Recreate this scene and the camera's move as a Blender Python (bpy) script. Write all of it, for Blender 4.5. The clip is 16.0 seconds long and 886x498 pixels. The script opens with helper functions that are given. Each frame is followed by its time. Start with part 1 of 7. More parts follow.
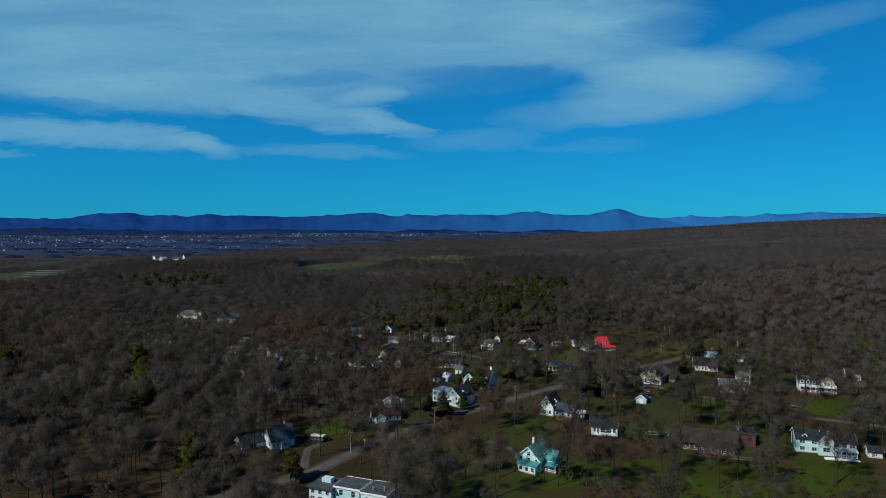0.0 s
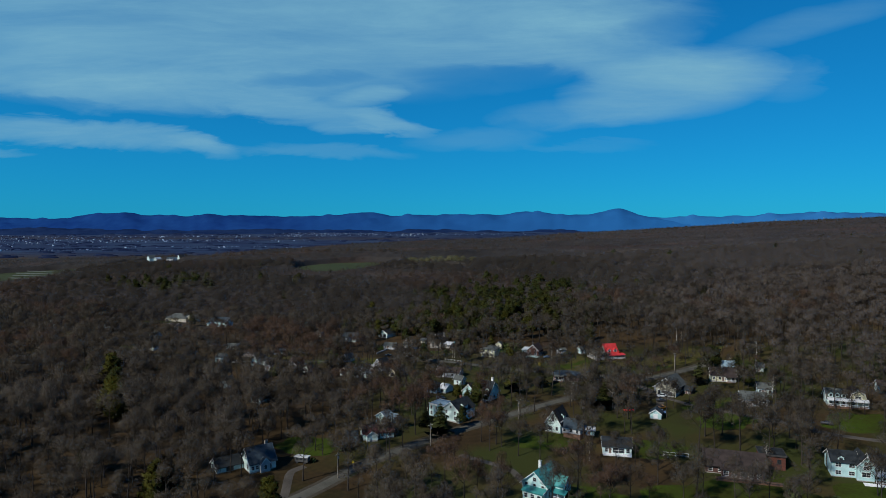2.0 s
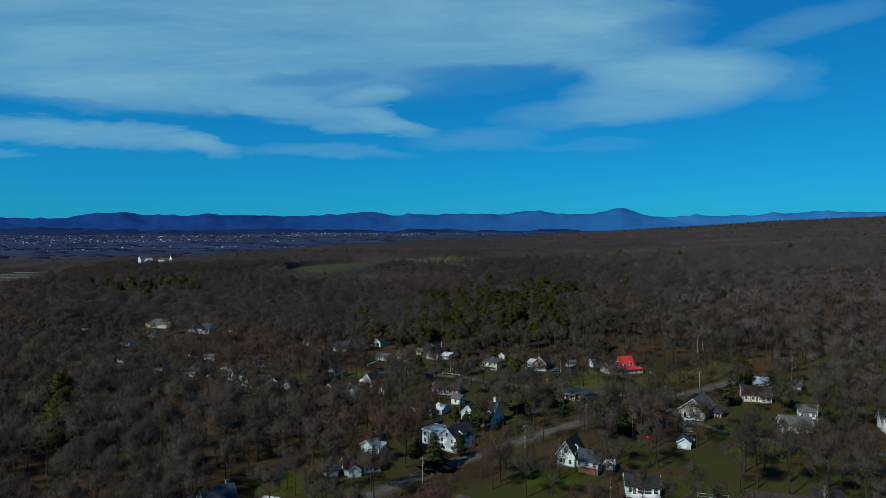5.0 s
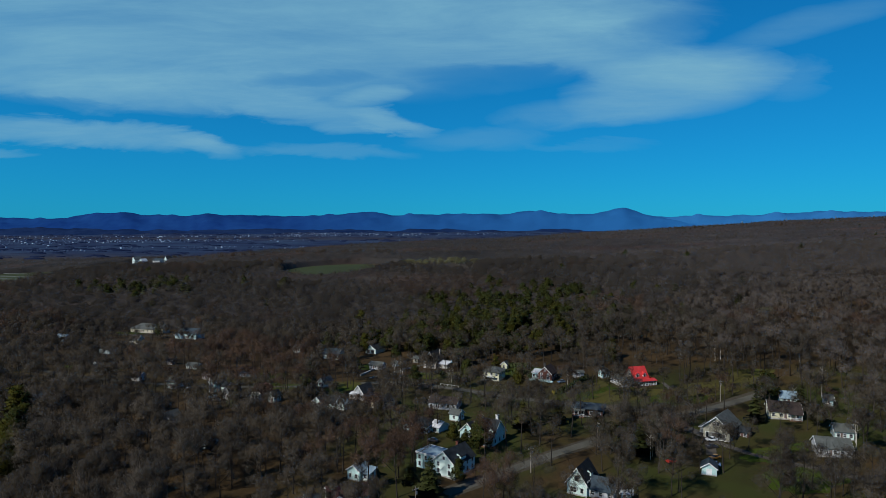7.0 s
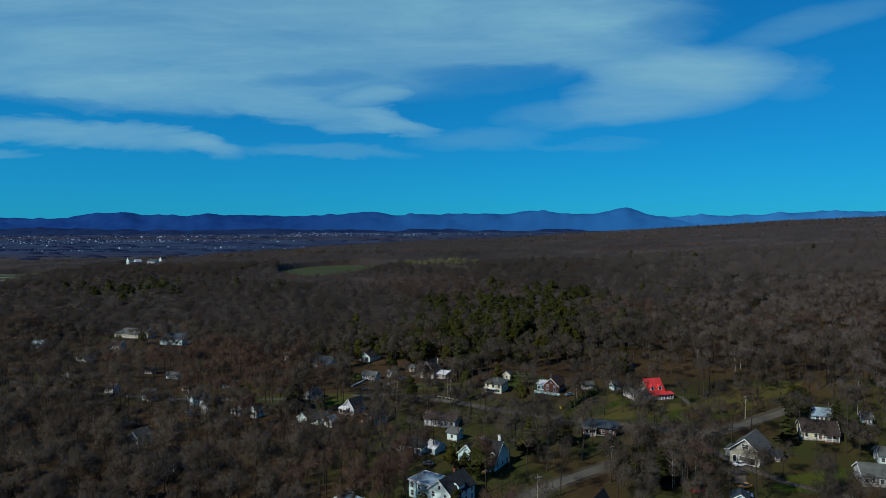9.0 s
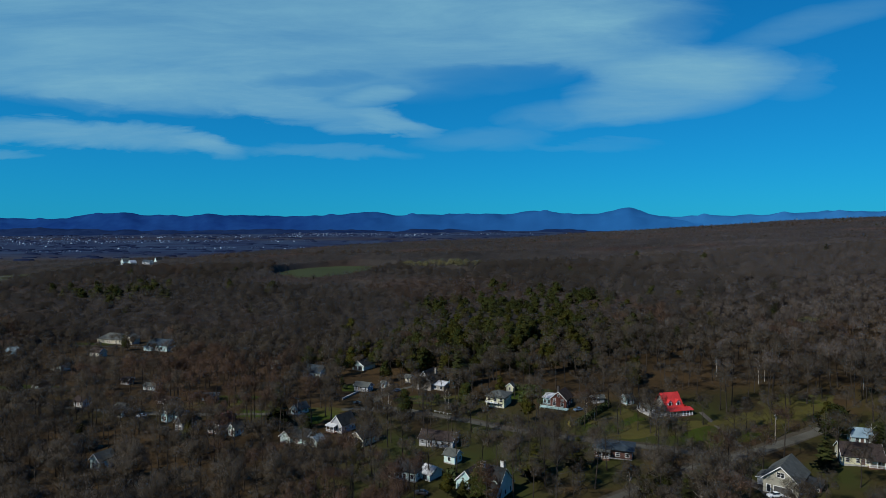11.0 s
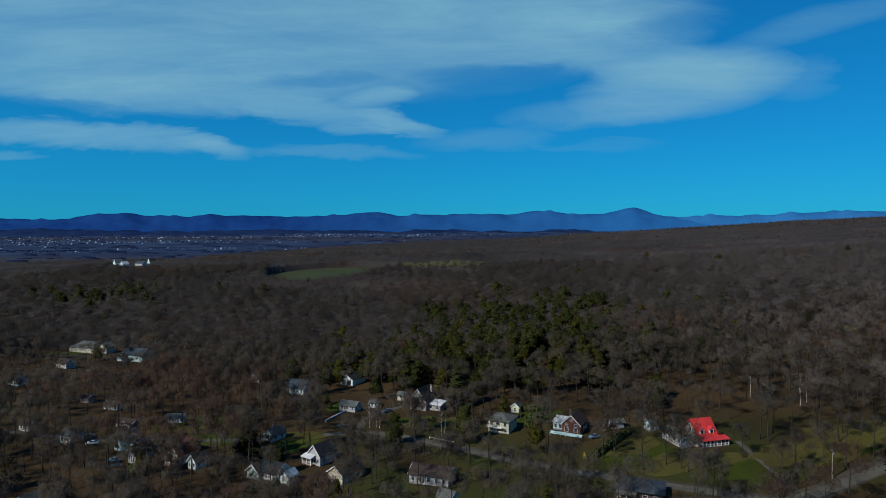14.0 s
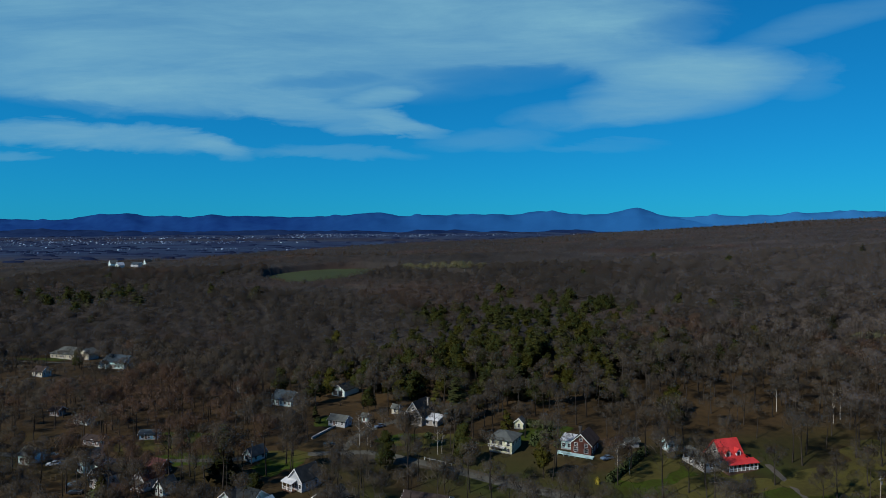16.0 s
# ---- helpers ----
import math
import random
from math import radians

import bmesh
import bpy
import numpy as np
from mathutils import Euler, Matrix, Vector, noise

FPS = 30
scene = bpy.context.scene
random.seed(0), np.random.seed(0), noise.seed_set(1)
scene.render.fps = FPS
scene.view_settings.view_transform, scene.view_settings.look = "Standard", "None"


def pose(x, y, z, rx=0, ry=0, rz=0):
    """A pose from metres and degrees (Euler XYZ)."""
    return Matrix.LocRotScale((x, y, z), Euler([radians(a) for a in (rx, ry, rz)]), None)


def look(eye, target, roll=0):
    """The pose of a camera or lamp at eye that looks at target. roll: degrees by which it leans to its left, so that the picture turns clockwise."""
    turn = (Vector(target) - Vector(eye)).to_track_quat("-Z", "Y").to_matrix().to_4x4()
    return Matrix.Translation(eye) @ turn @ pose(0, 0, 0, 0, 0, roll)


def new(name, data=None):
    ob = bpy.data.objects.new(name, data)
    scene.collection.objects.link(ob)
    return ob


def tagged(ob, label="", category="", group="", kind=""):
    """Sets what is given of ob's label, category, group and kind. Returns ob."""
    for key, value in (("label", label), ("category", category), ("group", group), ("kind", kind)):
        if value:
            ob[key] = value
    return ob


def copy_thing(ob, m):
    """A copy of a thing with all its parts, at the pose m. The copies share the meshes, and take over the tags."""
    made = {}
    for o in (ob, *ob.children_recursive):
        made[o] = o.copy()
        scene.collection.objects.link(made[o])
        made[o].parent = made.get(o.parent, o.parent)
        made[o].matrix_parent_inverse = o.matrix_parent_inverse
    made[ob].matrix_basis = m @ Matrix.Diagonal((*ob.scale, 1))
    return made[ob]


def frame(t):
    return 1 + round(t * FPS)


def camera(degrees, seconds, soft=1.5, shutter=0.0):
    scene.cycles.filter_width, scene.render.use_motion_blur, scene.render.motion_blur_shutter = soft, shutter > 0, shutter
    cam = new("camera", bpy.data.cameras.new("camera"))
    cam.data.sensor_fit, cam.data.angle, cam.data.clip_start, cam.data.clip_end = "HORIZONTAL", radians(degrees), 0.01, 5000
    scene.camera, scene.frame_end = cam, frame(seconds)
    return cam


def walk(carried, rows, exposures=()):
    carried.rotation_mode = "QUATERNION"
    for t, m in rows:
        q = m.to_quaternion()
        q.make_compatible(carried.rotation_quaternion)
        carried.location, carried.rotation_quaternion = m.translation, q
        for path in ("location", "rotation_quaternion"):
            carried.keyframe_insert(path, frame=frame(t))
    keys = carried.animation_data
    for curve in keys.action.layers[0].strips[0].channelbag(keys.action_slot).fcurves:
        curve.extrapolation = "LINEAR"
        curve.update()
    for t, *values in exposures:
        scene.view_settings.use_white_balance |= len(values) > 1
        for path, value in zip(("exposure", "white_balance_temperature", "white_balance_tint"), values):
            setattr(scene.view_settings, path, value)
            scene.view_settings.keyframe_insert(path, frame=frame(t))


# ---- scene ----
cam = camera(70.0, 16.0, 0.55)
PATH = [
    (0.0, (0.00, 0.00, 88.00), (-6.77, 99.73, 85.25), 0.077),
    (1.0, (-0.10, 11.71, 88.15), (-6.90, 111.44, 85.37), 0.067),
    (2.0, (-0.19, 23.63, 88.28), (-7.03, 123.36, 85.48), 0.058),
    (3.0, (-0.26, 35.74, 88.39), (-7.16, 135.46, 85.57), 0.048),
    (4.0, (-0.32, 47.99, 88.48), (-7.28, 147.71, 85.65), 0.038),
    (5.0, (-0.36, 60.35, 88.55), (-7.40, 160.06, 85.70), 0.029),
    (6.0, (-0.38, 72.77, 88.60), (-7.52, 172.48, 85.75), 0.019),
    (7.0, (-0.38, 85.22, 88.63), (-7.63, 184.92, 85.78), 0.010),
    (8.0, (-0.38, 97.66, 88.64), (-7.74, 197.34, 85.79), -0.000),
    (9.0, (-0.35, 110.04, 88.63), (-7.85, 209.72, 85.78), -0.010),
    (10.0, (-0.31, 122.33, 88.60), (-7.95, 222.00, 85.77), -0.019),
    (11.0, (-0.25, 134.50, 88.55), (-8.05, 234.15, 85.73), -0.029),
    (12.0, (-0.18, 146.49, 88.48), (-8.15, 246.13, 85.68), -0.038),
    (13.0, (-0.09, 158.28, 88.39), (-8.24, 257.91, 85.61), -0.048),
    (14.0, (0.02, 169.82, 88.28), (-8.33, 269.43, 85.53), -0.058),
    (15.0, (0.14, 181.07, 88.15), (-8.42, 280.67, 85.43), -0.067),
    (16.0, (0.28, 192.00, 88.00), (-8.50, 291.58, 85.32), -0.077),
]
walk(cam, [(t, look(eye, target, roll)) for t, eye, target, roll in PATH])
scene.view_settings.exposure = 0.0

# ---------------------------------------------------------------- sky and sun
SUN_AZ = radians(229)       # towards the sun, clockwise from +y
SUN_EL = radians(40)


def sky_world():
    w = bpy.data.worlds.new("sky")
    scene.world = w
    w.use_nodes = True
    nt = w.node_tree
    nt.nodes.clear()
    N, L = nt.nodes.new, nt.links.new

    def val(op, a, b=None, c=None, clamp=False):
        n = N("ShaderNodeMath")
        n.operation, n.use_clamp = op, clamp
        for i, v in enumerate((a, b, c)):
            if v is None:
                continue
            if isinstance(v, (int, float)):
                n.inputs[i].default_value = v
            else:
                L(v, n.inputs[i])
        return n.outputs[0]

    out, bg = N("ShaderNodeOutputWorld"), N("ShaderNodeBackground")
    sky = N("ShaderNodeTexSky")
    sky.sky_type, sky.sun_disc = "NISHITA", False
    sky.sun_elevation, sky.sun_rotation = SUN_EL, SUN_AZ
    sky.air_density, sky.dust_density, sky.ozone_density = 1.0, 0.15, 4.0
    tint, deep = N("ShaderNodeMix"), N("ShaderNodeMix")
    tint.data_type = deep.data_type = "RGBA"
    tint.blend_type = "MULTIPLY"
    tint.inputs[0].default_value, deep.inputs[0].default_value = 1.0, 0.42
    L(sky.outputs[0], tint.inputs[6])
    tint.inputs[7].default_value = (0.045, 0.56, 0.87, 1)
    L(tint.outputs[2], deep.inputs[6])
    zen, lift, up = N("ShaderNodeMix"), N("ShaderNodeTexCoord"), N("ShaderNodeSeparateXYZ")
    zen.data_type = "RGBA"
    L(lift.outputs["Generated"], up.inputs[0])
    L(val("MULTIPLY", up.outputs[2], 1.6, clamp=True), zen.inputs[0])
    zen.inputs[6].default_value, zen.inputs[7].default_value = (0.03, 2.7, 6.4, 1), (0.01, 0.7, 3.2, 1)
    L(zen.outputs[2], deep.inputs[7])
    # the sky as a plane ahead of the flight: u to the right, v up
    tc, rot = N("ShaderNodeTexCoord"), N("ShaderNodeVectorRotate")
    rot.rotation_type = "Z_AXIS"
    rot.inputs["Angle"].default_value = -0.0737
    L(tc.outputs["Generated"], rot.inputs["Vector"])
    sep = N("ShaderNodeSeparateXYZ")
    L(rot.outputs[0], sep.inputs[0])
    ahead = val("MAXIMUM", val("ABSOLUTE", sep.outputs[1]), 0.12)
    u, v = val("DIVIDE", sep.outputs[0], ahead), val("DIVIDE", sep.outputs[2], ahead)
    uv = N("ShaderNodeCombineXYZ")
    L(u, uv.inputs[0]), L(v, uv.inputs[1])

    def fbm(scale, sx, sy, tilt, detail, rough, dist=0.0):
        m, n = N("ShaderNodeMapping"), N("ShaderNodeTexNoise")
        m.inputs["Scale"].default_value = (sx, sy, 1)
        m.inputs["Rotation"].default_value = (0, 0, radians(tilt))
        L(uv.outputs[0], m.inputs[0]), L(m.outputs[0], n.inputs["Vector"])
        n.inputs["Scale"].default_value, n.inputs["Detail"].default_value = scale, detail
        n.inputs["Roughness"].default_value, n.inputs["Distortion"].default_value = rough, dist
        return n.outputs[0]

    warp = fbm(5.0, 0.55, 1.6, -4, 6, 0.55, 0.3)
    warp2 = fbm(16.0, 0.4, 1.6, -5, 6, 0.6, 0.6)
    wu = val("ADD", u, val("MULTIPLY", val("SUBTRACT", warp2, 0.5), 0.11))
    wv = val("ADD", val("ADD", v, val("MULTIPLY", val("SUBTRACT", warp, 0.5), 0.040)), val("MULTIPLY", val("SUBTRACT", warp2, 0.5), 0.034))

    def puff(cx, cy, rx, ry, tilt, amount, power=1.0):
        """One soft drift of cloud: middle, half sizes, tilt and strength."""
        c, s = math.cos(radians(tilt)), math.sin(radians(tilt))
        du, dv = val("SUBTRACT", wu, cx), val("SUBTRACT", wv, cy)
        a = val("DIVIDE", val("ADD", val("MULTIPLY", du, c), val("MULTIPLY", dv, s)), rx)
        b = val("DIVIDE", val("SUBTRACT", val("MULTIPLY", dv, c), val("MULTIPLY", du, s)), ry)
        r2 = val("ADD", val("MULTIPLY", a, a), val("MULTIPLY", b, b))
        g = val("SUBTRACT", 1.0, val("POWER", r2, power), clamp=True)
        n = N("ShaderNodeMath")
        n.operation = "MULTIPLY"
        L(val("SMOOTH_MIN", g, 0.85, 0.3), n.inputs[0])
        n.inputs[1].default_value = amount
        return n.outputs[0]

    def at(px, py, rx, ry, tilt, amount, power=1.0):
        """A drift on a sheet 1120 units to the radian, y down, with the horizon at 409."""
        return puff((px - 784) / 1120, (409 - py) / 1120, rx / 1120, ry / 1120, tilt, amount, power)

    drifts = [
        at(420, 30, 860, 168, 0, 0.82, 1.7),
        at(930, 40, 340, 90, 0, 0.55, 1.6),
        at(250, 160, 380, 52, -3, 0.60, 1.4),
        at(1195, 150, 215, 74, 9, 0.86, 1.15),
        at(1060, 95, 250, 66, -14, 0.55, 1.0),
        at(1050, 203, 190, 30, 2, 0.40),
        at(545, 200, 230, 30, -6, 0.70, 1.3),
        at(695, 218, 86, 22, -12, 0.75),
        at(655, 172, 66, 18, 3, 0.70),
        at(130, 238, 330, 27, -4, 0.72, 1.2),
        at(370, 258, 90, 20, -8, 0.45),
        at(0, 268, 80, 11, -3, 0.40),
        at(590, 268, 170, 14, -3, 0.30),
        at(850, 246, 140, 24, 3, 0.28),
        at(1040, 258, 120, 8, -3, 0.14),
        at(1440, 40, 190, 30, 14, 0.28),
        at(1390, 140, 80, 42, 0, 0.22),
    ]
    gaps = [
        at(880, 142, 190, 26, -3, 0.80),
        at(800, 178, 105, 34, 10, 0.86),
        at(560, 140, 130, 16, 4, 0.50),
        at(60, 187, 190, 15, -3, 0.62),
        at(290, 214, 190, 12, -4, 0.50),
        at(1230, 36, 170, 34, 12, 0.50),
    ]
    total = drifts[0]
    for d in drifts[1:]:
        total = val("SUBTRACT", val("ADD", total, d), val("MULTIPLY", total, d))
    for g in gaps:
        total = val("MULTIPLY", total, val("SUBTRACT", 1.0, g))
    fine = fbm(9.0, 0.22, 1.5, -6, 9, 0.68, 0.5)
    wisp = fbm(22.0, 0.16, 1.3, 9, 8, 0.7, 0.7)
    thin = fbm(3.0, 0.5, 1.2, 12, 5, 0.6, 0.2)
    cover = val("MULTIPLY", total, val("ADD", val("MULTIPLY", fine, 1.5), 0.26))
    cover = val("MULTIPLY", cover, val("ADD", val("MULTIPLY", wisp, 0.6), 0.72))
    cover = val("MULTIPLY", cover, val("ADD", val("MULTIPLY", thin, 0.7), 0.62))
    cover = val("MULTIPLY", cover, 0.92, clamp=True)
    mix = N("ShaderNodeMix")
    mix.data_type = "RGBA"
    L(cover, mix.inputs[0]), L(deep.outputs[2], mix.inputs[6])
    mix.inputs[7].default_value = CLOUD
    L(mix.outputs[2], bg.inputs[0])
    bg.inputs[1].default_value = SKY_STRENGTH
    L(bg.outputs[0], out.inputs[0])


CLOUD = (1.85, 4.25, 5.8, 1)
SKY_STRENGTH = 0.1
sky_world()
sun = new("sun", bpy.data.lights.new("sun", "SUN"))
sun.data.energy, sun.data.angle, sun.data.color = 4.0, radians(0.6), (1.0, 0.97, 0.90)
sun.matrix_world = look((math.sin(SUN_AZ) * 500 * math.cos(SUN_EL), math.cos(SUN_AZ) * 500 * math.cos(SUN_EL), 500 * math.sin(SUN_EL)), (0, 0, 0))

# ---------------------------------------------------------------- materials


def mat(name, a, b, scale=1.0, rough=0.9, fine=12.0, metal=0.0, bump=0.0, spec=0.3, streak=(1, 1, 1), c=None, world=False):
    """A surface whose colour wanders between a and b at two scales, with c in rare patches."""
    m = bpy.data.materials.new(name)
    m.use_nodes = True
    nt = m.node_tree
    N, L = nt.nodes.new, nt.links.new
    p = nt.nodes["Principled BSDF"]
    p.inputs["Roughness"].default_value, p.inputs["Metallic"].default_value = rough, metal
    p.inputs["Specular IOR Level"].default_value = spec
    if world:
        src = N("ShaderNodeNewGeometry").outputs["Position"]
    else:
        src = N("ShaderNodeTexCoord").outputs["Object"]
    mp = N("ShaderNodeMapping")
    mp.inputs["Scale"].default_value = streak
    L(src, mp.inputs[0])
    n1, n2 = N("ShaderNodeTexNoise"), N("ShaderNodeTexNoise")
    n1.inputs["Scale"].default_value, n1.inputs["Detail"].default_value = scale, 4
    n2.inputs["Scale"].default_value, n2.inputs["Detail"].default_value = scale * fine, 3
    L(mp.outputs[0], n1.inputs["Vector"]), L(mp.outputs[0], n2.inputs["Vector"])
    add = N("ShaderNodeMath")
    add.operation = "MULTIPLY_ADD"
    L(n2.outputs[0], add.inputs[0])
    add.inputs[1].default_value = 0.5
    L(n1.outputs[0], add.inputs[2])
    ramp = N("ShaderNodeValToRGB")
    ramp.color_ramp.elements[0].position, ramp.color_ramp.elements[0].color = 0.52, (*a, 1)
    ramp.color_ramp.elements[1].position, ramp.color_ramp.elements[1].color = 0.95, (*b, 1)
    if c:
        e = ramp.color_ramp.elements.new(1.0)
        e.color = (*c, 1)
        ramp.color_ramp.elements[1].position = 0.84
    L(add.outputs[0], ramp.inputs[0]), L(ramp.outputs[0], p.inputs["Base Color"])
    if bump:
        bp = N("ShaderNodeBump")
        bp.inputs["Strength"].default_value, bp.inputs["Distance"].default_value = bump, 0.05
        L(n2.outputs[0], bp.inputs["Height"]), L(bp.outputs[0], p.inputs["Normal"])
    return m


def siding(name, a, b, pitch=0.14):
    """Painted boards: level laps, with dirt."""
    m = mat(name, a, b, 0.35, 0.65, 10, spec=0.35)
    nt = m.node_tree
    N, L = nt.nodes.new, nt.links.new
    tc, wv, bp = N("ShaderNodeTexCoord"), N("ShaderNodeTexWave"), N("ShaderNodeBump")
    wv.wave_type, wv.bands_direction, wv.wave_profile = "BANDS", "Z", "SAW"
    wv.inputs["Scale"].default_value = 0.314 / pitch
    L(tc.outputs["Object"], wv.inputs["Vector"])
    bp.inputs["Strength"].default_value, bp.inputs["Distance"].default_value = 0.6, 0.02
    L(wv.outputs["Fac"], bp.inputs["Height"]), L(bp.outputs[0], nt.nodes["Principled BSDF"].inputs["Normal"])
    return m


M = dict(
    white=siding("white_siding", (0.46, 0.60, 0.57), (0.62, 0.75, 0.71)),
    cool=siding("pale_blue_white_siding", (0.35, 0.54, 0.54), (0.51, 0.70, 0.68)),
    cream=siding("cream_siding", (0.52, 0.50, 0.33), (0.64, 0.61, 0.43)),
    yellow=siding("yellow_siding", (0.52, 0.52, 0.34), (0.64, 0.63, 0.44)),
    tan=siding("tan_siding", (0.42, 0.38, 0.28), (0.52, 0.48, 0.36)),
    grey=siding("grey_siding", (0.30, 0.32, 0.34), (0.44, 0.45, 0.46)),
    sage=siding("sage_beige_siding", (0.24, 0.235, 0.185), (0.32, 0.31, 0.25)),
    blue=siding("blue_siding", (0.10, 0.25, 0.38), (0.16, 0.34, 0.48)),
    brick=mat("red_brick_wall", (0.080, 0.028, 0.019), (0.135, 0.048, 0.033), 1.2, 0.9, 8, bump=0.4),
    brown=siding("brown_wood_siding", (0.07, 0.034, 0.028), (0.12, 0.06, 0.048)),
    stone=mat("grey_stone_wall", (0.20, 0.18, 0.16), (0.36, 0.33, 0.29), 1.5, 0.9, 6, bump=0.5),
    concrete=mat("foundation_concrete", (0.26, 0.25, 0.24), (0.38, 0.37, 0.35), 0.8, 0.9, 9, bump=0.2),
    dark_roof=mat("dark_shingle_roof", (0.012, 0.015, 0.017), (0.030, 0.035, 0.038), 0.6, 0.9, 14, bump=0.5, spec=0.1),
    blue_roof=mat("blue_grey_shingle_roof", (0.024, 0.036, 0.046), (0.048, 0.066, 0.080), 0.6, 0.9, 14, bump=0.5, spec=0.1),
    grey_roof=mat("grey_shingle_roof", (0.060, 0.066, 0.060), (0.100, 0.108, 0.100), 0.6, 0.9, 14, bump=0.5, spec=0.1),
    brown_roof=mat("brown_shingle_roof", (0.026, 0.020, 0.018), (0.052, 0.040, 0.036), 0.6, 0.9, 14, bump=0.5, spec=0.1),
    teal_roof=mat("teal_metal_roof", (0.025, 0.19, 0.18), (0.05, 0.27, 0.25), 0.5, 0.5, 9, bump=0.2, spec=0.5),
    red_roof=mat("red_metal_roof", (0.42, 0.026, 0.022), (0.56, 0.045, 0.040), 0.4, 0.5, 9, bump=0.15, spec=0.4),
    maroon_roof=mat("maroon_shingle_roof", (0.040, 0.012, 0.012), (0.072, 0.021, 0.020), 0.6, 0.85, 12, bump=0.4),
    pale_roof=mat("pale_membrane_roof", (0.40, 0.42, 0.43), (0.56, 0.57, 0.57), 0.4, 0.7, 9),
    ice_roof=mat("pale_blue_roof", (0.13, 0.20, 0.25), (0.24, 0.33, 0.38), 0.4, 0.6, 9),
    tar=mat("flat_tar_roof", (0.030, 0.038, 0.038), (0.070, 0.082, 0.082), 0.4, 0.85, 9, bump=0.2),
    trim=mat("white_trim", (0.68, 0.69, 0.69), (0.80, 0.80, 0.79), 0.8, 0.6),
    dark_trim=mat("dark_trim", (0.03, 0.028, 0.028), (0.06, 0.055, 0.05), 0.8, 0.7),
    door=mat("door_paint", (0.09, 0.06, 0.05), (0.15, 0.10, 0.08), 0.9, 0.6),
    garage=mat("garage_door_panel", (0.05, 0.05, 0.05), (0.09, 0.09, 0.085), 0.8, 0.6),
    wood=mat("weathered_deck_wood", (0.085, 0.045, 0.030), (0.15, 0.085, 0.056), 0.7, 0.85, 10, bump=0.3),
    pole=mat("utility_pole_wood", (0.20, 0.17, 0.14), (0.33, 0.29, 0.25), 0.9, 0.9, 8, bump=0.3, streak=(1, 1, 0.2)),
    metal=mat("galvanised_metal", (0.40, 0.42, 0.43), (0.55, 0.56, 0.57), 1.2, 0.45, 8, metal=0.8),
    asphalt=mat("worn_asphalt", (0.052, 0.050, 0.040), (0.095, 0.092, 0.075), 0.12, 0.95, 20, bump=0.2, world=True, spec=0.08),
    gravel=mat("gravel_drive", (0.042, 0.036, 0.028), (0.085, 0.075, 0.060), 0.15, 0.95, 20, bump=0.4, world=True),
    bark=mat("grey_brown_bark", (0.020, 0.016, 0.013), (0.048, 0.039, 0.032), 0.9, 0.95, 7, streak=(1, 1, 0.25)),
    birch=mat("white_birch_bark", (0.42, 0.39, 0.35), (0.66, 0.63, 0.58), 1.1, 0.85, 7, streak=(1, 1, 2.5)),
    twig=mat("bare_twigs", (0.038, 0.032, 0.026), (0.080, 0.068, 0.056), 0.030, 0.95, 7, world=True, spec=0.1),
    twig_red=mat("budding_red_twigs", (0.055, 0.035, 0.024), (0.100, 0.066, 0.046), 0.03, 0.95, 7, world=True, spec=0.1),
    # lighter twin of bare_twigs: stronger light on the eastern woods, put into colour
    twig_right=mat("lightened_pinkish_twigs", (0.058, 0.046, 0.036), (0.105, 0.084, 0.066), 0.03, 0.95, 7, world=True, spec=0.1),
    twig_pale=mat("pale_budding_twigs", (0.095, 0.096, 0.050), (0.165, 0.160, 0.085), 0.05, 0.95, 7, world=True, spec=0.1),
    needle=mat("conifer_needles", (0.014, 0.017, 0.004), (0.037, 0.042, 0.009), 0.25, 0.9, 8, world=True, spec=0.15),
    needle_y=mat("olive_conifer_needles", (0.023, 0.024, 0.003), (0.054, 0.053, 0.008), 0.25, 0.9, 8, world=True, spec=0.15),
    hedge=mat("hedge_leaves", (0.025, 0.04, 0.012), (0.07, 0.085, 0.03), 0.6, 0.9, 8, world=True, spec=0.15),
    yellow_bush=mat("yellow_blossom", (0.24, 0.19, 0.02), (0.36, 0.30, 0.04), 0.9, 0.85, 8, world=True),
    tyre=mat("tyre_rubber", (0.02, 0.02, 0.02), (0.035, 0.035, 0.035), 2, 0.9),
    tarp=mat("blue_tarpaulin", (0.06, 0.22, 0.36), (0.12, 0.32, 0.48), 0.7, 0.5, 6, bump=0.3),
)


def glass_mat():
    m = bpy.data.materials.new("window_glass")
    m.use_nodes = True
    p = m.node_tree.nodes["Principled BSDF"]
    p.inputs["Base Color"].default_value = (0.02, 0.025, 0.03, 1)
    p.inputs["Roughness"].default_value = 0.08
    p.inputs["Specular IOR Level"].default_value = 0.6
    return m


M["glass"] = glass_mat()


def spray_mat(name, a, b, lo=0.04, hi=0.32):
    """The finest twigs, too thin to stand alone: a loose mesh that lets the light between them through."""
    m = mat(name, a, b, 0.03, 0.95, 7, world=True, spec=0.0)
    nt = m.node_tree
    N, L = nt.nodes.new, nt.links.new
    n, r = N("ShaderNodeTexNoise"), N("ShaderNodeMapRange")
    n.inputs["Scale"].default_value, n.inputs["Detail"].default_value = 0.9, 4
    L(N("ShaderNodeNewGeometry").outputs["Position"], n.inputs["Vector"])
    r.inputs["From Min"].default_value, r.inputs["From Max"].default_value = 0.36, 0.66
    r.inputs["To Min"].default_value, r.inputs["To Max"].default_value = lo, hi
    L(n.outputs[0], r.inputs[0]), L(r.outputs[0], nt.nodes["Principled BSDF"].inputs["Alpha"])
    return m


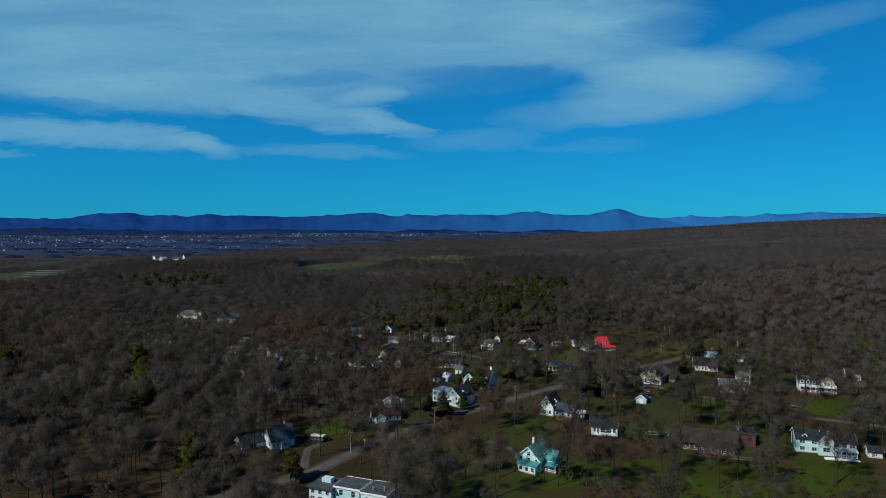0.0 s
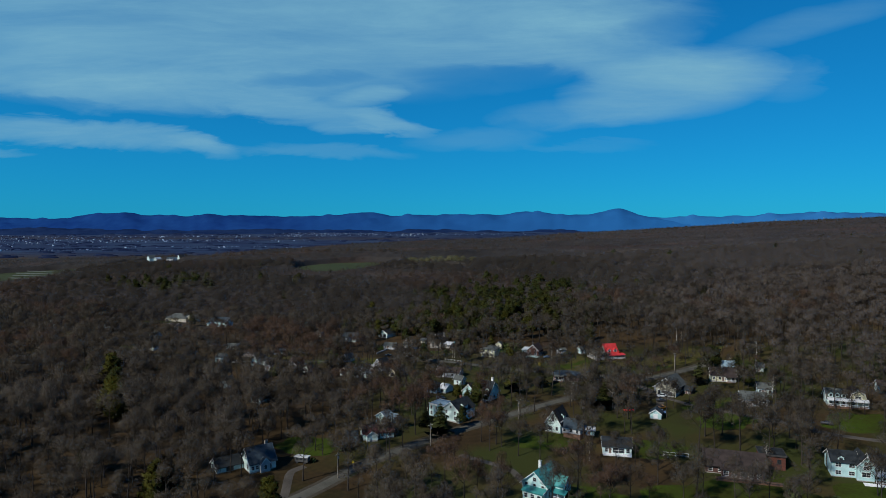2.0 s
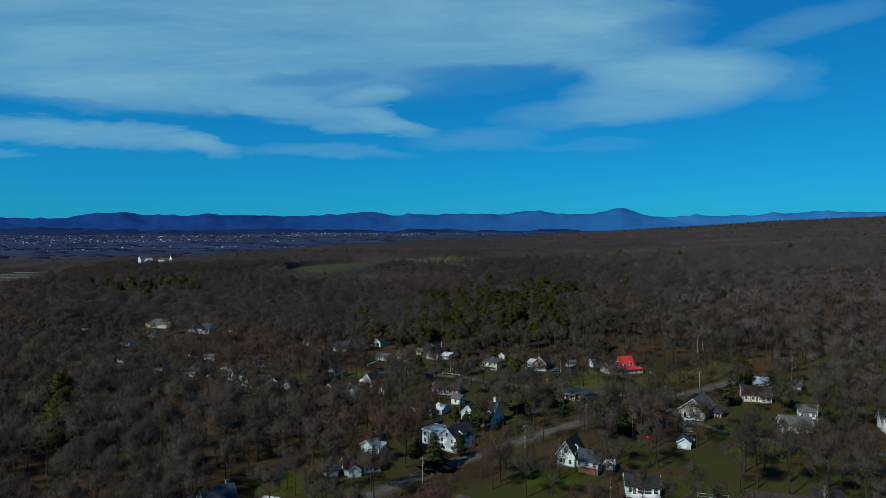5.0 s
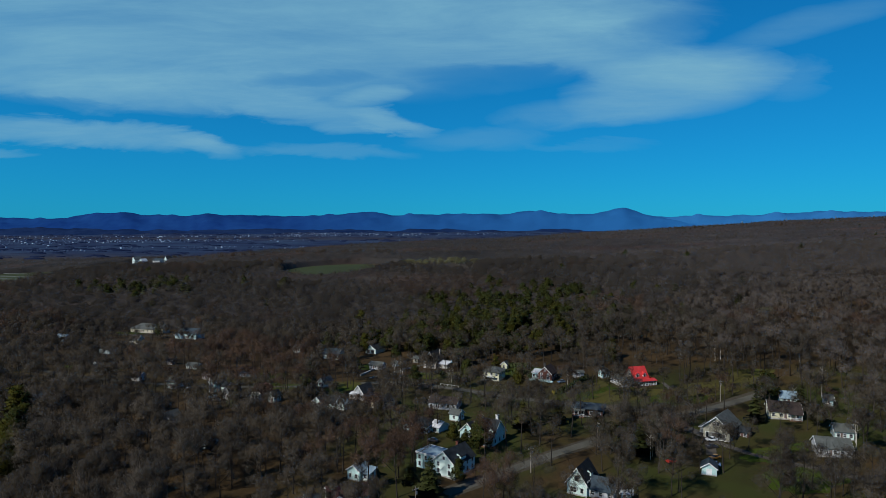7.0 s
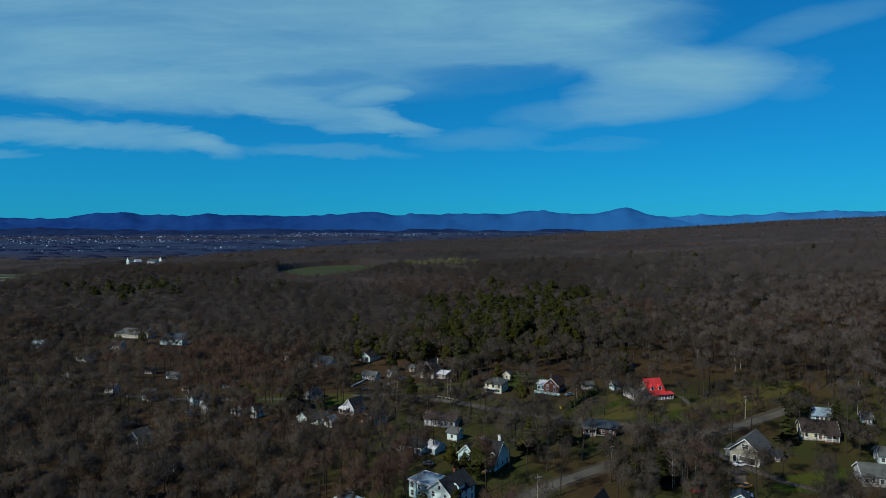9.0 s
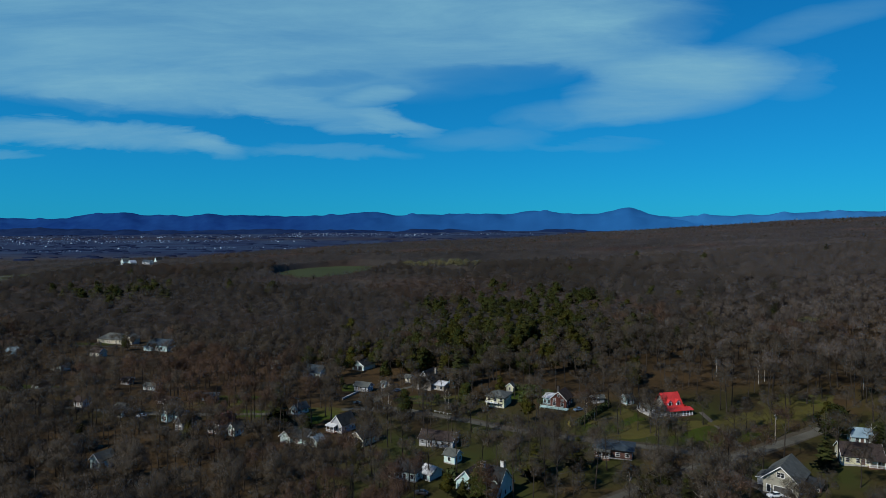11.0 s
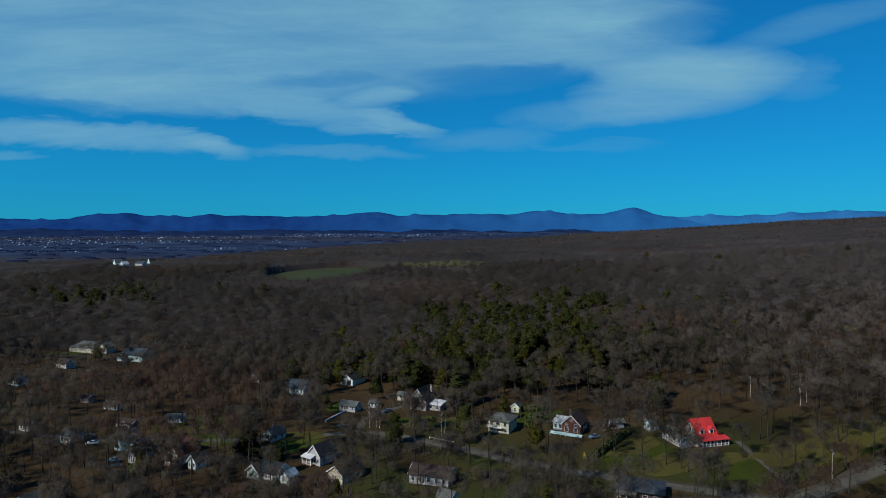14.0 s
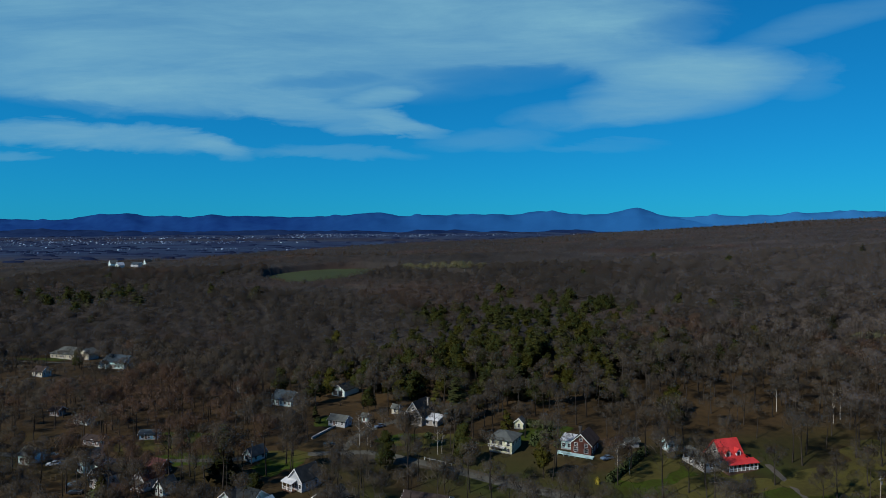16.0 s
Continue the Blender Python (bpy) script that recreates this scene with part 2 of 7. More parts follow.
M["twig_spray"] = spray_mat("grey_brown_twig_spray", (0.050, 0.043, 0.035), (0.090, 0.078, 0.062))
M["twig_red_spray"] = spray_mat("reddish_twig_spray", (0.060, 0.040, 0.030), (0.105, 0.070, 0.052))
# both twig_right sprays are raised in tone to stand for the eastern light
M["twig_right_spray"] = spray_mat("lightened_pinkish_spray", (0.084, 0.071, 0.062), (0.132, 0.113, 0.099))
M["far_twig_spray"] = spray_mat("grey_brown_far_spray", (0.052, 0.046, 0.041), (0.086, 0.077, 0.068), 0.03, 0.22)
M["far_twig_red_spray"] = spray_mat("reddish_far_spray", (0.062, 0.047, 0.039), (0.100, 0.076, 0.063), 0.03, 0.22)
M["far_twig_right_spray"] = spray_mat("lightened_pinkish_far_spray", (0.084, 0.074, 0.068), (0.128, 0.113, 0.104), 0.03, 0.22)
M["needle_spray"] = spray_mat("dark_needle_mass", (0.015, 0.019, 0.006), (0.038, 0.043, 0.012), 0.25, 0.8)
M["needle_y_spray"] = spray_mat("olive_needle_mass", (0.021, 0.022, 0.005), (0.048, 0.047, 0.010), 0.25, 0.8)
M["twig_pale_spray"] = spray_mat("pale_budding_twig_spray", (0.095, 0.096, 0.050), (0.165, 0.160, 0.085))


def paint(name, col, rough=0.3):
    return mat(name, tuple(v * 0.9 for v in col), col, 0.8, rough, 6, spec=0.5)


# ---------------------------------------------------------------- terrain


def smooth(a, b, x):
    s = np.clip((x - a) / (b - a), 0, 1)
    return s * s * (3 - 2 * s)


def ground_z(x, y):
    """Height of the ground: the village slope, the wooded hill behind it, and the valley past its ridge."""
    x, y = np.asarray(x, float), np.asarray(y, float)
    X, Y = np.clip(x, -330, 260) / 100, (np.clip(y, 150, 620) - 300) / 100
    near = 5.93 + 1.986 * X + 6.397 * Y + 2.354 * X * Y + 2.101 * X * X - 1.548 * Y * Y
    hill = 52 + np.where(x > 0, 0.052, 0.02) * np.clip(x, -900, 3000) + 0.0125 * (y - 2400)
    hill = hill + 3.0 * np.sin(x / 160 + 0.7) * np.sin(y / 210 + 0.4)
    z = near + (hill - near) * smooth(500, 930, y)
    z = z + 5 * np.exp(-((x + 622) / 75) ** 2 - ((y - 1205) / 60) ** 2)
    a = x / np.maximum(y, 1)
    ridge = np.interp(a, [-0.85, -0.45, -0.32, -0.01, 0.26, 0.57], [1180, 1330, 1700, 2400, 2700, 2800])
    floor = 88 + np.interp(y, [1300, 2000, 3000, 4000, 4400], [-62, -78, -74, -24, 0])
    past = np.maximum(y - ridge, 0)
    drop = z - 0.14 * past * past / (past + 120)
    return np.where(past > 0, np.maximum(drop, np.where(y > 2900, floor, np.minimum(floor, z))), z)


def gz(x, y):
    return float(ground_z(x, y))


def mesh_ob(name, verts, faces, material, parent=None, smooth_shade=False):
    me = bpy.data.meshes.new(name)
    me.from_pydata(verts, [], faces)
    me.materials.append(material)
    if smooth_shade:
        me.polygons.foreach_set("use_smooth", [True] * len(me.polygons))
    me.update()
    ob = new(name, me)
    if parent:
        ob.parent = parent
    return ob


def big_mesh(name, v, f, material, parent=None, normals=None):
    """A large mesh of triangles from arrays."""
    v, f = np.asarray(v, np.float32), np.asarray(f, np.int32)
    me = bpy.data.meshes.new(name)
    me.vertices.add(len(v))
    me.vertices.foreach_set("co", v.ravel())
    me.loops.add(f.size)
    me.loops.foreach_set("vertex_index", f.ravel())
    me.polygons.add(len(f))
    me.polygons.foreach_set("loop_start", np.arange(0, f.size, f.shape[1], dtype=np.int32))
    me.materials.append(material)
    me.update(calc_edges=True)
    if normals is not None:
        me.normals_split_custom_set_from_vertices(np.asarray(normals, np.float32))
    ob = new(name, me)
    if parent:
        ob.parent = parent
    return ob


def ground_material():
    m = mat("leaf_litter_ground", (0.018, 0.0125, 0.0055), (0.058, 0.036, 0.0150), 0.02, 0.95, 25, bump=0.3, world=True, spec=0.1)
    nt = m.node_tree
    N, L = nt.nodes.new, nt.links.new
    p = nt.nodes["Principled BSDF"]
    base = p.inputs["Base Color"].links[0].from_socket
    pos = N("ShaderNodeNewGeometry").outputs["Position"]
    # thin grass among the houses, and a painted blue haze over the far valley
    n = N("ShaderNodeTexNoise")
    n.inputs["Scale"].default_value, n.inputs["Detail"].default_value = 0.03, 5
    L(pos, n.inputs["Vector"])
    r = N("ShaderNodeValToRGB")
    r.color_ramp.elements[0].position, r.color_ramp.elements[1].position = 0.38, 0.58
    L(n.outputs[0], r.inputs[0])
    sep = N("ShaderNodeSeparateXYZ")
    L(pos, sep.inputs[0])
    near = N("ShaderNodeMapRange")
    near.inputs["From Min"].default_value, near.inputs["From Max"].default_value = 430, 385
    L(sep.outputs[1], near.inputs[0])
    east, north, lawny = N("ShaderNodeMapRange"), N("ShaderNodeMapRange"), N("ShaderNodeMath")
    east.inputs["From Min"].default_value, east.inputs["From Max"].default_value = -80, -35
    north.inputs["From Min"].default_value, north.inputs["From Max"].default_value = 375, 405
    north.inputs["To Max"].default_value = 0.7
    L(sep.outputs[0], east.inputs[0]), L(sep.outputs[1], north.inputs[0])
    lawny.operation = "MAXIMUM"
    L(east.outputs[0], lawny.inputs[0]), L(north.outputs[0], lawny.inputs[1])
    k0, k = N("ShaderNodeMath"), N("ShaderNodeMath")
    k0.operation = k.operation = "MULTIPLY"
    L(r.outputs[0], k0.inputs[0]), L(near.outputs[0], k0.inputs[1])
    L(k0.outputs[0], k.inputs[0]), L(lawny.outputs[0], k.inputs[1])
    mx = N("ShaderNodeMix")
    mx.data_type = "RGBA"
    L(k.outputs[0], mx.inputs[0]), L(base, mx.inputs[6])
    mx.inputs[7].default_value = (0.030, 0.035, 0.008, 1)
    # valley: the blue of distance mixed into the ground colour
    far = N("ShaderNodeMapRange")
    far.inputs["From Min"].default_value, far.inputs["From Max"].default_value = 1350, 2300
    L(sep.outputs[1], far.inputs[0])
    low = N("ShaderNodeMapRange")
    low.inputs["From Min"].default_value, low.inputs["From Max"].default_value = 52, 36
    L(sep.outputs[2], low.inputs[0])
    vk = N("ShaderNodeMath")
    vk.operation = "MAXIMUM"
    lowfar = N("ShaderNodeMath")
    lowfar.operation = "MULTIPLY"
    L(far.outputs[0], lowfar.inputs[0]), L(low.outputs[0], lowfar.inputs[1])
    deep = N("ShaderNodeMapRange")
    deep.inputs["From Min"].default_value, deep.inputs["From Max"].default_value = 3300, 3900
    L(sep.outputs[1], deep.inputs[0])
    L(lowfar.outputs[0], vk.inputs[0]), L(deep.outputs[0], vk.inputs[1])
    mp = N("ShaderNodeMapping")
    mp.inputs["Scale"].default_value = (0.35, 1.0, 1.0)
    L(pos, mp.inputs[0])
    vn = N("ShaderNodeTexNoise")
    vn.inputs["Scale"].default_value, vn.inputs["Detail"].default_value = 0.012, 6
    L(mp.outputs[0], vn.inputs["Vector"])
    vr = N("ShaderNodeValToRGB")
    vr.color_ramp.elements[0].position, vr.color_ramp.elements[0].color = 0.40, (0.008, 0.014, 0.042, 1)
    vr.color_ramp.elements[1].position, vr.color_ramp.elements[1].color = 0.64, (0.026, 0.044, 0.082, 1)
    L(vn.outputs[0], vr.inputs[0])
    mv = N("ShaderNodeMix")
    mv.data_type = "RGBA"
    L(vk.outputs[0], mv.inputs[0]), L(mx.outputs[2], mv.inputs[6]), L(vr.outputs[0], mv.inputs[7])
    L(mv.outputs[2], p.inputs["Base Color"])
    return m


def build_ground():
    ys = np.concatenate([np.linspace(-500, 150, 14)[:-1], np.linspace(150, 640, 99)[:-1], np.linspace(640, 1500, 72)[:-1], np.linspace(1500, 4880, 100)])
    cols = 190
    a = np.linspace(-1.25, 1.15, cols)
    half = np.maximum(ys, 0) + 420
    X = a[None, :] * half[:, None]
    Y = np.repeat(ys[:, None], cols, 1)
    Z = ground_z(X, Y)
    v = np.stack([X, Y, Z], -1).reshape(-1, 3)
    i = np.arange((len(ys) - 1) * cols).reshape(len(ys) - 1, cols)[:, :-1].ravel()
    f = np.stack([i, i + 1, i + cols + 1, i + cols], -1)
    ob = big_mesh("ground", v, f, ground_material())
    ob.data.polygons.foreach_set("use_smooth", [True] * len(ob.data.polygons))
    tagged(ob, "brown leaf-littered ground with thin spring grass", "ground", kind="structure")


build_ground()


def strip(name, points, width, material, label, lift=0.06, category="road"):
    """A road laid on the ground along a smooth line through the points."""
    pts = np.array(points, float)
    t = np.linspace(0, len(pts) - 1, (len(pts) - 1) * 14 + 1)
    P = np.stack([np.interp(t, range(len(pts)), pts[:, k]) for k in (0, 1)], -1)
    for _ in range(12):
        P[1:-1] = (P[:-2] + 2 * P[1:-1] + P[2:]) / 4
    d = np.gradient(P, axis=0)
    n = np.stack([-d[:, 1], d[:, 0]], -1) / np.linalg.norm(d, axis=1)[:, None]
    rng = np.random.RandomState(len(points))
    k = 5
    v = []
    for j in range(k):
        q = P + n * width * (j / (k - 1) - 0.5) + (n * rng.normal(0, 0.12, (len(P), 1)) if j in (0, k - 1) else 0)
        z = ground_z(q[:, 0], q[:, 1]) + (lift if 0 < j < k - 1 else lift - 0.16)
        v.append(np.concatenate([q, z[:, None]], 1))
    v = np.stack(v, 1).reshape(-1, 3)
    i = np.arange((len(P) - 1) * k).reshape(-1, k)[:, :-1].ravel()
    f = np.stack([i, i + k, i + k + 1, i + 1], -1)
    ob = big_mesh(name, v, f, material)
    return tagged(ob, label, category, kind="structure")


def blob(name, cx, cy, rx, ry, turn, material, label, lift=0.05, seed=0):
    """A lawn or field with an uneven outline, laid on the ground."""
    rng = np.random.RandomState(seed + int(abs(cx) * 7 + abs(cy)))
    k, rings = 40, max(4, int(max(rx, ry) / 5))
    th = np.linspace(0, 2 * math.pi, k, endpoint=False)
    w = 1 + sum(rng.uniform(0.03, 0.13) * np.cos(j * th + rng.uniform(0, 6.3)) for j in (2, 3, 5, 8))
    c, s = math.cos(radians(turn)), math.sin(radians(turn))
    v = [(cx, cy, gz(cx, cy) + lift)]
    for r in range(1, rings + 1):
        q = r / rings
        ex, ey = rx * q * w * np.cos(th), ry * q * w * np.sin(th)
        x, y = cx + ex * c - ey * s, cy + ex * s + ey * c
        z = ground_z(x, y) + (lift if r < rings else -0.1)
        v += list(zip(x, y, z))
    f = [(0, 1 + j, 1 + (j + 1) % k) for j in range(k)]
    for r in range(rings - 1):
        for j in range(k):
            a, b = 1 + r * k + j, 1 + r * k + (j + 1) % k
            f.append((a, a + k, b + k, b))
    return tagged(mesh_ob(name, v, f, material), label, "lawn", kind="structure")


# lawns and fields
GRASS = mat("spring_lawn", (0.024, 0.022, 0.004), (0.032, 0.052, 0.004), 0.05, 0.95, 22, bump=0.3, world=True, c=(0.046, 0.052, 0.008), spec=0.1)
FIELD = mat("far_green_field", (0.027, 0.036, 0.012), (0.041, 0.050, 0.018), 0.02, 0.95, 18, world=True, spec=0.1)
for cx, cy, rx, ry, turn in [
    (-70, 266, 13, 13, 20), (78, 226, 34, 20, 10), (120, 226, 22, 14, 15), (-70, 449, 9, 9, 0), (17, 431, 13, 9, 20),
    (48, 388, 17, 12, 20), (110, 385, 24, 9, 25), (100, 293, 15, 11, 20), (24, 276, 15, 9, 10), (30, 228, 20, 14, 0),
    (84, 372, 20, 10, 20), (-34, 425, 14, 8, 0), (62, 268, 16, 10, 0), (-110, 402, 14, 8, 0), (150, 285, 18, 12, 0),
    (-225, 428, 22, 9, 0), (-124, 425, 16, 9, 10), (-290, 572, 20, 6, 10), (-75, 400, 10, 10, 0), (100, 312, 16, 7, 20),
]:
    blob("lawn", cx, cy, rx, ry, turn, GRASS, "green spring lawn with dry patches")
blob("far_field", -218, 1010, 84, 135, 10, FIELD, "green farm field beyond the woods")
blob("far_field", -330, 1010, 80, 50, 10, FIELD, "green farm field beyond the woods")
THIN = mat("thin_olive_grass", (0.040, 0.034, 0.010), (0.064, 0.058, 0.014), 0.05, 0.95, 22, bump=0.3, world=True, c=(0.050, 0.066, 0.010), spec=0.1)
for cx, cy, rx, ry, turn in [(104, 384, 26, 11, 20), (62, 380, 22, 10, 15), (122, 398, 18, 12, 30), (48, 395, 14, 9, 40), (-22, 424, 18, 9, 0), (-75, 408, 12, 7, 0), (-130, 414, 16, 7, 0)]:
    blob("rough_lawn", cx, cy, rx, ry, turn, THIN, "thin olive grass with bare patches", lift=0.09)
DRY = mat("dry_grass_clearing", (0.060, 0.062, 0.026), (0.100, 0.098, 0.050), 0.03, 0.95, 18, world=True, spec=0.1)
blob("clearing", 225, 1112, 28, 22, 0, DRY, "dry grass clearing in the woods")
blob("clearing", 192, 536, 14, 8, 10, DRY, "dry grass clearing in the woods")
blob("far_field", -715, 975, 125, 150, 0, FIELD, "green farm field beside the barns")

# streets
VERGE = mat("grey_dirt_verge", (0.036, 0.030, 0.020), (0.062, 0.054, 0.040), 0.08, 0.95, 16, bump=0.4, world=True, spec=0.05, c=(0.030, 0.032, 0.012))
strip("verge", [(-100, 192), (-63, 222), (-42, 257), (-14, 285), (8, 303), (24, 316), (43, 329), (64, 344), (91, 356), (122, 374)], 12.5, VERGE, "grey dirt and dead grass along the road", lift=0.03, category="verge")
strip("verge", [(-56, 411), (-15, 398), (5, 385), (30, 373), (58, 362), (80, 352)], 9.5, VERGE, "grey dirt and dead grass along the side street", lift=0.03, category="verge")
strip("road", [(-150, 160), (-100, 192), (-63, 222), (-42, 257), (-14, 285), (8, 303), (24, 316), (43, 329), (64, 344), (91, 356), (116, 369), (122, 374)], 7.0, M["asphalt"], "worn grey asphalt village road")
strip("road", [(-150, 398), (-100, 402), (-65, 411), (-44, 413), (-15, 397), (5, 384), (30, 372), (58, 361), (80, 351)], 6.0, M["asphalt"], "narrow grey asphalt side street")
strip("road", [(-56, 414), (-54, 431), (-46, 444), (-30, 462)], 5.0, M["asphalt"], "narrow asphalt lane between lawns")
strip("road", [(72, 346), (84, 322), (92, 311), (104, 302), (119, 291), (134, 275), (160, 262)], 4.2, M["gravel"], "narrow gravel lane across lawns")
strip("driveway", [(-10, 262), (9, 251), (14, 238)], 4.0, M["gravel"], "pale gravel driveway", category="driveway")
strip("driveway", [(-66, 224), (-70, 243), (-66, 248)], 4.5, M["gravel"], "pale gravel driveway", category="driveway")
strip("driveway", [(74, 346), (82, 327), (78, 312)], 5.0, M["gravel"], "dark gravel driveway beside the garage", category="driveway")
strip("driveway", [(86, 359), (84.7, 374), (83.5, 395)], 2.8, M["gravel"], "gravel driveway beside the red-roofed house", category="driveway")
strip("road", [(-330, 560), (-260, 565), (-200, 585)], 5.0, M["asphalt"], "distant narrow road", category="road")
strip("road", [(-260, 415), (-190, 400), (-150, 398)], 5.0, M["asphalt"], "narrow grey asphalt side street")

# ---------------------------------------------------------------- houses
CLEAR = []                  # (x, y, radius) kept free of trees
FRONT = []                  # (x, y, radius) of open front yards with few trees


def part(name, verts, faces, material, parent, label=""):
    ob = mesh_ob(name, verts, faces, material, parent)
    if label:
        ob["label"] = label
    return ob


def box_vf(x0, x1, y0, y1, z0, z1):
    v = [(x, y, z) for z in (z0, z1) for y in (y0, y1) for x in (x0, x1)]
    f = [(0, 2, 3, 1), (4, 5, 7, 6), (0, 1, 5, 4), (2, 6, 7, 3), (0, 4, 6, 2), (1, 3, 7, 5)]
    return v, f


def join_vf(items):
    v, f = [], []
    for a, b in items:
        n = len(v)
        v += a
        f += [tuple(i + n for i in q) for q in b]
    return v, f


def box(name, x0, x1, y0, y1, z0, z1, material, parent, label=""):
    return part(name, *box_vf(x0, x1, y0, y1, z0, z1), material, parent, label)


def house(x, y, turn, label, category="house", clear=9, z=None, name="house"):
    e = new(name)
    e.empty_display_size = 1
    e.matrix_basis = pose(x, y, gz(x, y) + 0.05 if z is None else z, 0, 0, turn)
    tagged(e, label, category)
    c, s = math.cos(radians(turn)), math.sin(radians(turn))
    CLEAR.append((x - s * 5, y + c * 5, clear))
    if clear > 6:
        CLEAR.append((x * 0.97 + s * 3, y * 0.97 - c * 3, clear * 0.7))
    if clear >= 9:
        FRONT.extend((x * (1 - k / y), y - k, clear * 0.9, (0.26 if x > 0 else 0.1) if y < 316 else 0.5) for k in (16, 26, 36))
    return e


def wing(h, x0, y0, w, d, hh, roof, rise, wall, roofm, ridge="x", base=-1.6, over=0.45, trim="trim"):
    """One block of a house: x0 is its middle, y0 its front; roof: gable, gambrel, shed, hip or flat."""
    L, S = (w, d) if ridge == "x" else (d, w)

    def put(a, s, z):           # a along the ridge, s across it
        return (x0 - w / 2 + a, y0 + s, z) if ridge == "x" else (x0 - w / 2 + s, y0 + a, z)

    wm, rm = M[wall], M[roofm]
    if roof in ("gable", "gambrel", "shed"):
        if roof == "gable":
            prof = [(0, hh), (S / 2, hh + rise), (S, hh)]
        elif roof == "gambrel":
            prof = [(0, hh), (S * 0.16, hh + rise * 0.66), (S / 2, hh + rise), (S * 0.84, hh + rise * 0.66), (S, hh)]
        else:
            prof = [(0, hh), (S, hh + rise)]
        poly = [(0, base)] + prof + [(S, base)]
        n = len(poly)
        v = [put(0, s, z) for s, z in poly] + [put(L, s, z) for s, z in poly]
        f = [tuple(range(n)), tuple(range(2 * n - 1, n - 1, -1))] + [(i, i + n, (i + 1) % n + n, (i + 1) % n) for i in range(n) if not 1 <= i < n - 2]
        part("wall", v, f, wm, h)
        (s0, z0), (s1, z1) = prof[0], prof[1]
        k = (z1 - z0) / (s1 - s0)
        q = [(-over, hh - over * k)] + prof[1:-1] + [(S + over, hh + (rise + over * k if roof == "shed" else -over * k))]
        if roof == "shed":
            q = [(-over, hh - over * k), (S + over, hh + rise + over * k)]
        m = len(q)
        v = [put(a, s, z + t) for a in (-over, L + over) for t in (0.04, 0.24) for s, z in q]
        f = []
        for i in range(m - 1):
            f += [(i, i + 1, i + 1 + 2 * m, i + 2 * m), (i + m, i + 3 * m, i + 1 + 3 * m, i + 1 + m)]
            f += [(i, i + m, i + 1 + m, i + 1), (i + 2 * m, i + 1 + 2 * m, i + 1 + 3 * m, i + 3 * m)]
        f += [(0, 2 * m, 3 * m, m), (m - 1, 2 * m - 1, 4 * m - 1, 3 * m - 1)]
        part("roof", v, f, rm, h)
        # barge boards along both ends
        for a0, a1 in ((-over - 0.05, -over + 0.03), (L + over - 0.03, L + over + 0.05)):
            vv = [put(a, s, z + t) for a in (a0, a1) for t in (-0.12, 0.20) for s, z in q]
            ff = []
            for i in range(m - 1):
                ff += [(i, i + 1, i + 1 + m, i + m), (i + 2 * m, i + 3 * m, i + 1 + 3 * m, i + 1 + 2 * m)]
                ff += [(i, i + 2 * m, i + 1 + 2 * m, i + 1), (i + m, i + 1 + m, i + 1 + 3 * m, i + 3 * m)]
            part("barge_board", vv, ff, M[trim], h)
    else:
        part("wall", *box_vf(x0 - w / 2, x0 + w / 2, y0, y0 + d, base, hh), wm, h)
        if roof == "hip":
            o, r = over, min(w, d) / 2
            xa, xb, ya, yb = x0 - w / 2 - o, x0 + w / 2 + o, y0 - o, y0 + d + o
            if w >= d:
                ra, rb = (xa + r + o, y0 + d / 2), (xb - r - o, y0 + d / 2)
            else:
                ra, rb = (x0, ya + r + o), (x0, yb - r - o)
            v = [(xa, ya, hh), (xb, ya, hh), (xb, yb, hh), (xa, yb, hh), (xa, ya, hh + 0.2), (xb, ya, hh + 0.2), (xb, yb, hh + 0.2), (xa, yb, hh + 0.2), (*ra, hh + rise), (*rb, hh + rise)]
            f = [(3, 2, 1, 0), (0, 1, 5, 4), (1, 2, 6, 5), (2, 3, 7, 6), (3, 0, 4, 7)]
            if w >= d:
                f += [(4, 5, 9, 8), (5, 6, 9), (6, 7, 8, 9), (7, 4, 8)]
            else:
                f += [(4, 5, 8), (5, 6, 9, 8), (6, 7, 9), (7, 4, 8, 9)]
            part("roof", v, f, rm, h)
        else:
            o = over
            part("roof", *box_vf(x0 - w / 2 - o + 0.1, x0 + w / 2 + o - 0.1, y0 - o + 0.1, y0 + d + o - 0.1, hh + 0.004, hh + 0.22), rm, h)
            ring = [box_vf(x0 - w / 2 - o, x0 + w / 2 + o, y0 - o, y0 - o + 0.1, hh - 0.25, hh + 0.34), box_vf(x0 - w / 2 - o, x0 + w / 2 + o, y0 + d + o - 0.1, y0 + d + o, hh - 0.25, hh + 0.34),
                    box_vf(x0 - w / 2 - o, x0 - w / 2 - o + 0.1, y0 - o + 0.1, y0 + d + o - 0.1, hh - 0.25, hh + 0.34), box_vf(x0 + w / 2 + o - 0.1, x0 + w / 2 + o, y0 - o + 0.1, y0 + d + o - 0.1, hh - 0.25, hh + 0.34)]
            part("fascia", *join_vf(ring), M[trim], h)
    # foundation, a hand proud of the boards
    part("foundation", *box_vf(x0 - w / 2 - 0.06, x0 + w / 2 + 0.06, y0 - 0.06, y0 + d + 0.06, base - 0.4, 0.35), M["concrete"], h)
    return dict(h=h, x0=x0, y0=y0, w=w, d=d, hh=hh)


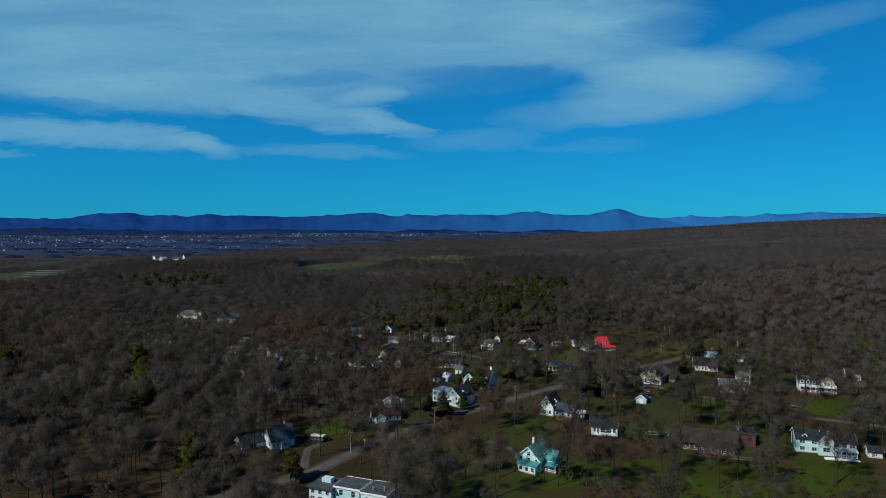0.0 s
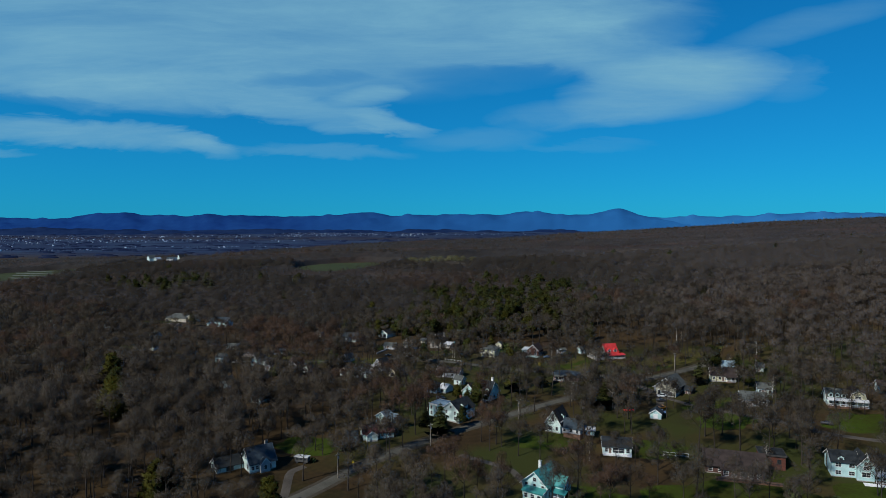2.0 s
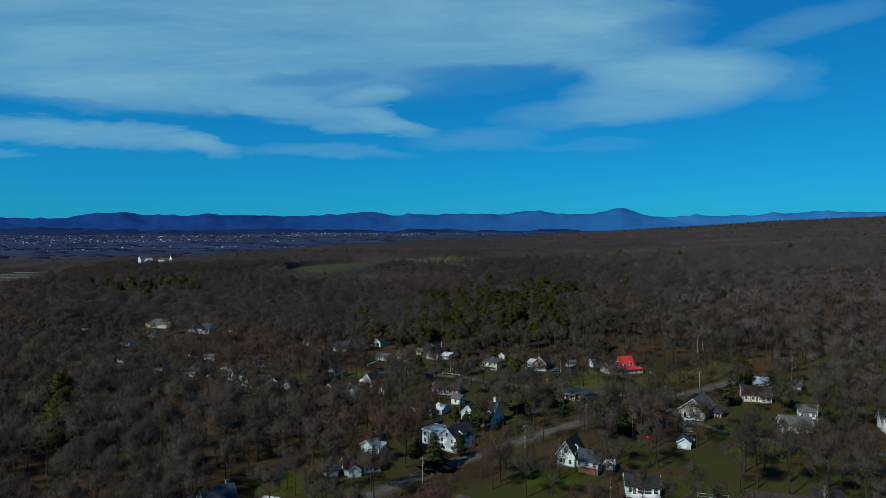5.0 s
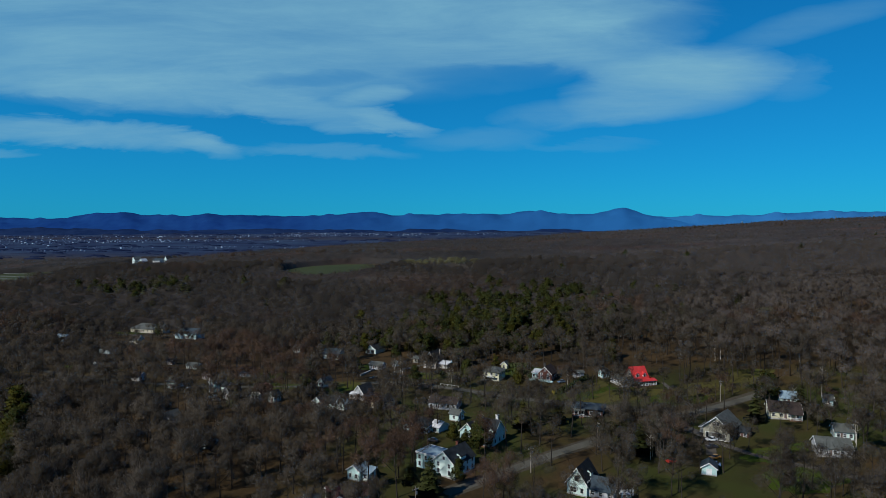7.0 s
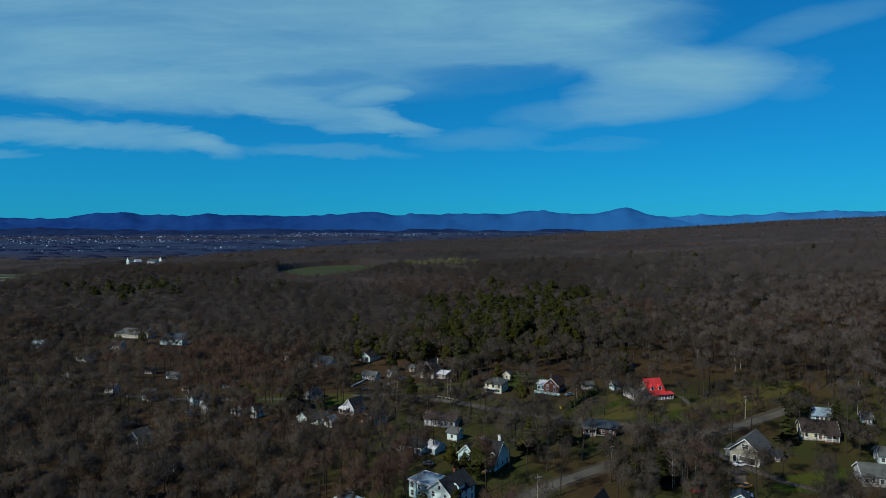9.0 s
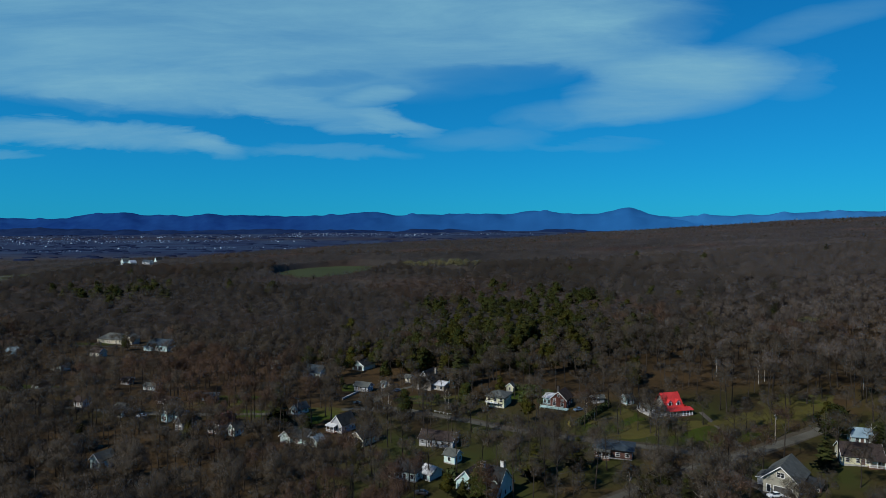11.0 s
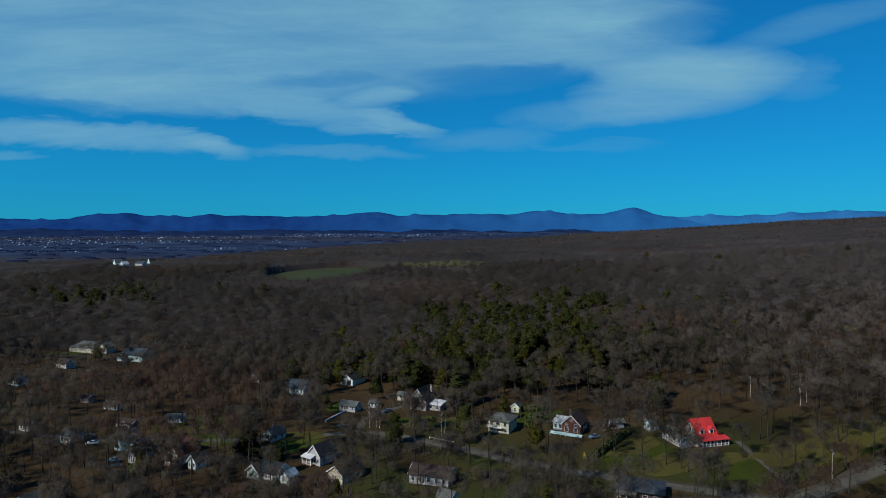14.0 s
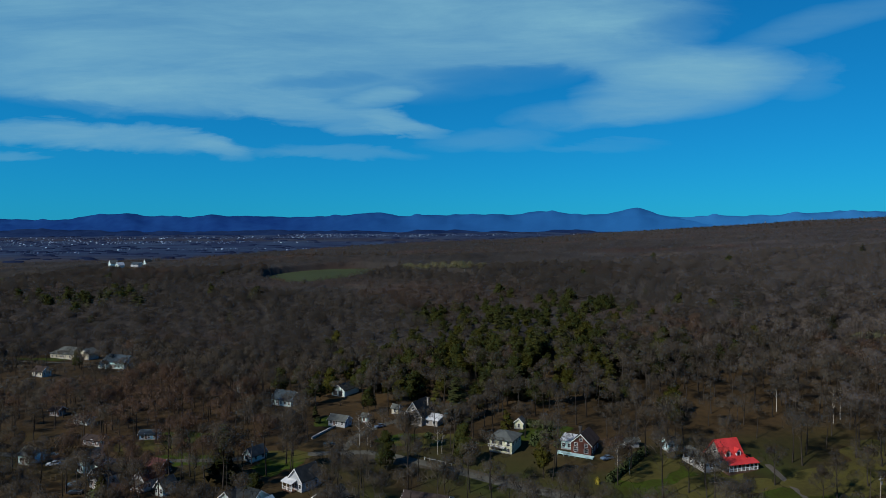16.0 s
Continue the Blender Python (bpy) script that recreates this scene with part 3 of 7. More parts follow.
def opening(g, side, at, z, w, t, kind="window", trim="trim", mat_in="glass"):
    """A window or door on a side of a block: f front, l left, r right; at is measured along it from its left end."""
    h = g["h"]
    b = 0.09 if kind == "window" else 0.12
    fr = [box_vf(-w / 2 - b, w / 2 + b, -0.07, 0.02, t / 2, t / 2 + b), box_vf(-w / 2 - b, w / 2 + b, -0.09, 0.02, -t / 2 - b, -t / 2),
          box_vf(-w / 2 - b, -w / 2, -0.07, 0.02, -t / 2, t / 2), box_vf(w / 2, w / 2 + b, -0.07, 0.02, -t / 2, t / 2)]
    if kind == "window":
        fr.append(box_vf(-w / 2, w / 2, -0.05, 0.0, -0.03, 0.03))
        if w > 1.3:
            fr.append(box_vf(-0.03, 0.03, -0.05, 0.0, -t / 2, -0.03))
            fr.append(box_vf(-0.03, 0.03, -0.05, 0.0, 0.03, t / 2))
    v, f = join_vf(fr)
    ob = part(kind, v, f, M[trim], h)
    x, y, turn = {"f": (g["x0"] - g["w"] / 2 + at, g["y0"], 0), "l": (g["x0"] - g["w"] / 2, g["y0"] + g["d"] - at, -90), "r": (g["x0"] + g["w"] / 2, g["y0"] + at, 90)}[side]
    ob.matrix_basis = pose(x, y, z + t / 2, 0, 0, turn)
    part("pane" if kind == "window" else "door_leaf", *box_vf(-w / 2, w / 2, -0.03, 0.015, -t / 2, t / 2), M[mat_in], ob)
    return ob


def windows(g, side, n, z=1.0, w=1.0, t=1.3, trim="trim", lo=0.0, hi=1.0):
    L = g["w"] if side == "f" else g["d"]
    for i in range(n):
        opening(g, side, L * (lo + (hi - lo) * (i + 0.5) / n), z, w, t, trim=trim)


def door(g, side, at, w=0.95, t=2.05, mat_in="door"):
    return opening(g, side, at, 0.35, w, t, "door", mat_in=mat_in)


def chimney(h, x, y, z0, z1, material="brick", s=0.45):
    v, f = join_vf([box_vf(x - s, x + s, y - s, y + s, z0, z1), box_vf(x - s - 0.08, x + s + 0.08, y - s - 0.08, y + s + 0.08, z1 - 0.25, z1)])
    ob = part("chimney", v, f, M[material], h)
    return ob


def dormer(h, x, y, z, w=2.0, d=2.4, t=1.5, rise=0.9, wall="white", roofm="dark_roof"):
    """A small gabled dormer whose front stands at (x, y)."""
    v = [(x - w / 2, y, z), (x + w / 2, y, z), (x + w / 2, y, z + t), (x, y, z + t + rise), (x - w / 2, y, z + t)]
    v += [(a, y + d, c) for a, _, c in v]
    f = [(0, 1, 2, 3, 4), (9, 8, 7, 6, 5), (0, 4, 9, 5), (1, 6, 7, 2), (0, 5, 6, 1)]
    ob = part("dormer", v, f, M[wall], h)
    o, k = 0.22, rise / (w / 2)
    q = [(x - w / 2 - o, z + t - o * k), (x, z + t + rise), (x + w / 2 + o, z + t - o * k)]
    vv = [(s, yy, zz + up) for yy in (y - o, y + d) for up in (0.02, 0.16) for s, zz in q]
    m, ff = 3, []
    for i in range(2):
        ff += [(i, i + 1, i + 7, i + 6), (i + 3, i + 9, i + 10, i + 4), (i, i + 3, i + 4, i + 1), (i + 6, i + 7, i + 10, i + 9)]
    ff += [(0, 6, 9, 3), (2, 5, 11, 8)]
    part("dormer_roof", vv, ff, M[roofm], ob)
    part("pane", *box_vf(x - w * 0.28, x + w * 0.28, y - 0.03, y + 0.01, z + 0.35, z + t), M["glass"], ob)


def porch(h, x0, x1, y0, d, z, t, roofm="grey_roof", posts=4, deck="wood", rail=True):
    """A covered porch before the front at y0: deck, posts, lean-to roof, railing."""
    box("porch_deck", x0, x1, y0 - d, y0 - 0.01, -1.2, z, M[deck], h)
    for i in range(posts):
        x = x0 + 0.12 + (x1 - x0 - 0.24) * i / (posts - 1)
        box("porch_post", x - 0.09, x + 0.09, y0 - d + 0.05, y0 - d + 0.23, z, t, M["trim"], h)
    v = [(x0 - 0.3, y0 - d - 0.3, t), (x1 + 0.3, y0 - d - 0.3, t), (x1 + 0.3, y0 - 0.01, t + 0.7), (x0 - 0.3, y0 - 0.01, t + 0.7)]
    v += [(a, b, c + 0.15) for a, b, c in v]
    part("porch_roof", v, [(3, 2, 1, 0), (4, 5, 6, 7), (0, 1, 5, 4), (1, 2, 6, 5), (2, 3, 7, 6), (3, 0, 4, 7)], M[roofm], h)
    if rail:
        items = [box_vf(x0, x1, y0 - d + 0.1, y0 - d + 0.17, z + 0.85, z + 0.95), box_vf(x0, x1, y0 - d + 0.1, y0 - d + 0.17, z + 0.12, z + 0.2)]
        n = int((x1 - x0) / 0.4)
        items += [box_vf(x0 + (x1 - x0) * i / n - 0.02, x0 + (x1 - x0) * i / n + 0.02, y0 - d + 0.11, y0 - d + 0.16, z + 0.2, z + 0.85) for i in range(n + 1)]
        part("railing", *join_vf(items), M["trim"], h)


def simple(x, y, turn, w, d, hh, rise, wall, roofm, label, roof="gable", ridge="x", nwin=3, chim=None, category="house", clear=8, doors=True):
    h = house(x, y, turn, label, category, clear, name=category)
    g = wing(h, 0, 0, w, d, hh, roof, rise, wall, roofm, ridge)
    if nwin:
        windows(g, "f", nwin, min(1.0, hh - 1.6), 1.0, min(1.25, hh - 1.2))
        windows(g, "l", 2, min(1.0, hh - 1.6), 0.9, min(1.2, hh - 1.2))
        windows(g, "r", 2, min(1.0, hh - 1.6), 0.9, min(1.2, hh - 1.2))
        if doors:
            door(g, "f", w * (0.5 if nwin % 2 == 0 else 0.36))
        if hh > 4.4:
            windows(g, "f", nwin, 3.7, 0.95, 1.2)
            windows(g, "l", 2, 3.7, 0.9, 1.2)
            windows(g, "r", 2, 3.7, 0.9, 1.2)
    if chim:
        chimney(h, chim[0], chim[1], hh - 0.5, hh + rise + 0.9, chim[2] if len(chim) > 2 else "brick")
    return h, g


# white flat-roofed house of three blocks
h = house(-45, 199, -18, "white flat-roofed modern house with dark fascias", clear=14)
a = wing(h, -9.5, 0, 8.5, 8, 5.4, "flat", 0, "white", "tar", trim="dark_trim", over=0.7)
windows(a, "f", 3, 1.0, 1.5, 1.5)
windows(a, "f", 3, 3.5, 1.3, 1.2)
b = wing(h, -0.2, 1.5, 9, 8, 6.2, "flat", 0, "cool", "tar", over=0.5)
windows(b, "f", 2, 3.6, 1.3, 1.8)
windows(b, "f", 3, 0.9, 1.2, 1.4)
c = wing(h, 9.8, 0.8, 9, 10, 5.9, "flat", 0, "white", "tar", over=0.3)
windows(c, "f", 2, 3.4, 1.1, 1.3)
windows(c, "r", 3, 3.4, 1.0, 1.3)
box("roof_hatch", -11.5, -8, 4.2, 6.6, 5.62, 7.0, M["cool"], h, "pale roof lantern box")
box("vent", 8.0, 8.4, 3.5, 3.9, 6.12, 7.3, M["metal"], h)
box("vent", 11.6, 12.0, 4.5, 4.9, 6.12, 7.6, M["metal"], h)

# house with the white gable end and blue-grey roof
h = house(-79.6, 242.7, 41, "white gabled house with a blue-grey shingle roof", clear=12)
a = wing(h, 0, 0, 9.5, 9, 3.2, "gable", 4.6, "white", "blue_roof", "x")
windows(a, "l", 2, 1.0, 1.0, 1.4)
opening(a, "l", 4.5, 4.4, 1.1, 1.4)
windows(a, "f", 2, 1.0, 1.0, 1.3, lo=0.02, hi=0.36)
door(a, "f", 7.4)
b = wing(h, 0.4, -1.4, 3.4, 2.2, 2.9, "gable", 1.9, "grey", "blue_roof", "y", over=0.3)
opening(b, "f", 1.7, 0.9, 1.1, 1.4)
c = wing(h, -9.6, 6.2, 9.4, 7, 2.2, "gable", 2.4, "white", "dark_roof", "x")
windows(c, "l", 2, 0.9, 1.0, 1.3)
opening(c, "f", 4.5, 0.1, 2.6, 1.9, "door", mat_in="garage")
chimney(h, 3.6, 6.5, 5, 8.6, "stone")

# small camper
h = house(-68, 250, -10, "small white camper van with a dark side", "camper", 5, name="camper")
box("body", -2.6, 2.6, 0, 2.1, 0.55, 2.2, M["garage"], h, "dark lower body")
v, f = join_vf([box_vf(-2.8, 2.8, -0.15, 2.25, 2.2, 2.55), box_vf(-2.2, 1.2, 0.3, 1.8, 2.55, 2.75)])
part("roof", v, f, M["pale_roof"], h, "white roof")
for x in (-1.6, 1.6):
    for y in (0.02, 1.75):
        box("wheel", x - 0.35, x + 0.35, y, y + 0.25, -0.05, 0.62, M["tyre"], h)
for x in (-1.5, 0.0, 1.4):
    box("window", x - 0.5, x + 0.5, -0.03, 0.0, 1.3, 1.9, M["glass"], h)

# low house with a maroon roof, and its teal-roofed shed
h, g = simple(-43.5, 275.5, 20, 12.5, 7.5, 2.6, 2.3, "white", "maroon_roof", "low white house under a maroon roof among trees", nwin=4, clear=9)
wing(h, -3.0, -2.0, 4.4, 3.0, 2.4, "gable", 1.5, "white", "maroon_roof", "y", over=0.3)
h, g = simple(-54, 272.5, 10, 4.6, 4.0, 2.3, 1.3, "white", "blue_roof", "small white shed with a dark blue roof", nwin=1, category="shed", clear=6)

# white house with a pale blue roof
h = house(-45, 292, -25, "white house with a pale blue roof", clear=9)
a = wing(h, -0.6, 0, 5.0, 5.6, 3.4, "gable", 1.7, "cool", "ice_roof", "y")
windows(a, "f", 2, 0.9, 0.9, 1.4)
windows(a, "l", 2, 1.0, 0.9, 1.3)
b = wing(h, 3.3, 1.4, 2.8, 4.0, 2.6, "shed", 0.8, "white", "ice_roof", "x")
windows(b, "f", 1, 0.9, 1.2, 1.3)
door(b, "r", 2.4)

# large white house with the street gable and a flat-roofed side
h = house(-18, 298, -33, "large white gabled house with a dark roof and flat-roofed side wing", clear=13)
a = wing(h, 3.0, 0, 9, 12, 5.0, "gable", 3.6, "white", "dark_roof", "y")
windows(a, "f", 2, 1.0, 0.95, 1.5)
windows(a, "f", 2, 3.3, 0.95, 1.4)
opening(a, "f", 4.5, 5.8, 0.9, 1.1)
windows(a, "r", 4, 1.0, 1.0, 1.4)
windows(a, "r", 4, 3.3, 0.9, 1.2)
b = wing(h, -5.6, 1.0, 8.2, 8, 5.6, "flat", 0, "cool", "ice_roof", over=0.3)
windows(b, "f", 3, 1.0, 1.0, 1.6)
windows(b, "f", 3, 3.5, 1.0, 1.4)
windows(b, "l", 2, 3.5, 1.0, 1.4)
dormer(h, 6.0, 4.0, 5.3, 2.6, 3.0, 1.3, 0.9, "white", "dark_roof")
porch(h, -13.2, -9.8, 7.0, 3.0, 0.4, 2.9, "maroon_roof", 3)
box("entrance_block", -12.9, -9.75, 7.0, 10.0, -1.5, 3.5, M["white"], h)
chimney(h, 2.2, 9.0, 7, 9.6)

# dark-roofed white house with tall white chimneys
h = house(-6, 324, -30, "white house with steep dark roofs and white chimneys", clear=13)
a = wing(h, 2.5, 2.0, 9.5, 10, 3.6, "gable", 5.2, "white", "dark_roof", "x")
windows(a, "f", 3, 0.9, 1.0, 1.4)
windows(a, "r", 3, 1.0, 1.0, 1.4)
b = wing(h, -5.0, 3.5, 7, 8, 3.2, "gable", 3.4, "cool", "dark_roof", "y")
windows(b, "f", 2, 0.9, 0.9, 1.3)
porch(h, -1.8, 6.8, 2.0, 2.2, 0.5, 2.9, "pale_roof", 5)
chimney(h, 0.6, 4.6, 4.5, 10.4, "trim", 0.6)
chimney(h, 5.6, 8.4, 6, 10.6, "trim", 0.55)
dormer(h, 5.6, 3.2, 4.4, 2.0, 2.6, 1.2, 0.8, "white", "dark_roof")

h, g = simple(-30, 337, -20, 11, 9, 2.9, 2.6, "white", "dark_roof", "white bungalow under a dark hipped roof", roof="hip", nwin=4)
h, g = simple(-22, 337, -35, 4.2, 6, 2.2, 1.8, "white", "pale_roof", "small shed with a white roof", nwin=0, category="shed", clear=5)
opening(g, "f", 2.1, 0.0, 1.6, 1.9, "door")
h, g = simple(-15, 350, -30, 4.5, 4.5, 3.0, 1.6, "white", "grey_roof", "small white outbuilding with a grey roof", nwin=1, category="shed", clear=5, doors=False)

# house with dark gables and a brown deck
h = house(30, 283, -28, "white house with steep dark blue roofs and a deck", clear=10)
a = wing(h, -3.0, 0, 6.5, 10, 4.2, "gable", 4.6, "white", "dark_roof", "y", over=0.6)
opening(a, "f", 2.1, 1.0, 1.9, 1.5)
opening(a, "f", 4.9, 1.0, 1.0, 1.5)
opening(a, "f", 3.25, 4.6, 1.2, 1.6)
windows(a, "r", 2, 4.0, 0.8, 0.8, lo=0.0, hi=0.4)
b = wing(h, 4.3, 1.0, 8, 8, 2.9, "gable", 2.6, "grey", "blue_roof", "x")
windows(b, "f", 3, 1.0, 1.1, 1.3)
v, f = join_vf([box_vf(2.5, 9.5, -2.4, 0.95, -1.5, 0.6), box_vf(2.5, 9.5, -2.4, -2.3, 0.6, 1.5), box_vf(9.4, 9.5, -2.3, 0.95, 0.6, 1.5)])
part("deck", v, f, M["wood"], h, "reddish brown timber deck")
dormer(h, -0.9, 4.5, 5.2, 1.8, 2.0, 1.1, 0.8, "white", "dark_roof")
h, g = simple(42, 281, -10, 3.2, 2.6, 2.0, 0.5, "cool", "pale_roof", "small white garden shed", roof="shed", nwin=0, category="shed", clear=4)
door(g, "f", 1.0)

# teal-roofed white house
h = house(14.5, 228.5, -32, "white house with a bright teal metal roof", clear=13)
a = wing(h, 0, 2.5, 9, 11, 4.8, "gable", 4.0, "cool", "teal_roof", "y", over=0.7)
windows(a, "f", 3, 3.2, 1.0, 1.5)
opening(a, "f", 4.5, 5.6, 1.2, 1.2)
windows(a, "r", 3, 1.0, 1.2, 1.5)
windows(a, "r", 3, 3.3, 1.0, 1.2)
windows(a, "l", 3, 3.3, 1.0, 1.2)
b = wing(h, 0.5, 0, 7, 2.4, 2.9, "shed", 0.7, "white", "teal_roof", "x")
windows(b, "f", 3, 0.8, 1.2, 1.4)
c = wing(h, 6.4, 6.5, 4.0, 5.5, 4.6, "gable", 2.4, "cool", "teal_roof", "x", over=0.5)
windows(c, "r", 2, 3.0, 0.9, 1.2)
windows(c, "f", 1, 1.0, 1.0, 1.3)
chimney(h, -0.6, 7.5, 7.5, 11.0, "trim", 0.4)
porch(h, 4.6, 9.8, 6.4, 2.0, 0.5, 2.6, "teal_roof", 3)

# white bungalow
h, g = simple(49, 263, -8, 10.5, 8, 3.0, 2.4, "white", "dark_roof", "white bungalow with a dark roof and railed deck", nwin=0, clear=10)
opening(g, "f", 1.4, 0.9, 1.0, 1.4)
opening(g, "f", 5.8, 0.7, 4.2, 1.8)
opening(g, "f", 9.2, 0.9, 1.2, 1.5)
door(g, "f", 2.7)
v, f = join_vf([box_vf(-5.2, 5.2, -2.2, -0.05, 0.1, 0.35), box_vf(-5.2, 5.2, -2.2, -2.12, 1.05, 1.15), box_vf(-5.2, 5.2, -2.2, -2.12, 0.5, 0.6)] + [box_vf(x - 0.06, x + 0.06, -2.2, -2.1, -1.2, 1.1) for x in (-5.1, -2.5, 0, 2.5, 5.1)])
part("deck", v, f, M["trim"], h, "white railed deck")

# long brown house and its brick part
h = house(87, 243, -14, "long dark brown house with a brick tower end", clear=15)
a = wing(h, -2.0, 3.0, 19, 11, 3.2, "gable", 3.6, "brown", "brown_roof", "x", over=0.8, trim="dark_trim")
windows(a, "f", 6, 0.9, 1.3, 1.4)
b = wing(h, 10.8, 9.5, 8, 8, 6.2, "flat", 0, "brick", "dark_roof", over=0.4, trim="dark_trim")
windows(b, "f", 2, 3.4, 1.1, 1.5, trim="dark_trim")
windows(b, "f", 1, 0.9, 1.1, 1.3, trim="dark_trim")
door(b, "l", 6.5, 1.2, 2.1)
c = wing(h, 0, 0.2, 13, 2.7, 2.7, "shed", 0.8, "brown", "brown_roof", "x", trim="dark_trim")
windows(c, "f", 5, 0.8, 1.4, 1.4)
box("terrace", -8.5, 12, -2.6, 0.1, -1.8, 0.25, M["wood"], h, "brown timber terrace")
items = [box_vf(-8.5, 12, -2.6, -2.52, 1.05, 1.15), box_vf(-8.5, 12, -2.6, -2.52, 0.6, 0.68)] + [box_vf(-8.5 + i * 1.7, -8.4 + i * 1.7, -2.6, -2.5, 0.25, 1.1) for i in range(13)]
part("railing", *join_vf(items), M["dark_trim"], h, "dark terrace railing")
box("steps", 9.8, 12.5, 7.2, 9.4, -1.0, 0.35, M["concrete"], h)

# white rail fence
h = house(70, 261, -10, "white wooden rail fence on the lawn", "fence", 3, name="fence")
for i in range(3):
    x = -4.4 + i * 4.4
    box("post", x - 0.07, x + 0.07, 0, 0.14, -0.6, 1.45, M["trim"], h)
for z in (0.35, 1.32):
    box("rail", -4.4, 4.4, -0.045, -0.005, z, z + 0.13, M["trim"], h)

# large white house with dark roofs
h = house(125, 239, -14, "large white two-storey house with a front gable", clear=15)
a = wing(h, -5.4, 3.0, 8.0, 9, 5.2, "gable", 2.6, "cool", "dark_roof", "x")
windows(a, "f", 2, 1.0, 1.6, 1.3)
windows(a, "f", 2, 3.6, 1.6, 1.2)
b = wing(h, 0.2, 1.0, 5.0, 9, 5.4, "gable", 3.0, "cool", "dark_roof", "y")
windows(b, "f", 1, 1.6, 2.4, 1.5)
windows(b, "f", 1, 5.6, 0.9, 0.9)
opening(b, "f", 2.5, 3.9, 1.6, 1.2)
c = wing(h, 6.2, 2.2, 7.6, 9, 5.2, "gable", 2.6, "cool", "dark_roof", "x")
windows(c, "f", 3, 3.4, 1.5, 1.5)
windows(c, "f", 3, 0.9, 1.2, 1.4)
porch(h, 2.8, 9.8, 2.2, 2.4, 0.3, 2.6, "pale_roof", 5)
dormer(h, -6.5, 3.6, 5.4, 1.8, 2.2, 1.1, 0.7, "white", "dark_roof")
box("terrace", -1.0, 10.2, -2.2, -0.3, -1.8, 0.15, M["trim"], h, "white terrace edge")
simple(141, 237, -15, 4.4, 3.6, 2.3, 1.4, "white", "dark_roof", "small white garden shed with a dark roof", nwin=1, category="shed", clear=4)

# gambrel-roofed house
h = house(153, 301, -16, "white gambrel-roofed house with a long railed porch", clear=13)
a = wing(h, 3.6, 0, 7.0, 9, 3.0, "gambrel", 4.2, "cream", "brown_roof", "y")
windows(a, "f", 1, 3.4, 2.2, 1.2)
windows(a, "f", 2, 0.9, 1.0, 1.3)
b = wing(h, -3.8, 1.0, 7.6, 8, 3.0, "gable", 3.4, "white", "grey_roof", "x")
windows(b, "f", 3, 0.9, 1.1, 1.4)
for x in (-6.2, -3.8, -1.4):
    dormer(h, x, 1.3, 3.5, 1.7, 2.2, 1.3, 0.8, "white", "grey_roof")
porch(h, -7.6, 7.1, 0, 2.2, 0.4, 2.7, "pale_roof", 8)
simple(175, 312, -15, 6, 5, 3.6, 1.8, "white", "brown_roof", "small white cottage at the wood's edge", nwin=2)

# beige house with a front garage
h = house(84, 325, -36, "beige house with a double garage and grey roof", clear=12)
a = wing(h, 0, 0, 9.4, 13, 4.5, "gable", 4.0, "sage", "grey_roof", "y", over=0.7)
opening(a, "f", 5.4, 0.05, 4.9, 2.4, "door", mat_in="garage")
opening(a, "f", 1.5, 0.3, 1.0, 2.1, "door")
opening(a, "f", 4.7, 5.2, 2.0, 1.4)
windows(a, "r", 3, 1.0, 1.1, 1.3)
windows(a, "l", 3, 1.0, 1.1, 1.3)
b = wing(h, 7.0, 7.5, 4.4, 5, 2.5, "gable", 1.4, "brown", "dark_roof", "x", over=0.4, trim="dark_trim")
windows(b, "f", 2, 0.9, 1.0, 1.2)
c = wing(h, -6.0, 4.0, 2.6, 6, 2.6, "shed", 1.0, "grey", "grey_roof", "y")
simple(91, 334, -36, 4.2, 3.4, 2.2, 1.0, "brown", "dark_roof", "low dark garden shed", nwin=0, category="shed", clear=5)

# yellow bungalow
h, g = simple(116, 341, -14, 11.5, 9, 3.0, 3.0, "cream", "brown_roof", "cream yellow bungalow with a brown roof", nwin=4, clear=12)
porch(h, 1.2, 5.6, 0, 1.8, 0.3, 2.5, "brown_roof", 3)
simple(124, 356, -14, 6, 6, 2.8, 2.2, "white", "ice_roof", "white garage with a pale blue roof", nwin=2, category="garage", clear=9)
simple(138, 352, -14, 3.2, 3.2, 2.6, 1.8, "white", "grey_roof", "small white shed among bare trees", nwin=1, category="shed", clear=5)
h, g = simple(117, 307, -12, 10.5, 8, 3.0, 2.6, "grey", "grey_roof", "long grey bungalow with a porch", nwin=5, clear=6)
simple(127, 320, -14, 6, 6, 3.0, 2.0, "white", "grey_roof", "white cottage with a grey roof", nwin=3, clear=6)
h, g = simple(72, 297, -20, 4.6, 5.2, 2.5, 1.6, "cool", "blue_roof", "pale blue garden shed with a blue roof", ridge="y", nwin=0, category="shed", clear=6)
opening(g, "f", 2.3, 0.3, 1.5, 1.8, "door", mat_in="trim")

# red-roofed house with its pale wing
h = house(73.6, 392.1, 20, "stone house with a bright red metal roof and porch", clear=13)
a = wing(h, -1.0, 0, 7.6, 9, 3.0, "gable", 5.2, "stone", "red_roof", "x", over=0.45, trim="red_roof")
windows(a, "f", 2, 0.8, 1.0, 1.5)
windows(a, "l", 2, 0.9, 1.0, 1.4)
opening(a, "l", 4.5, 4.2, 1.0, 1.3)
door(a, "f", 3.8)
dormer(h, -2.9, 0.7, 3.7, 1.7, 3.0, 1.5, 0.9, "trim", "red_roof")
dormer(h, 0.9, 0.7, 3.7, 1.7, 3.0, 1.5, 0.9, "trim", "red_roof")
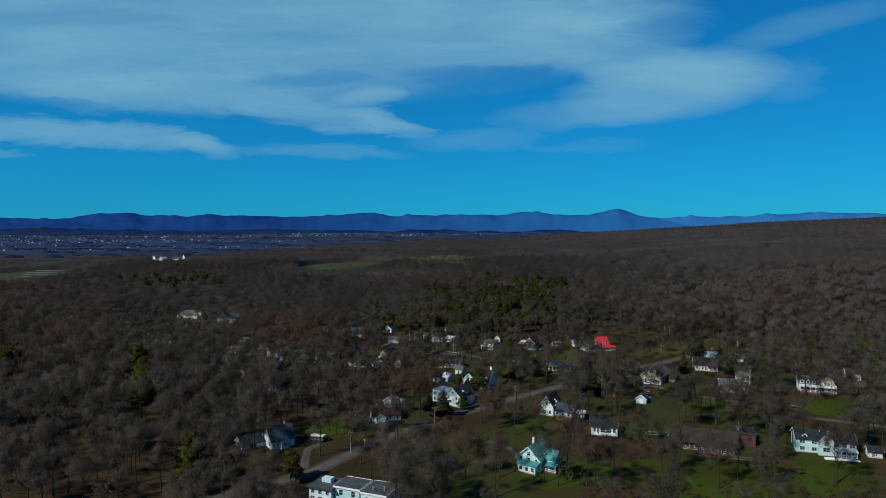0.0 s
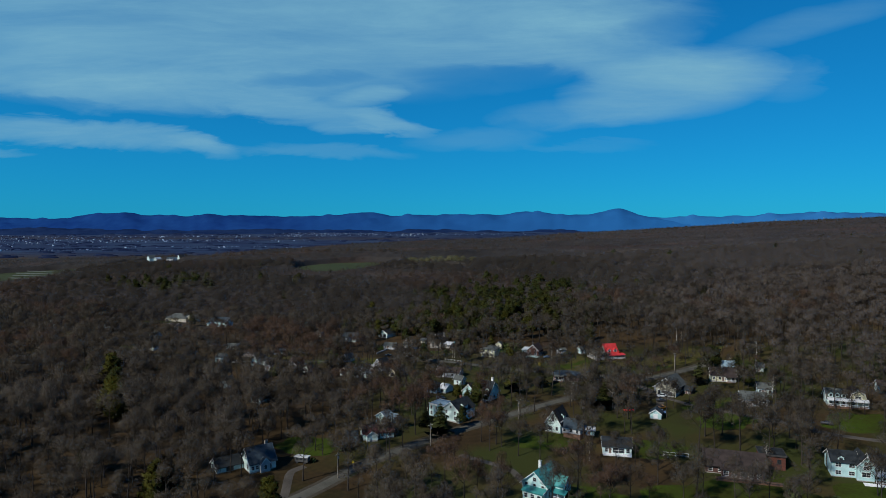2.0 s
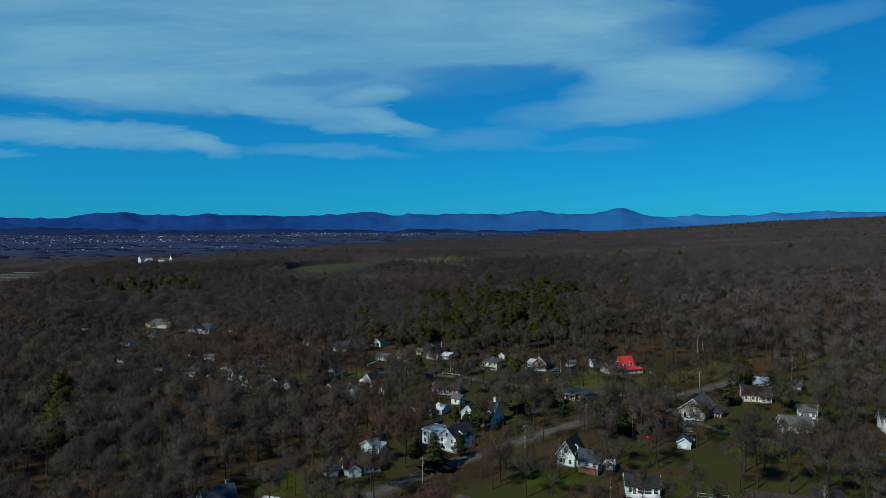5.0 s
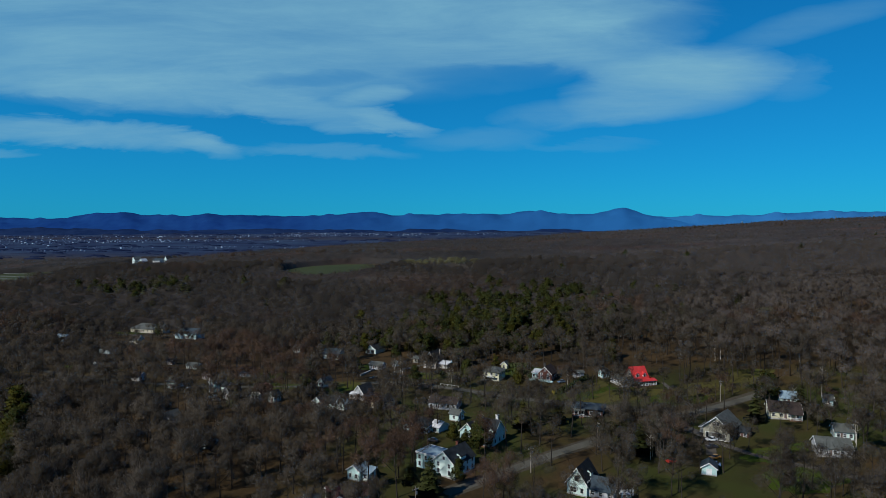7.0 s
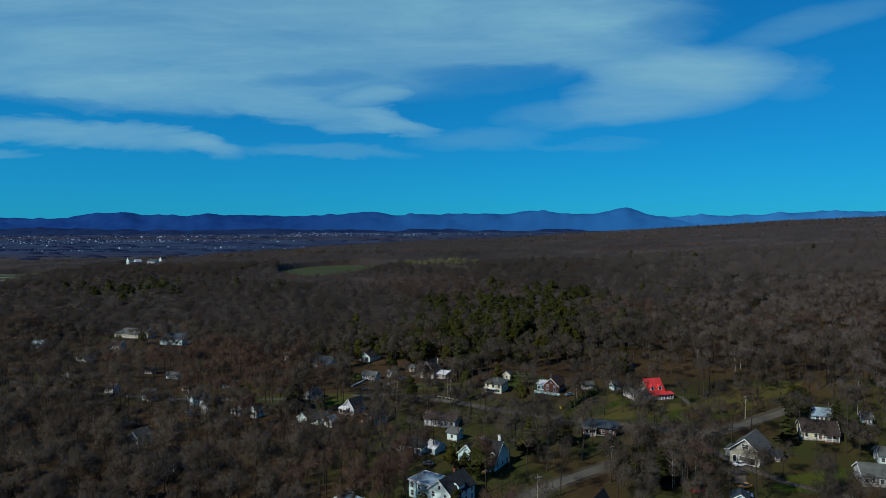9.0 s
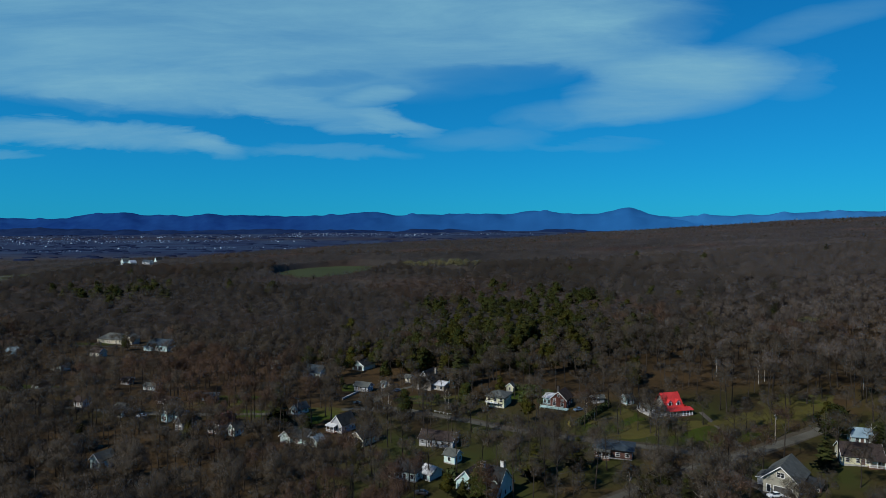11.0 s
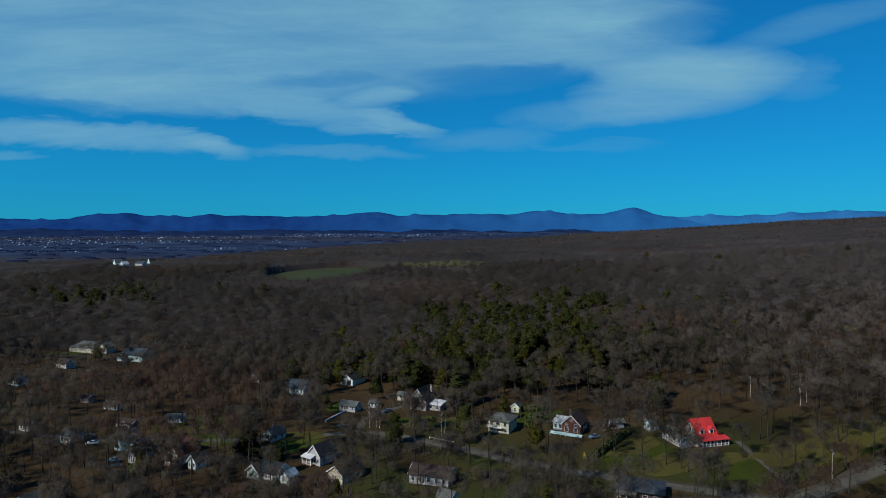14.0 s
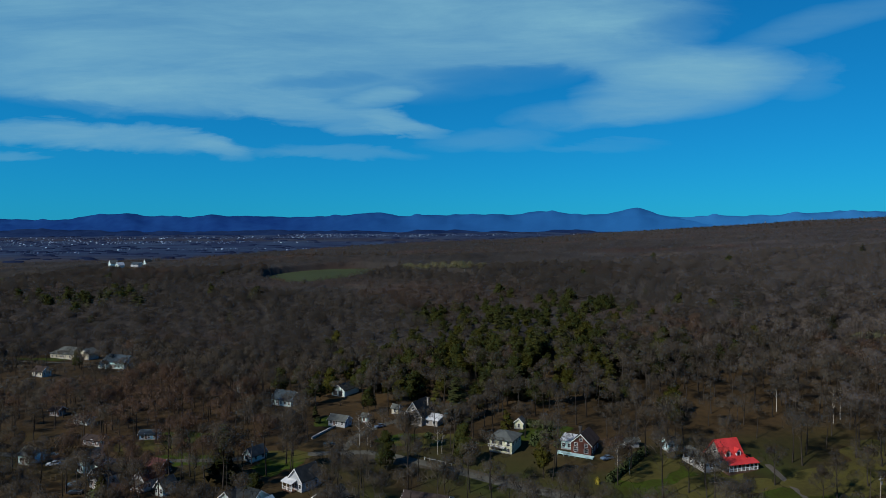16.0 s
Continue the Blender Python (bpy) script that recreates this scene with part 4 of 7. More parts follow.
porch(h, -5.1, 5.4, 0, 2.6, 0.5, 2.6, "red_roof", 8)
# the porch turns the corner under a lean-to
box("side_deck", 2.9, 5.4, 0.0, 7.6, -1.2, 0.5, M["wood"], h)
v = [(2.86, -0.02, 4.3), (5.7, -0.3, 2.6), (5.7, 8.0, 2.6), (2.86, 8.0, 4.3)]
v += [(x, y, z + 0.15) for x, y, z in v]
part("side_porch_roof", v, [(3, 2, 1, 0), (4, 5, 6, 7), (0, 1, 5, 4), (1, 2, 6, 5), (2, 3, 7, 6), (3, 0, 4, 7)], M["red_roof"], h)
for y in (2.5, 5.0, 7.4):
    box("porch_post", 5.15, 5.33, y - 0.09, y + 0.09, 0.5, 2.62, M["trim"], h)
b = wing(h, -7.6, 2.0, 5.0, 11, 2.4, "gable", 1.3, "grey", "grey_roof", "y")
windows(b, "f", 1, 0.8, 1.6, 1.3)
windows(b, "l", 4, 0.8, 1.1, 1.3)
simple(58.5, 408, 20, 3.6, 4.0, 2.8, 1.4, "cool", "grey_roof", "small pale outbuilding behind the red-roofed house", nwin=1, category="shed", clear=4)
simple(46, 412, 15, 5, 3, 2.2, 0.9, "grey", "grey_roof", "low grey shed behind the hedge", nwin=1, category="shed", clear=4)

# brick house
h = house(28, 407, -24, "red brick gabled house with a white deck", clear=11)
a = wing(h, 0, 0, 7.0, 9, 4.0, "gable", 3.2, "brick", "brown_roof", "y")
windows(a, "f", 2, 1.1, 1.3, 1.4)
windows(a, "f", 2, 3.1, 1.0, 1.0)
opening(a, "f", 3.5, 4.9, 0.8, 1.0)
windows(a, "r", 3, 1.2, 1.0, 1.3)
b = wing(h, -6.2, 3.5, 3.8, 5, 3.0, "shed", 0.8, "cool", "pale_roof", "x")
windows(b, "f", 2, 0.9, 1.0, 1.3)
v, f = join_vf([box_vf(-7.5, 4.6, -2.4, -0.05, 0.2, 0.5), box_vf(-7.5, 4.6, -2.4, -2.3, 1.2, 1.32), box_vf(-7.5, 4.6, -2.4, -2.3, 0.7, 0.8)] + [box_vf(-7.4 + i * 2.0, -7.28 + i * 2.0, -2.4, -2.28, -1.2, 1.3) for i in range(7)])
part("deck", v, f, M["cool"], h, "white deck with railing")
chimney(h, -2.0, 6.0, 5.0, 8.2, "dark_trim")

# yellow house and its shed
h = house(1, 411, -22, "pale cream hipped-roof house with a balcony", clear=10)
a = wing(h, 0, 0, 8.4, 9, 4.6, "hip", 2.2, "yellow", "grey_roof", over=0.6)
windows(a, "f", 3, 2.8, 1.1, 1.3)
windows(a, "f", 3, 0.7, 1.1, 1.1)
windows(a, "r", 3, 2.8, 1.0, 1.2)
box("balcony", -4.2, 1.8, -1.4, -0.02, 2.1, 2.3, M["trim"], h)
v, f = join_vf([box_vf(-4.2, 1.8, -1.4, -1.33, 3.05, 3.15)] + [box_vf(-4.2 + i * 0.6, -4.14 + i * 0.6, -1.4, -1.34, 2.3, 3.05) for i in range(11)])
part("railing", v, f, M["trim"], h)
h, g = simple(8, 435, -18, 3.4, 3.6, 2.6, 1.5, "yellow", "grey_roof", "small cream yellow garden shed", ridge="y", nwin=0, category="shed", clear=5)
opening(g, "f", 1.7, 0.6, 0.8, 1.5)

# flat grey-roofed house
h = house(41, 353, -16, "dark bungalow under a low blue-grey hipped roof", clear=7)
a = wing(h, 0, 0, 12.5, 9, 3.2, "hip", 1.7, "brown", "blue_roof", over=0.8)
windows(a, "f", 4, 1.0, 1.3, 1.3)
windows(a, "r", 2, 1.0, 1.1, 1.3)
porch(h, -6.0, -1.0, 0, 2.0, 0.3, 2.6, "grey_roof", 3)

h, g = simple(-21, 365, -14, 13, 8, 2.9, 2.0, "grey", "brown_roof", "long pale bungalow behind bare trees", nwin=5, clear=6)
h, g = simple(-51, 366, -32, 6.5, 9, 3.0, 2.3, "tan", "dark_roof", "tan gabled garage with a white edge", ridge="y", nwin=1, clear=6, category="garage")
h, g = simple(-62, 380, -32, 6.1, 7.6, 3.5, 3.2, "grey", "dark_roof", "white house under a steep dark roof", ridge="y", nwin=3, clear=9)
porch(h, -4, 0.5, 0, 2.0, 0.3, 2.6, "pale_roof", 3)
h, g = simple(-67, 364, -28, 4.0, 4.0, 2.5, 1.5, "white", "ice_roof", "small white shed with a pale roof", ridge="y", nwin=1, category="shed", clear=6)
h, g = simple(-74, 367, -24, 8.5, 6.7, 2.5, 2.5, "cool", "dark_roof", "low house with a dark roof and white gable", nwin=4, clear=6)
wing(h, -4.5, -1.5, 5, 3, 2.6, "gable", 2.0, "white", "dark_roof", "y")
h, g = simple(-86, 402, -30, 4.4, 6.1, 2.4, 2.2, "white", "blue_roof", "white gabled house with a dark blue roof", ridge="y", nwin=2, clear=9)
h, g = simple(-99, 472, -22, 11.5, 8, 3.0, 3.2, "white", "blue_roof", "white bungalow with a blue-grey roof", nwin=5, clear=5.5)
h, g = simple(-77, 490, -26, 8.0, 11, 3.2, 2.3, "white", "dark_roof", "white carport house with open front bays", ridge="y", nwin=0, clear=10)
opening(g, "f", 2.2, 0.1, 2.4, 2.5, "door", mat_in="garage")
opening(g, "f", 5.6, 0.1, 2.4, 2.5, "door", mat_in="garage")
h, g = simple(-65, 441, -20, 8, 5, 2.6, 1.6, "grey", "grey_roof", "grey stone cottage behind a garden wall", nwin=3, clear=7)
h, g = simple(-55, 447, -20, 2.4, 2.4, 2.4, 1.0, "white", "grey_roof", "tiny white garden shed", nwin=0, category="shed", clear=3)
door(g, "f", 1.2)

# house with the steep dark roof and pale porch
h = house(-33, 442, -24, "stone house under a steep dark roof with a pale porch", clear=12)
a = wing(h, -1.0, 0, 8, 10, 4.0, "gable", 5.2, "stone", "dark_roof", "y")
windows(a, "f", 2, 1.0, 1.1, 1.5)
windows(a, "f", 2, 3.6, 1.0, 1.3)
opening(a, "f", 4.0, 5.9, 0.9, 1.1)
b = wing(h, 6.0, 2.0, 6.0, 5, 2.6, "shed", 0.9, "stone", "pale_roof", "x")
windows(b, "f", 2, 0.9, 1.2, 1.3)
chimney(h, 1.2, 8.0, 6.5, 9.7, "stone", 0.35)
h = house(-19, 446, -18, "blue tarpaulin shelter on a light frame", "shelter", 6, name="shelter")
for x in (-3.2, 0, 3.2):
    for y in (0.1, 3.6):
        box("post", x - 0.06, x + 0.06, y, y + 0.12, -0.5, 2.0, M["metal"], h)
v = [(-3.5, -0.2, 1.9), (3.5, -0.2, 1.9), (3.5, 1.8, 2.9), (-3.5, 1.8, 2.9), (3.5, 4.0, 1.9), (-3.5, 4.0, 1.9)]
v += [(a, b, c + 0.08) for a, b, c in v]
part("canopy", v, [(3, 2, 1, 0), (5, 4, 2, 3), (6, 7, 8, 9), (9, 8, 10, 11), (0, 1, 7, 6), (4, 5, 11, 10), (1, 2, 8, 7), (2, 4, 10, 8), (0, 6, 9, 3), (3, 9, 11, 5)], M["tarp"], h)
h, g = simple(-44, 458, -24, 3.2, 3, 2.6, 1.2, "tan", "grey_roof", "small tan stone outhouse", nwin=1, category="shed", clear=4, doors=False)

# houses on the wooded left side
h, g = simple(-281, 577, -12, 22, 12, 3.0, 4.0, "tan", "grey_roof", "long pale house under a broad grey hipped roof", roof="hip", nwin=6, clear=16)
wing(h, 13, 3, 9, 8, 3.6, "gable", 2.6, "tan", "grey_roof", "y")
h, g = simple(-231, 552, -15, 17, 10, 4.2, 3.4, "cool", "blue_roof", "white house with a blue-grey roof", nwin=6, clear=5.5)
wing(h, -6, -2.5, 6, 4, 3.0, "gable", 2.0, "white", "blue_roof", "y")
simple(-213, 567, -15, 4.4, 4.4, 3.2, 0.8, "white", "grey_roof", "small white garage in the woods", roof="shed", nwin=1, category="garage", clear=5)
simple(-186, 556, -10, 5, 4, 2.8, 1.4, "white", "grey_roof", "small white house in the woods", nwin=2, clear=5.5)
simple(-166, 562, -10, 4, 4, 2.8, 1.4, "white", "grey_roof", "small white house in the woods", nwin=2, clear=6)
simple(-128, 496, -12, 4.5, 4, 3.2, 1.4, "white", "grey_roof", "narrow white cottage in the woods", nwin=2, clear=5.5)
h, g = simple(-133, 421, 10, 6.8, 4.0, 2.3, 1.0, "blue", "blue_roof", "blue flat-gabled cabin with white corners", nwin=3, clear=8)
h, g = simple(-102, 373, -20, 3.4, 4.9, 2.9, 2.0, "white", "grey_roof", "white gabled cottage with a grey roof", ridge="y", nwin=2, clear=5.5)
h, g = simple(-110, 376, -24, 4.5, 7.2, 3.8, 2.5, "grey", "maroon_roof", "grey gabled house with a maroon roof", ridge="y", nwin=2, clear=5.5)
porch(h, -2.5, 2.5, 0, 1.6, 0.4, 2.4, "grey_roof", 3)
simple(-113, 389, -20, 6.4, 4.8, 2.5, 1.9, "brown", "maroon_roof", "low house with a maroon roof", nwin=3, clear=5.5)
h, g = simple(-137, 387, -30, 4.3, 7.0, 4.6, 2.2, "cool", "blue_roof", "tall pale blue house with gable", ridge="y", nwin=2, clear=5.5)
wing(h, 4.6, 3, 4.2, 6, 3.0, "gable", 1.6, "white", "dark_roof", "x")
h, g = simple(-125, 376, -30, 4.9, 6.6, 3.8, 2.3, "grey", "dark_roof", "grey house with white-trimmed gables", ridge="y", nwin=2, clear=5.5)
simple(-171, 436, -14, 7.4, 3.7, 2.3, 1.1, "white", "grey_roof", "long white bungalow among bare trees", nwin=5, clear=9)
simple(-160, 391, -14, 5, 6, 3.4, 1.8, "cool", "grey_roof", "small pale cottage among bare trees", nwin=2, clear=5.5)
simple(-190, 446, -10, 4.8, 4.0, 2.3, 1.3, "brown", "brown_roof", "low brown cabin among bare trees", nwin=2, clear=5.5)
simple(-150, 412, -14, 8.4, 4.2, 2.2, 1.1, "brown", "brown_roof", "long low brown house among trees", nwin=4, clear=5.5)
simple(-405, 645, -20, 11, 9, 5.2, 3.6, "cool", "blue_roof", "white house with a steep roof in the woods", ridge="y", nwin=3, clear=11)
simple(-430, 640, -10, 9, 7, 3.4, 2.2, "white", "grey_roof", "white house in the woods", nwin=3, clear=9)
simple(-425, 610, -10, 12, 8, 3.0, 2.4, "grey", "dark_roof", "grey bungalow in the woods", nwin=3, clear=9)
simple(-209, 354, -22, 7, 8, 3.4, 2.8, "white", "blue_roof", "white gabled house among bare trees", ridge="x", nwin=2, clear=5.5)
simple(-196, 352, -12, 5.5, 6, 3.2, 2.0, "cream", "dark_roof", "pale yellow cottage among bare trees", ridge="y", nwin=2, clear=5.5)
simple(-217, 418, -16, 4.4, 6, 3.4, 2.2, "white", "brown_roof", "narrow white gabled cottage", ridge="y", nwin=1, clear=5.5)
simple(-134, 336, -20, 4.5, 6, 3.4, 2.0, "white", "grey_roof", "white cottage half hidden by trees", ridge="y", nwin=1, clear=5.5)
simple(-109, 314, -20, 5.5, 7, 3.4, 2.2, "white", "blue_roof", "white cottage half hidden by trees", ridge="x", nwin=2, clear=5.5)
simple(-185, 402, -16, 5.6, 4.8, 2.7, 1.6, "grey", "brown_roof", "grey cottage among bare trees", nwin=2, clear=5.5)
simple(-245, 470, -16, 8, 6, 3.0, 2.0, "white", "grey_roof", "white bungalow among bare trees", nwin=3, clear=5.5)
simple(-300, 505, -16, 9, 7, 3.0, 2.0, "blue", "ice_roof", "blue bungalow among bare trees", nwin=3, clear=5.5)
simple(-330, 480, -16, 8, 6, 3.0, 2.2, "white", "grey_roof", "white bungalow among bare trees", nwin=3, clear=5.5)
simple(-255, 520, -16, 8, 6, 3.0, 2.2, "tan", "brown_roof", "tan bungalow among bare trees", nwin=3, clear=5.5)

# the farm
h, g = simple(-648, 1196, -35, 10.0, 12.0, 7.5, 5.5, "white", "grey_roof", "tall white farm house with grey roof", ridge="y", nwin=3, clear=20)
h, g = simple(-629, 1186, -25, 9.0, 11.0, 5.0, 4.5, "white", "pale_roof", "white gabled barn by the field", ridge="y", nwin=2, category="barn", clear=16)
h, g = simple(-610, 1205, -20, 18.0, 10.0, 4.5, 3.5, "grey", "blue_roof", "long grey barn with blue roof", nwin=5, category="barn", clear=16)
h, g = simple(-596, 1212, -35, 8.5, 11.0, 7.5, 5.0, "white", "dark_roof", "white farm house with a dark roof", ridge="y", nwin=3, clear=14)
h, g = simple(-572, 1222, -15, 12.6, 4.9, 2.2, 1.1, "white", "pale_roof", "low white farm shed beside barns", nwin=4, category="barn", clear=12)
h, g = simple(-688, 1210, -25, 4.9, 6.3, 3.4, 2.4, "white", "dark_roof", "small white farm house, dark roof", ridge="y", nwin=2, clear=12)

# ---------------------------------------------------------------- vehicles, poles, signs


def car(x, y, turn, colour, label, kind="car"):
    e = house(x, y, turn, label, kind, 3.5, name="pickup_truck" if kind == "truck" else "car")
    m = paint(label.replace(" ", "_")[:24], colour)
    # body: lofted outline with bonnet and boot
    prof = [(-2.15, 0.35), (-2.2, 0.75), (-1.95, 0.95), (-0.95, 1.0), (1.9, 0.98), (2.15, 0.85), (2.15, 0.35)]
    n = len(prof)
    v = [(px, -0.86 if z < 0.9 else -0.78, z) for px, z in prof] + [(px, 0.86 if z < 0.9 else 0.78, z) for px, z in prof]
    f = [tuple(range(n - 1, -1, -1)), tuple(range(n, 2 * n))] + [(i, (i + 1) % n, (i + 1) % n + n, i + n) for i in range(n)]
    part("body", v, f, m, e)
    cab = [(-1.0, 0.99), (-0.35, 1.46), (0.9 if kind == "car" else 0.35, 1.48), (1.6 if kind == "car" else 0.6, 0.99)]
    v = [(px, s * (0.76 if z < 1.2 else 0.6), z) for s in (-1, 1) for px, z in cab]
    part("cabin", v, [(3, 2, 1, 0), (4, 5, 6, 7), (0, 1, 5, 4), (2, 3, 7, 6), (0, 4, 7, 3)], M["glass"], e, "dark glazed cabin")
    part("roof", *box_vf(cab[1][0], cab[2][0], -0.6, 0.6, 1.462, 1.51), m, e)
    for wx in (-1.35, 1.35):
        for wy in (-0.8, 0.8):
            ring = [(wx + 0.33 * math.cos(k * math.pi / 5), wy + s * 0.1, 0.33 + 0.33 * math.sin(k * math.pi / 5)) for s in (-1, 1) for k in range(10)]
            part("wheel", ring, [tuple(range(10)), tuple(range(19, 9, -1))] + [(k, k + 10, (k + 1) % 10 + 10, (k + 1) % 10) for k in range(10)], M["tyre"], e)
    return e


car(63, 307, 20, (0.55, 0.03, 0.02), "bright red car parked beside trees")
car(82, 324, 15, (0.75, 0.77, 0.78), "white parked car before the garage")
car(80, 318, 10, (0.03, 0.03, 0.035), "black parked car in the drive")
car(76, 304, -20, (0.10, 0.20, 0.38), "blue parked car in the drive")
car(78, 309, 30, (0.40, 0.18, 0.03), "small orange car parked on gravel")
car(94, 331, 5, (0.60, 0.02, 0.02), "red car behind the beige house")
car(-47, 440, 40, (0.10, 0.14, 0.2), "dark blue parked car on the lane")
car(-62, 419, 15, (0.03, 0.03, 0.03), "black pickup truck at the corner", "truck")
car(-132, 377, 12, (0.12, 0.20, 0.28), "dark teal parked car on grass")
car(-128, 372, 12, (0.03, 0.03, 0.04), "black parked car on grass")
car(-30, 329, 10, (0.10, 0.02, 0.02), "maroon parked car by the bungalow")
car(-22, 327, -10, (0.04, 0.04, 0.05), "dark parked car by the bungalow")
car(78, 396, 50, (0.35, 0.36, 0.38), "silver parked car by the drive")
car(36, 403, 30, (0.10, 0.15, 0.22), "blue-grey parked car by the hedge")
car(-150, 392, 20, (0.6, 0.62, 0.63), "white parked car on the street")
car(-156, 399, 20, (0.05, 0.05, 0.06), "dark parked car on the street")
car(136, 285, -30, (0.03, 0.03, 0.035), "black parked car on the lane")


def utility_pole(x, y, turn, t=10.0):
    e = house(x, y, turn, "weathered wooden utility pole with a crossarm", "utility pole", 2.5, name="utility_pole")
    r0, r1, k = 0.17, 0.11, 8
    v = [((r0 if z < 1 else r1) * math.cos(6.2832 * j / k), (r0 if z < 1 else r1) * math.sin(6.2832 * j / k), z) for z in (-1, t) for j in range(k)]
    part("post", v, [tuple(range(k, 2 * k))] + [(j, (j + 1) % k, (j + 1) % k + k, j + k) for j in range(k)], M["pole"], e)
    box("crossarm", -1.1, 1.1, -0.18, -0.08, t - 0.9, t - 0.75, M["pole"], e)
    for px in (-1.0, -0.4, 0.4, 1.0):
        box("insulator", px - 0.05, px + 0.05, -0.17, -0.07, t - 0.75, t - 0.55, M["trim"], e)
    box("transformer", 0.15, 0.6, -0.25, 0.2, t - 2.4, t - 1.5, M["metal"], e)
    return e


for x, y, turn, t in [(99.3, 364.2, 35, 9.5), (72, 338, 35, 9), (40, 322, 35, 9), (14, 300, 35, 9), (-22, 270, 40, 9), (-52, 240, 45, 9), (-36, 402, 20, 8.5), (-84, 400, 10, 8.5)]:
    utility_pole(x, y, turn, t)


def road_sign(x, y):
    e = house(x, y, -20, "yellow diamond road sign on a post", "sign", 2, name="road_sign")
    box("post", -0.05, 0.05, 0, 0.1, -0.4, 3.0, M["metal"], e)
    v = [(0, -0.03, 2.2), (0.6, -0.03, 2.8), (0, -0.03, 3.4), (-0.6, -0.03, 2.8)]
    v += [(a, -0.005, c) for a, _, c in v]
    part("plate", v, [(0, 1, 2, 3), (7, 6, 5, 4), (0, 4, 5, 1), (1, 5, 6, 2), (2, 6, 7, 3), (3, 7, 4, 0)], paint("yellow_sign_plate", (0.75, 0.52, 0.02)), e)


road_sign(71, 341)
road_sign(-48, 247)


def low_wall(x0, y0, x1, y1):
    L = math.hypot(x1 - x0, y1 - y0)
    e = house((x0 + x1) / 2, (y0 + y1) / 2, math.degrees(math.atan2(y1 - y0, x1 - x0)), "low pale stone garden wall along the lane", "wall", 2, name="garden_wall")
    n = int(L / 1.1)
    for i in range(n):
        a = -L / 2 + L * i / n
        box("stone", a + 0.02, a + L / n - 0.02, -0.3, 0.3, -0.6, 0.5 + 0.08 * math.sin(i * 2.7), M["stone"], e)
    box("coping", -L / 2, L / 2, -0.36, 0.36, 0.6, 0.72, M["concrete"], e)


low_wall(-70.6, 425.8, -64.5, 445)


def rail_fence(x0, y0, x1, y1):
    L = math.hypot(x1 - x0, y1 - y0)
    e = house((x0 + x1) / 2, (y0 + y1) / 2, math.degrees(math.atan2(y1 - y0, x1 - x0)), "white guard rail beside the side street", "guard rail", 2, name="guard_rail")
    n = int(L / 2) + 1
    for i in range(n):
        a = -L / 2 + L * i / (n - 1)
        box("post", a - 0.08, a + 0.08, 0.0, 0.16, -0.5, 0.85, M["trim"], e)
    box("rail", -L / 2 - 0.2, L / 2 + 0.2, -0.05, -0.004, 0.5, 0.75, M["metal"], e)


rail_fence(-25, 405.5, -15.5, 400.5)


def greenhouse(x, y, turn, L):
    """A long low hoop tunnel under white sheeting."""
    e = house(x, y, turn, "long low greyish plastic hoop greenhouse", "greenhouse", 4, name="greenhouse")
    k = 8
    arc = [(1.5 * math.cos(math.pi * j / k), 1.25 * math.sin(math.pi * j / k) - 0.2) for j in range(k + 1)]
    v = [(sx, a, z) for sx in (-L / 2, L / 2) for a, z in arc]
    f = [(j, j + 1, j + k + 2, j + k + 1) for j in range(k)] + [tuple(range(k, -1, -1)), tuple(range(k + 1, 2 * k + 2))]
    part("cover", v, f, M["grey_roof"], e)
    box("door", -L / 2 - 0.05, -L / 2 - 0.004, -0.5, 0.5, -0.1, 0.9, M["grey"], e)


for i in range(4):
    greenhouse(-655 - i * 38, 895 + i * 56, -10, 84)


def pylon(x, y, t):
    """A lattice mast on the far ridge."""
    e = house(x, y, 0, "tall grey lattice power pylon on the ridge", "pylon", 2, name="power_pylon")
    w = t * 0.09
    for sx in (-1, 1):
        for sy in (-1, 1):
            v = [(sx * (w + a), sy * (w + b2), -1) for a, b2 in ((-0.35, -0.35), (0.35, -0.35), (0.35, 0.35), (-0.35, 0.35))]
            v += [(sx * 0.5 + a, sy * 0.5 + b2, t) for a, b2 in ((-0.3, -0.3), (0.3, -0.3), (0.3, 0.3), (-0.3, 0.3))]
            part("leg", v, [(0, 1, 5, 4), (1, 2, 6, 5), (2, 3, 7, 6), (3, 0, 4, 7), (4, 5, 6, 7)], M["metal"], e)
    for z in (0.68, 0.82, 0.94):
        box("crossarm", -t * 0.16, t * 0.16, -0.3, 0.3, t * z, t * z + 0.6, M["metal"], e)


for x, y in ((1010, 2700), (1190, 2720), (1400, 2760), (1560, 2780)):
    pylon(x, y, 19)

# ---------------------------------------------------------------- bare trees


def tube(P, r0, r1, k=4):
    """A tapered limb along the points P: triangles."""
    P = np.asarray(P, float)
    n = len(P)
    d = np.gradient(P, axis=0)
    d /= np.linalg.norm(d, axis=1)[:, None] + 1e-9
    a = np.cross(d, (0.31, 0.77, 0.55))
    a /= np.linalg.norm(a, axis=1)[:, None] + 1e-9
    b = np.cross(d, a)
    r = np.linspace(r0, r1, n)[:, None]
    v = np.concatenate([P + r * (a * math.cos(6.2832 * j / k) + b * math.sin(6.2832 * j / k)) for j in range(k)]).reshape(k, n, 3)
    f = []
    for j in range(k):
        for i in range(n - 1):
            q = (j * n + i, ((j + 1) % k) * n + i, ((j + 1) % k) * n + i + 1, j * n + i + 1)
            f += [(q[0], q[1], q[2]), (q[0], q[2], q[3])]
    return v.reshape(-1, 3), np.array(f)


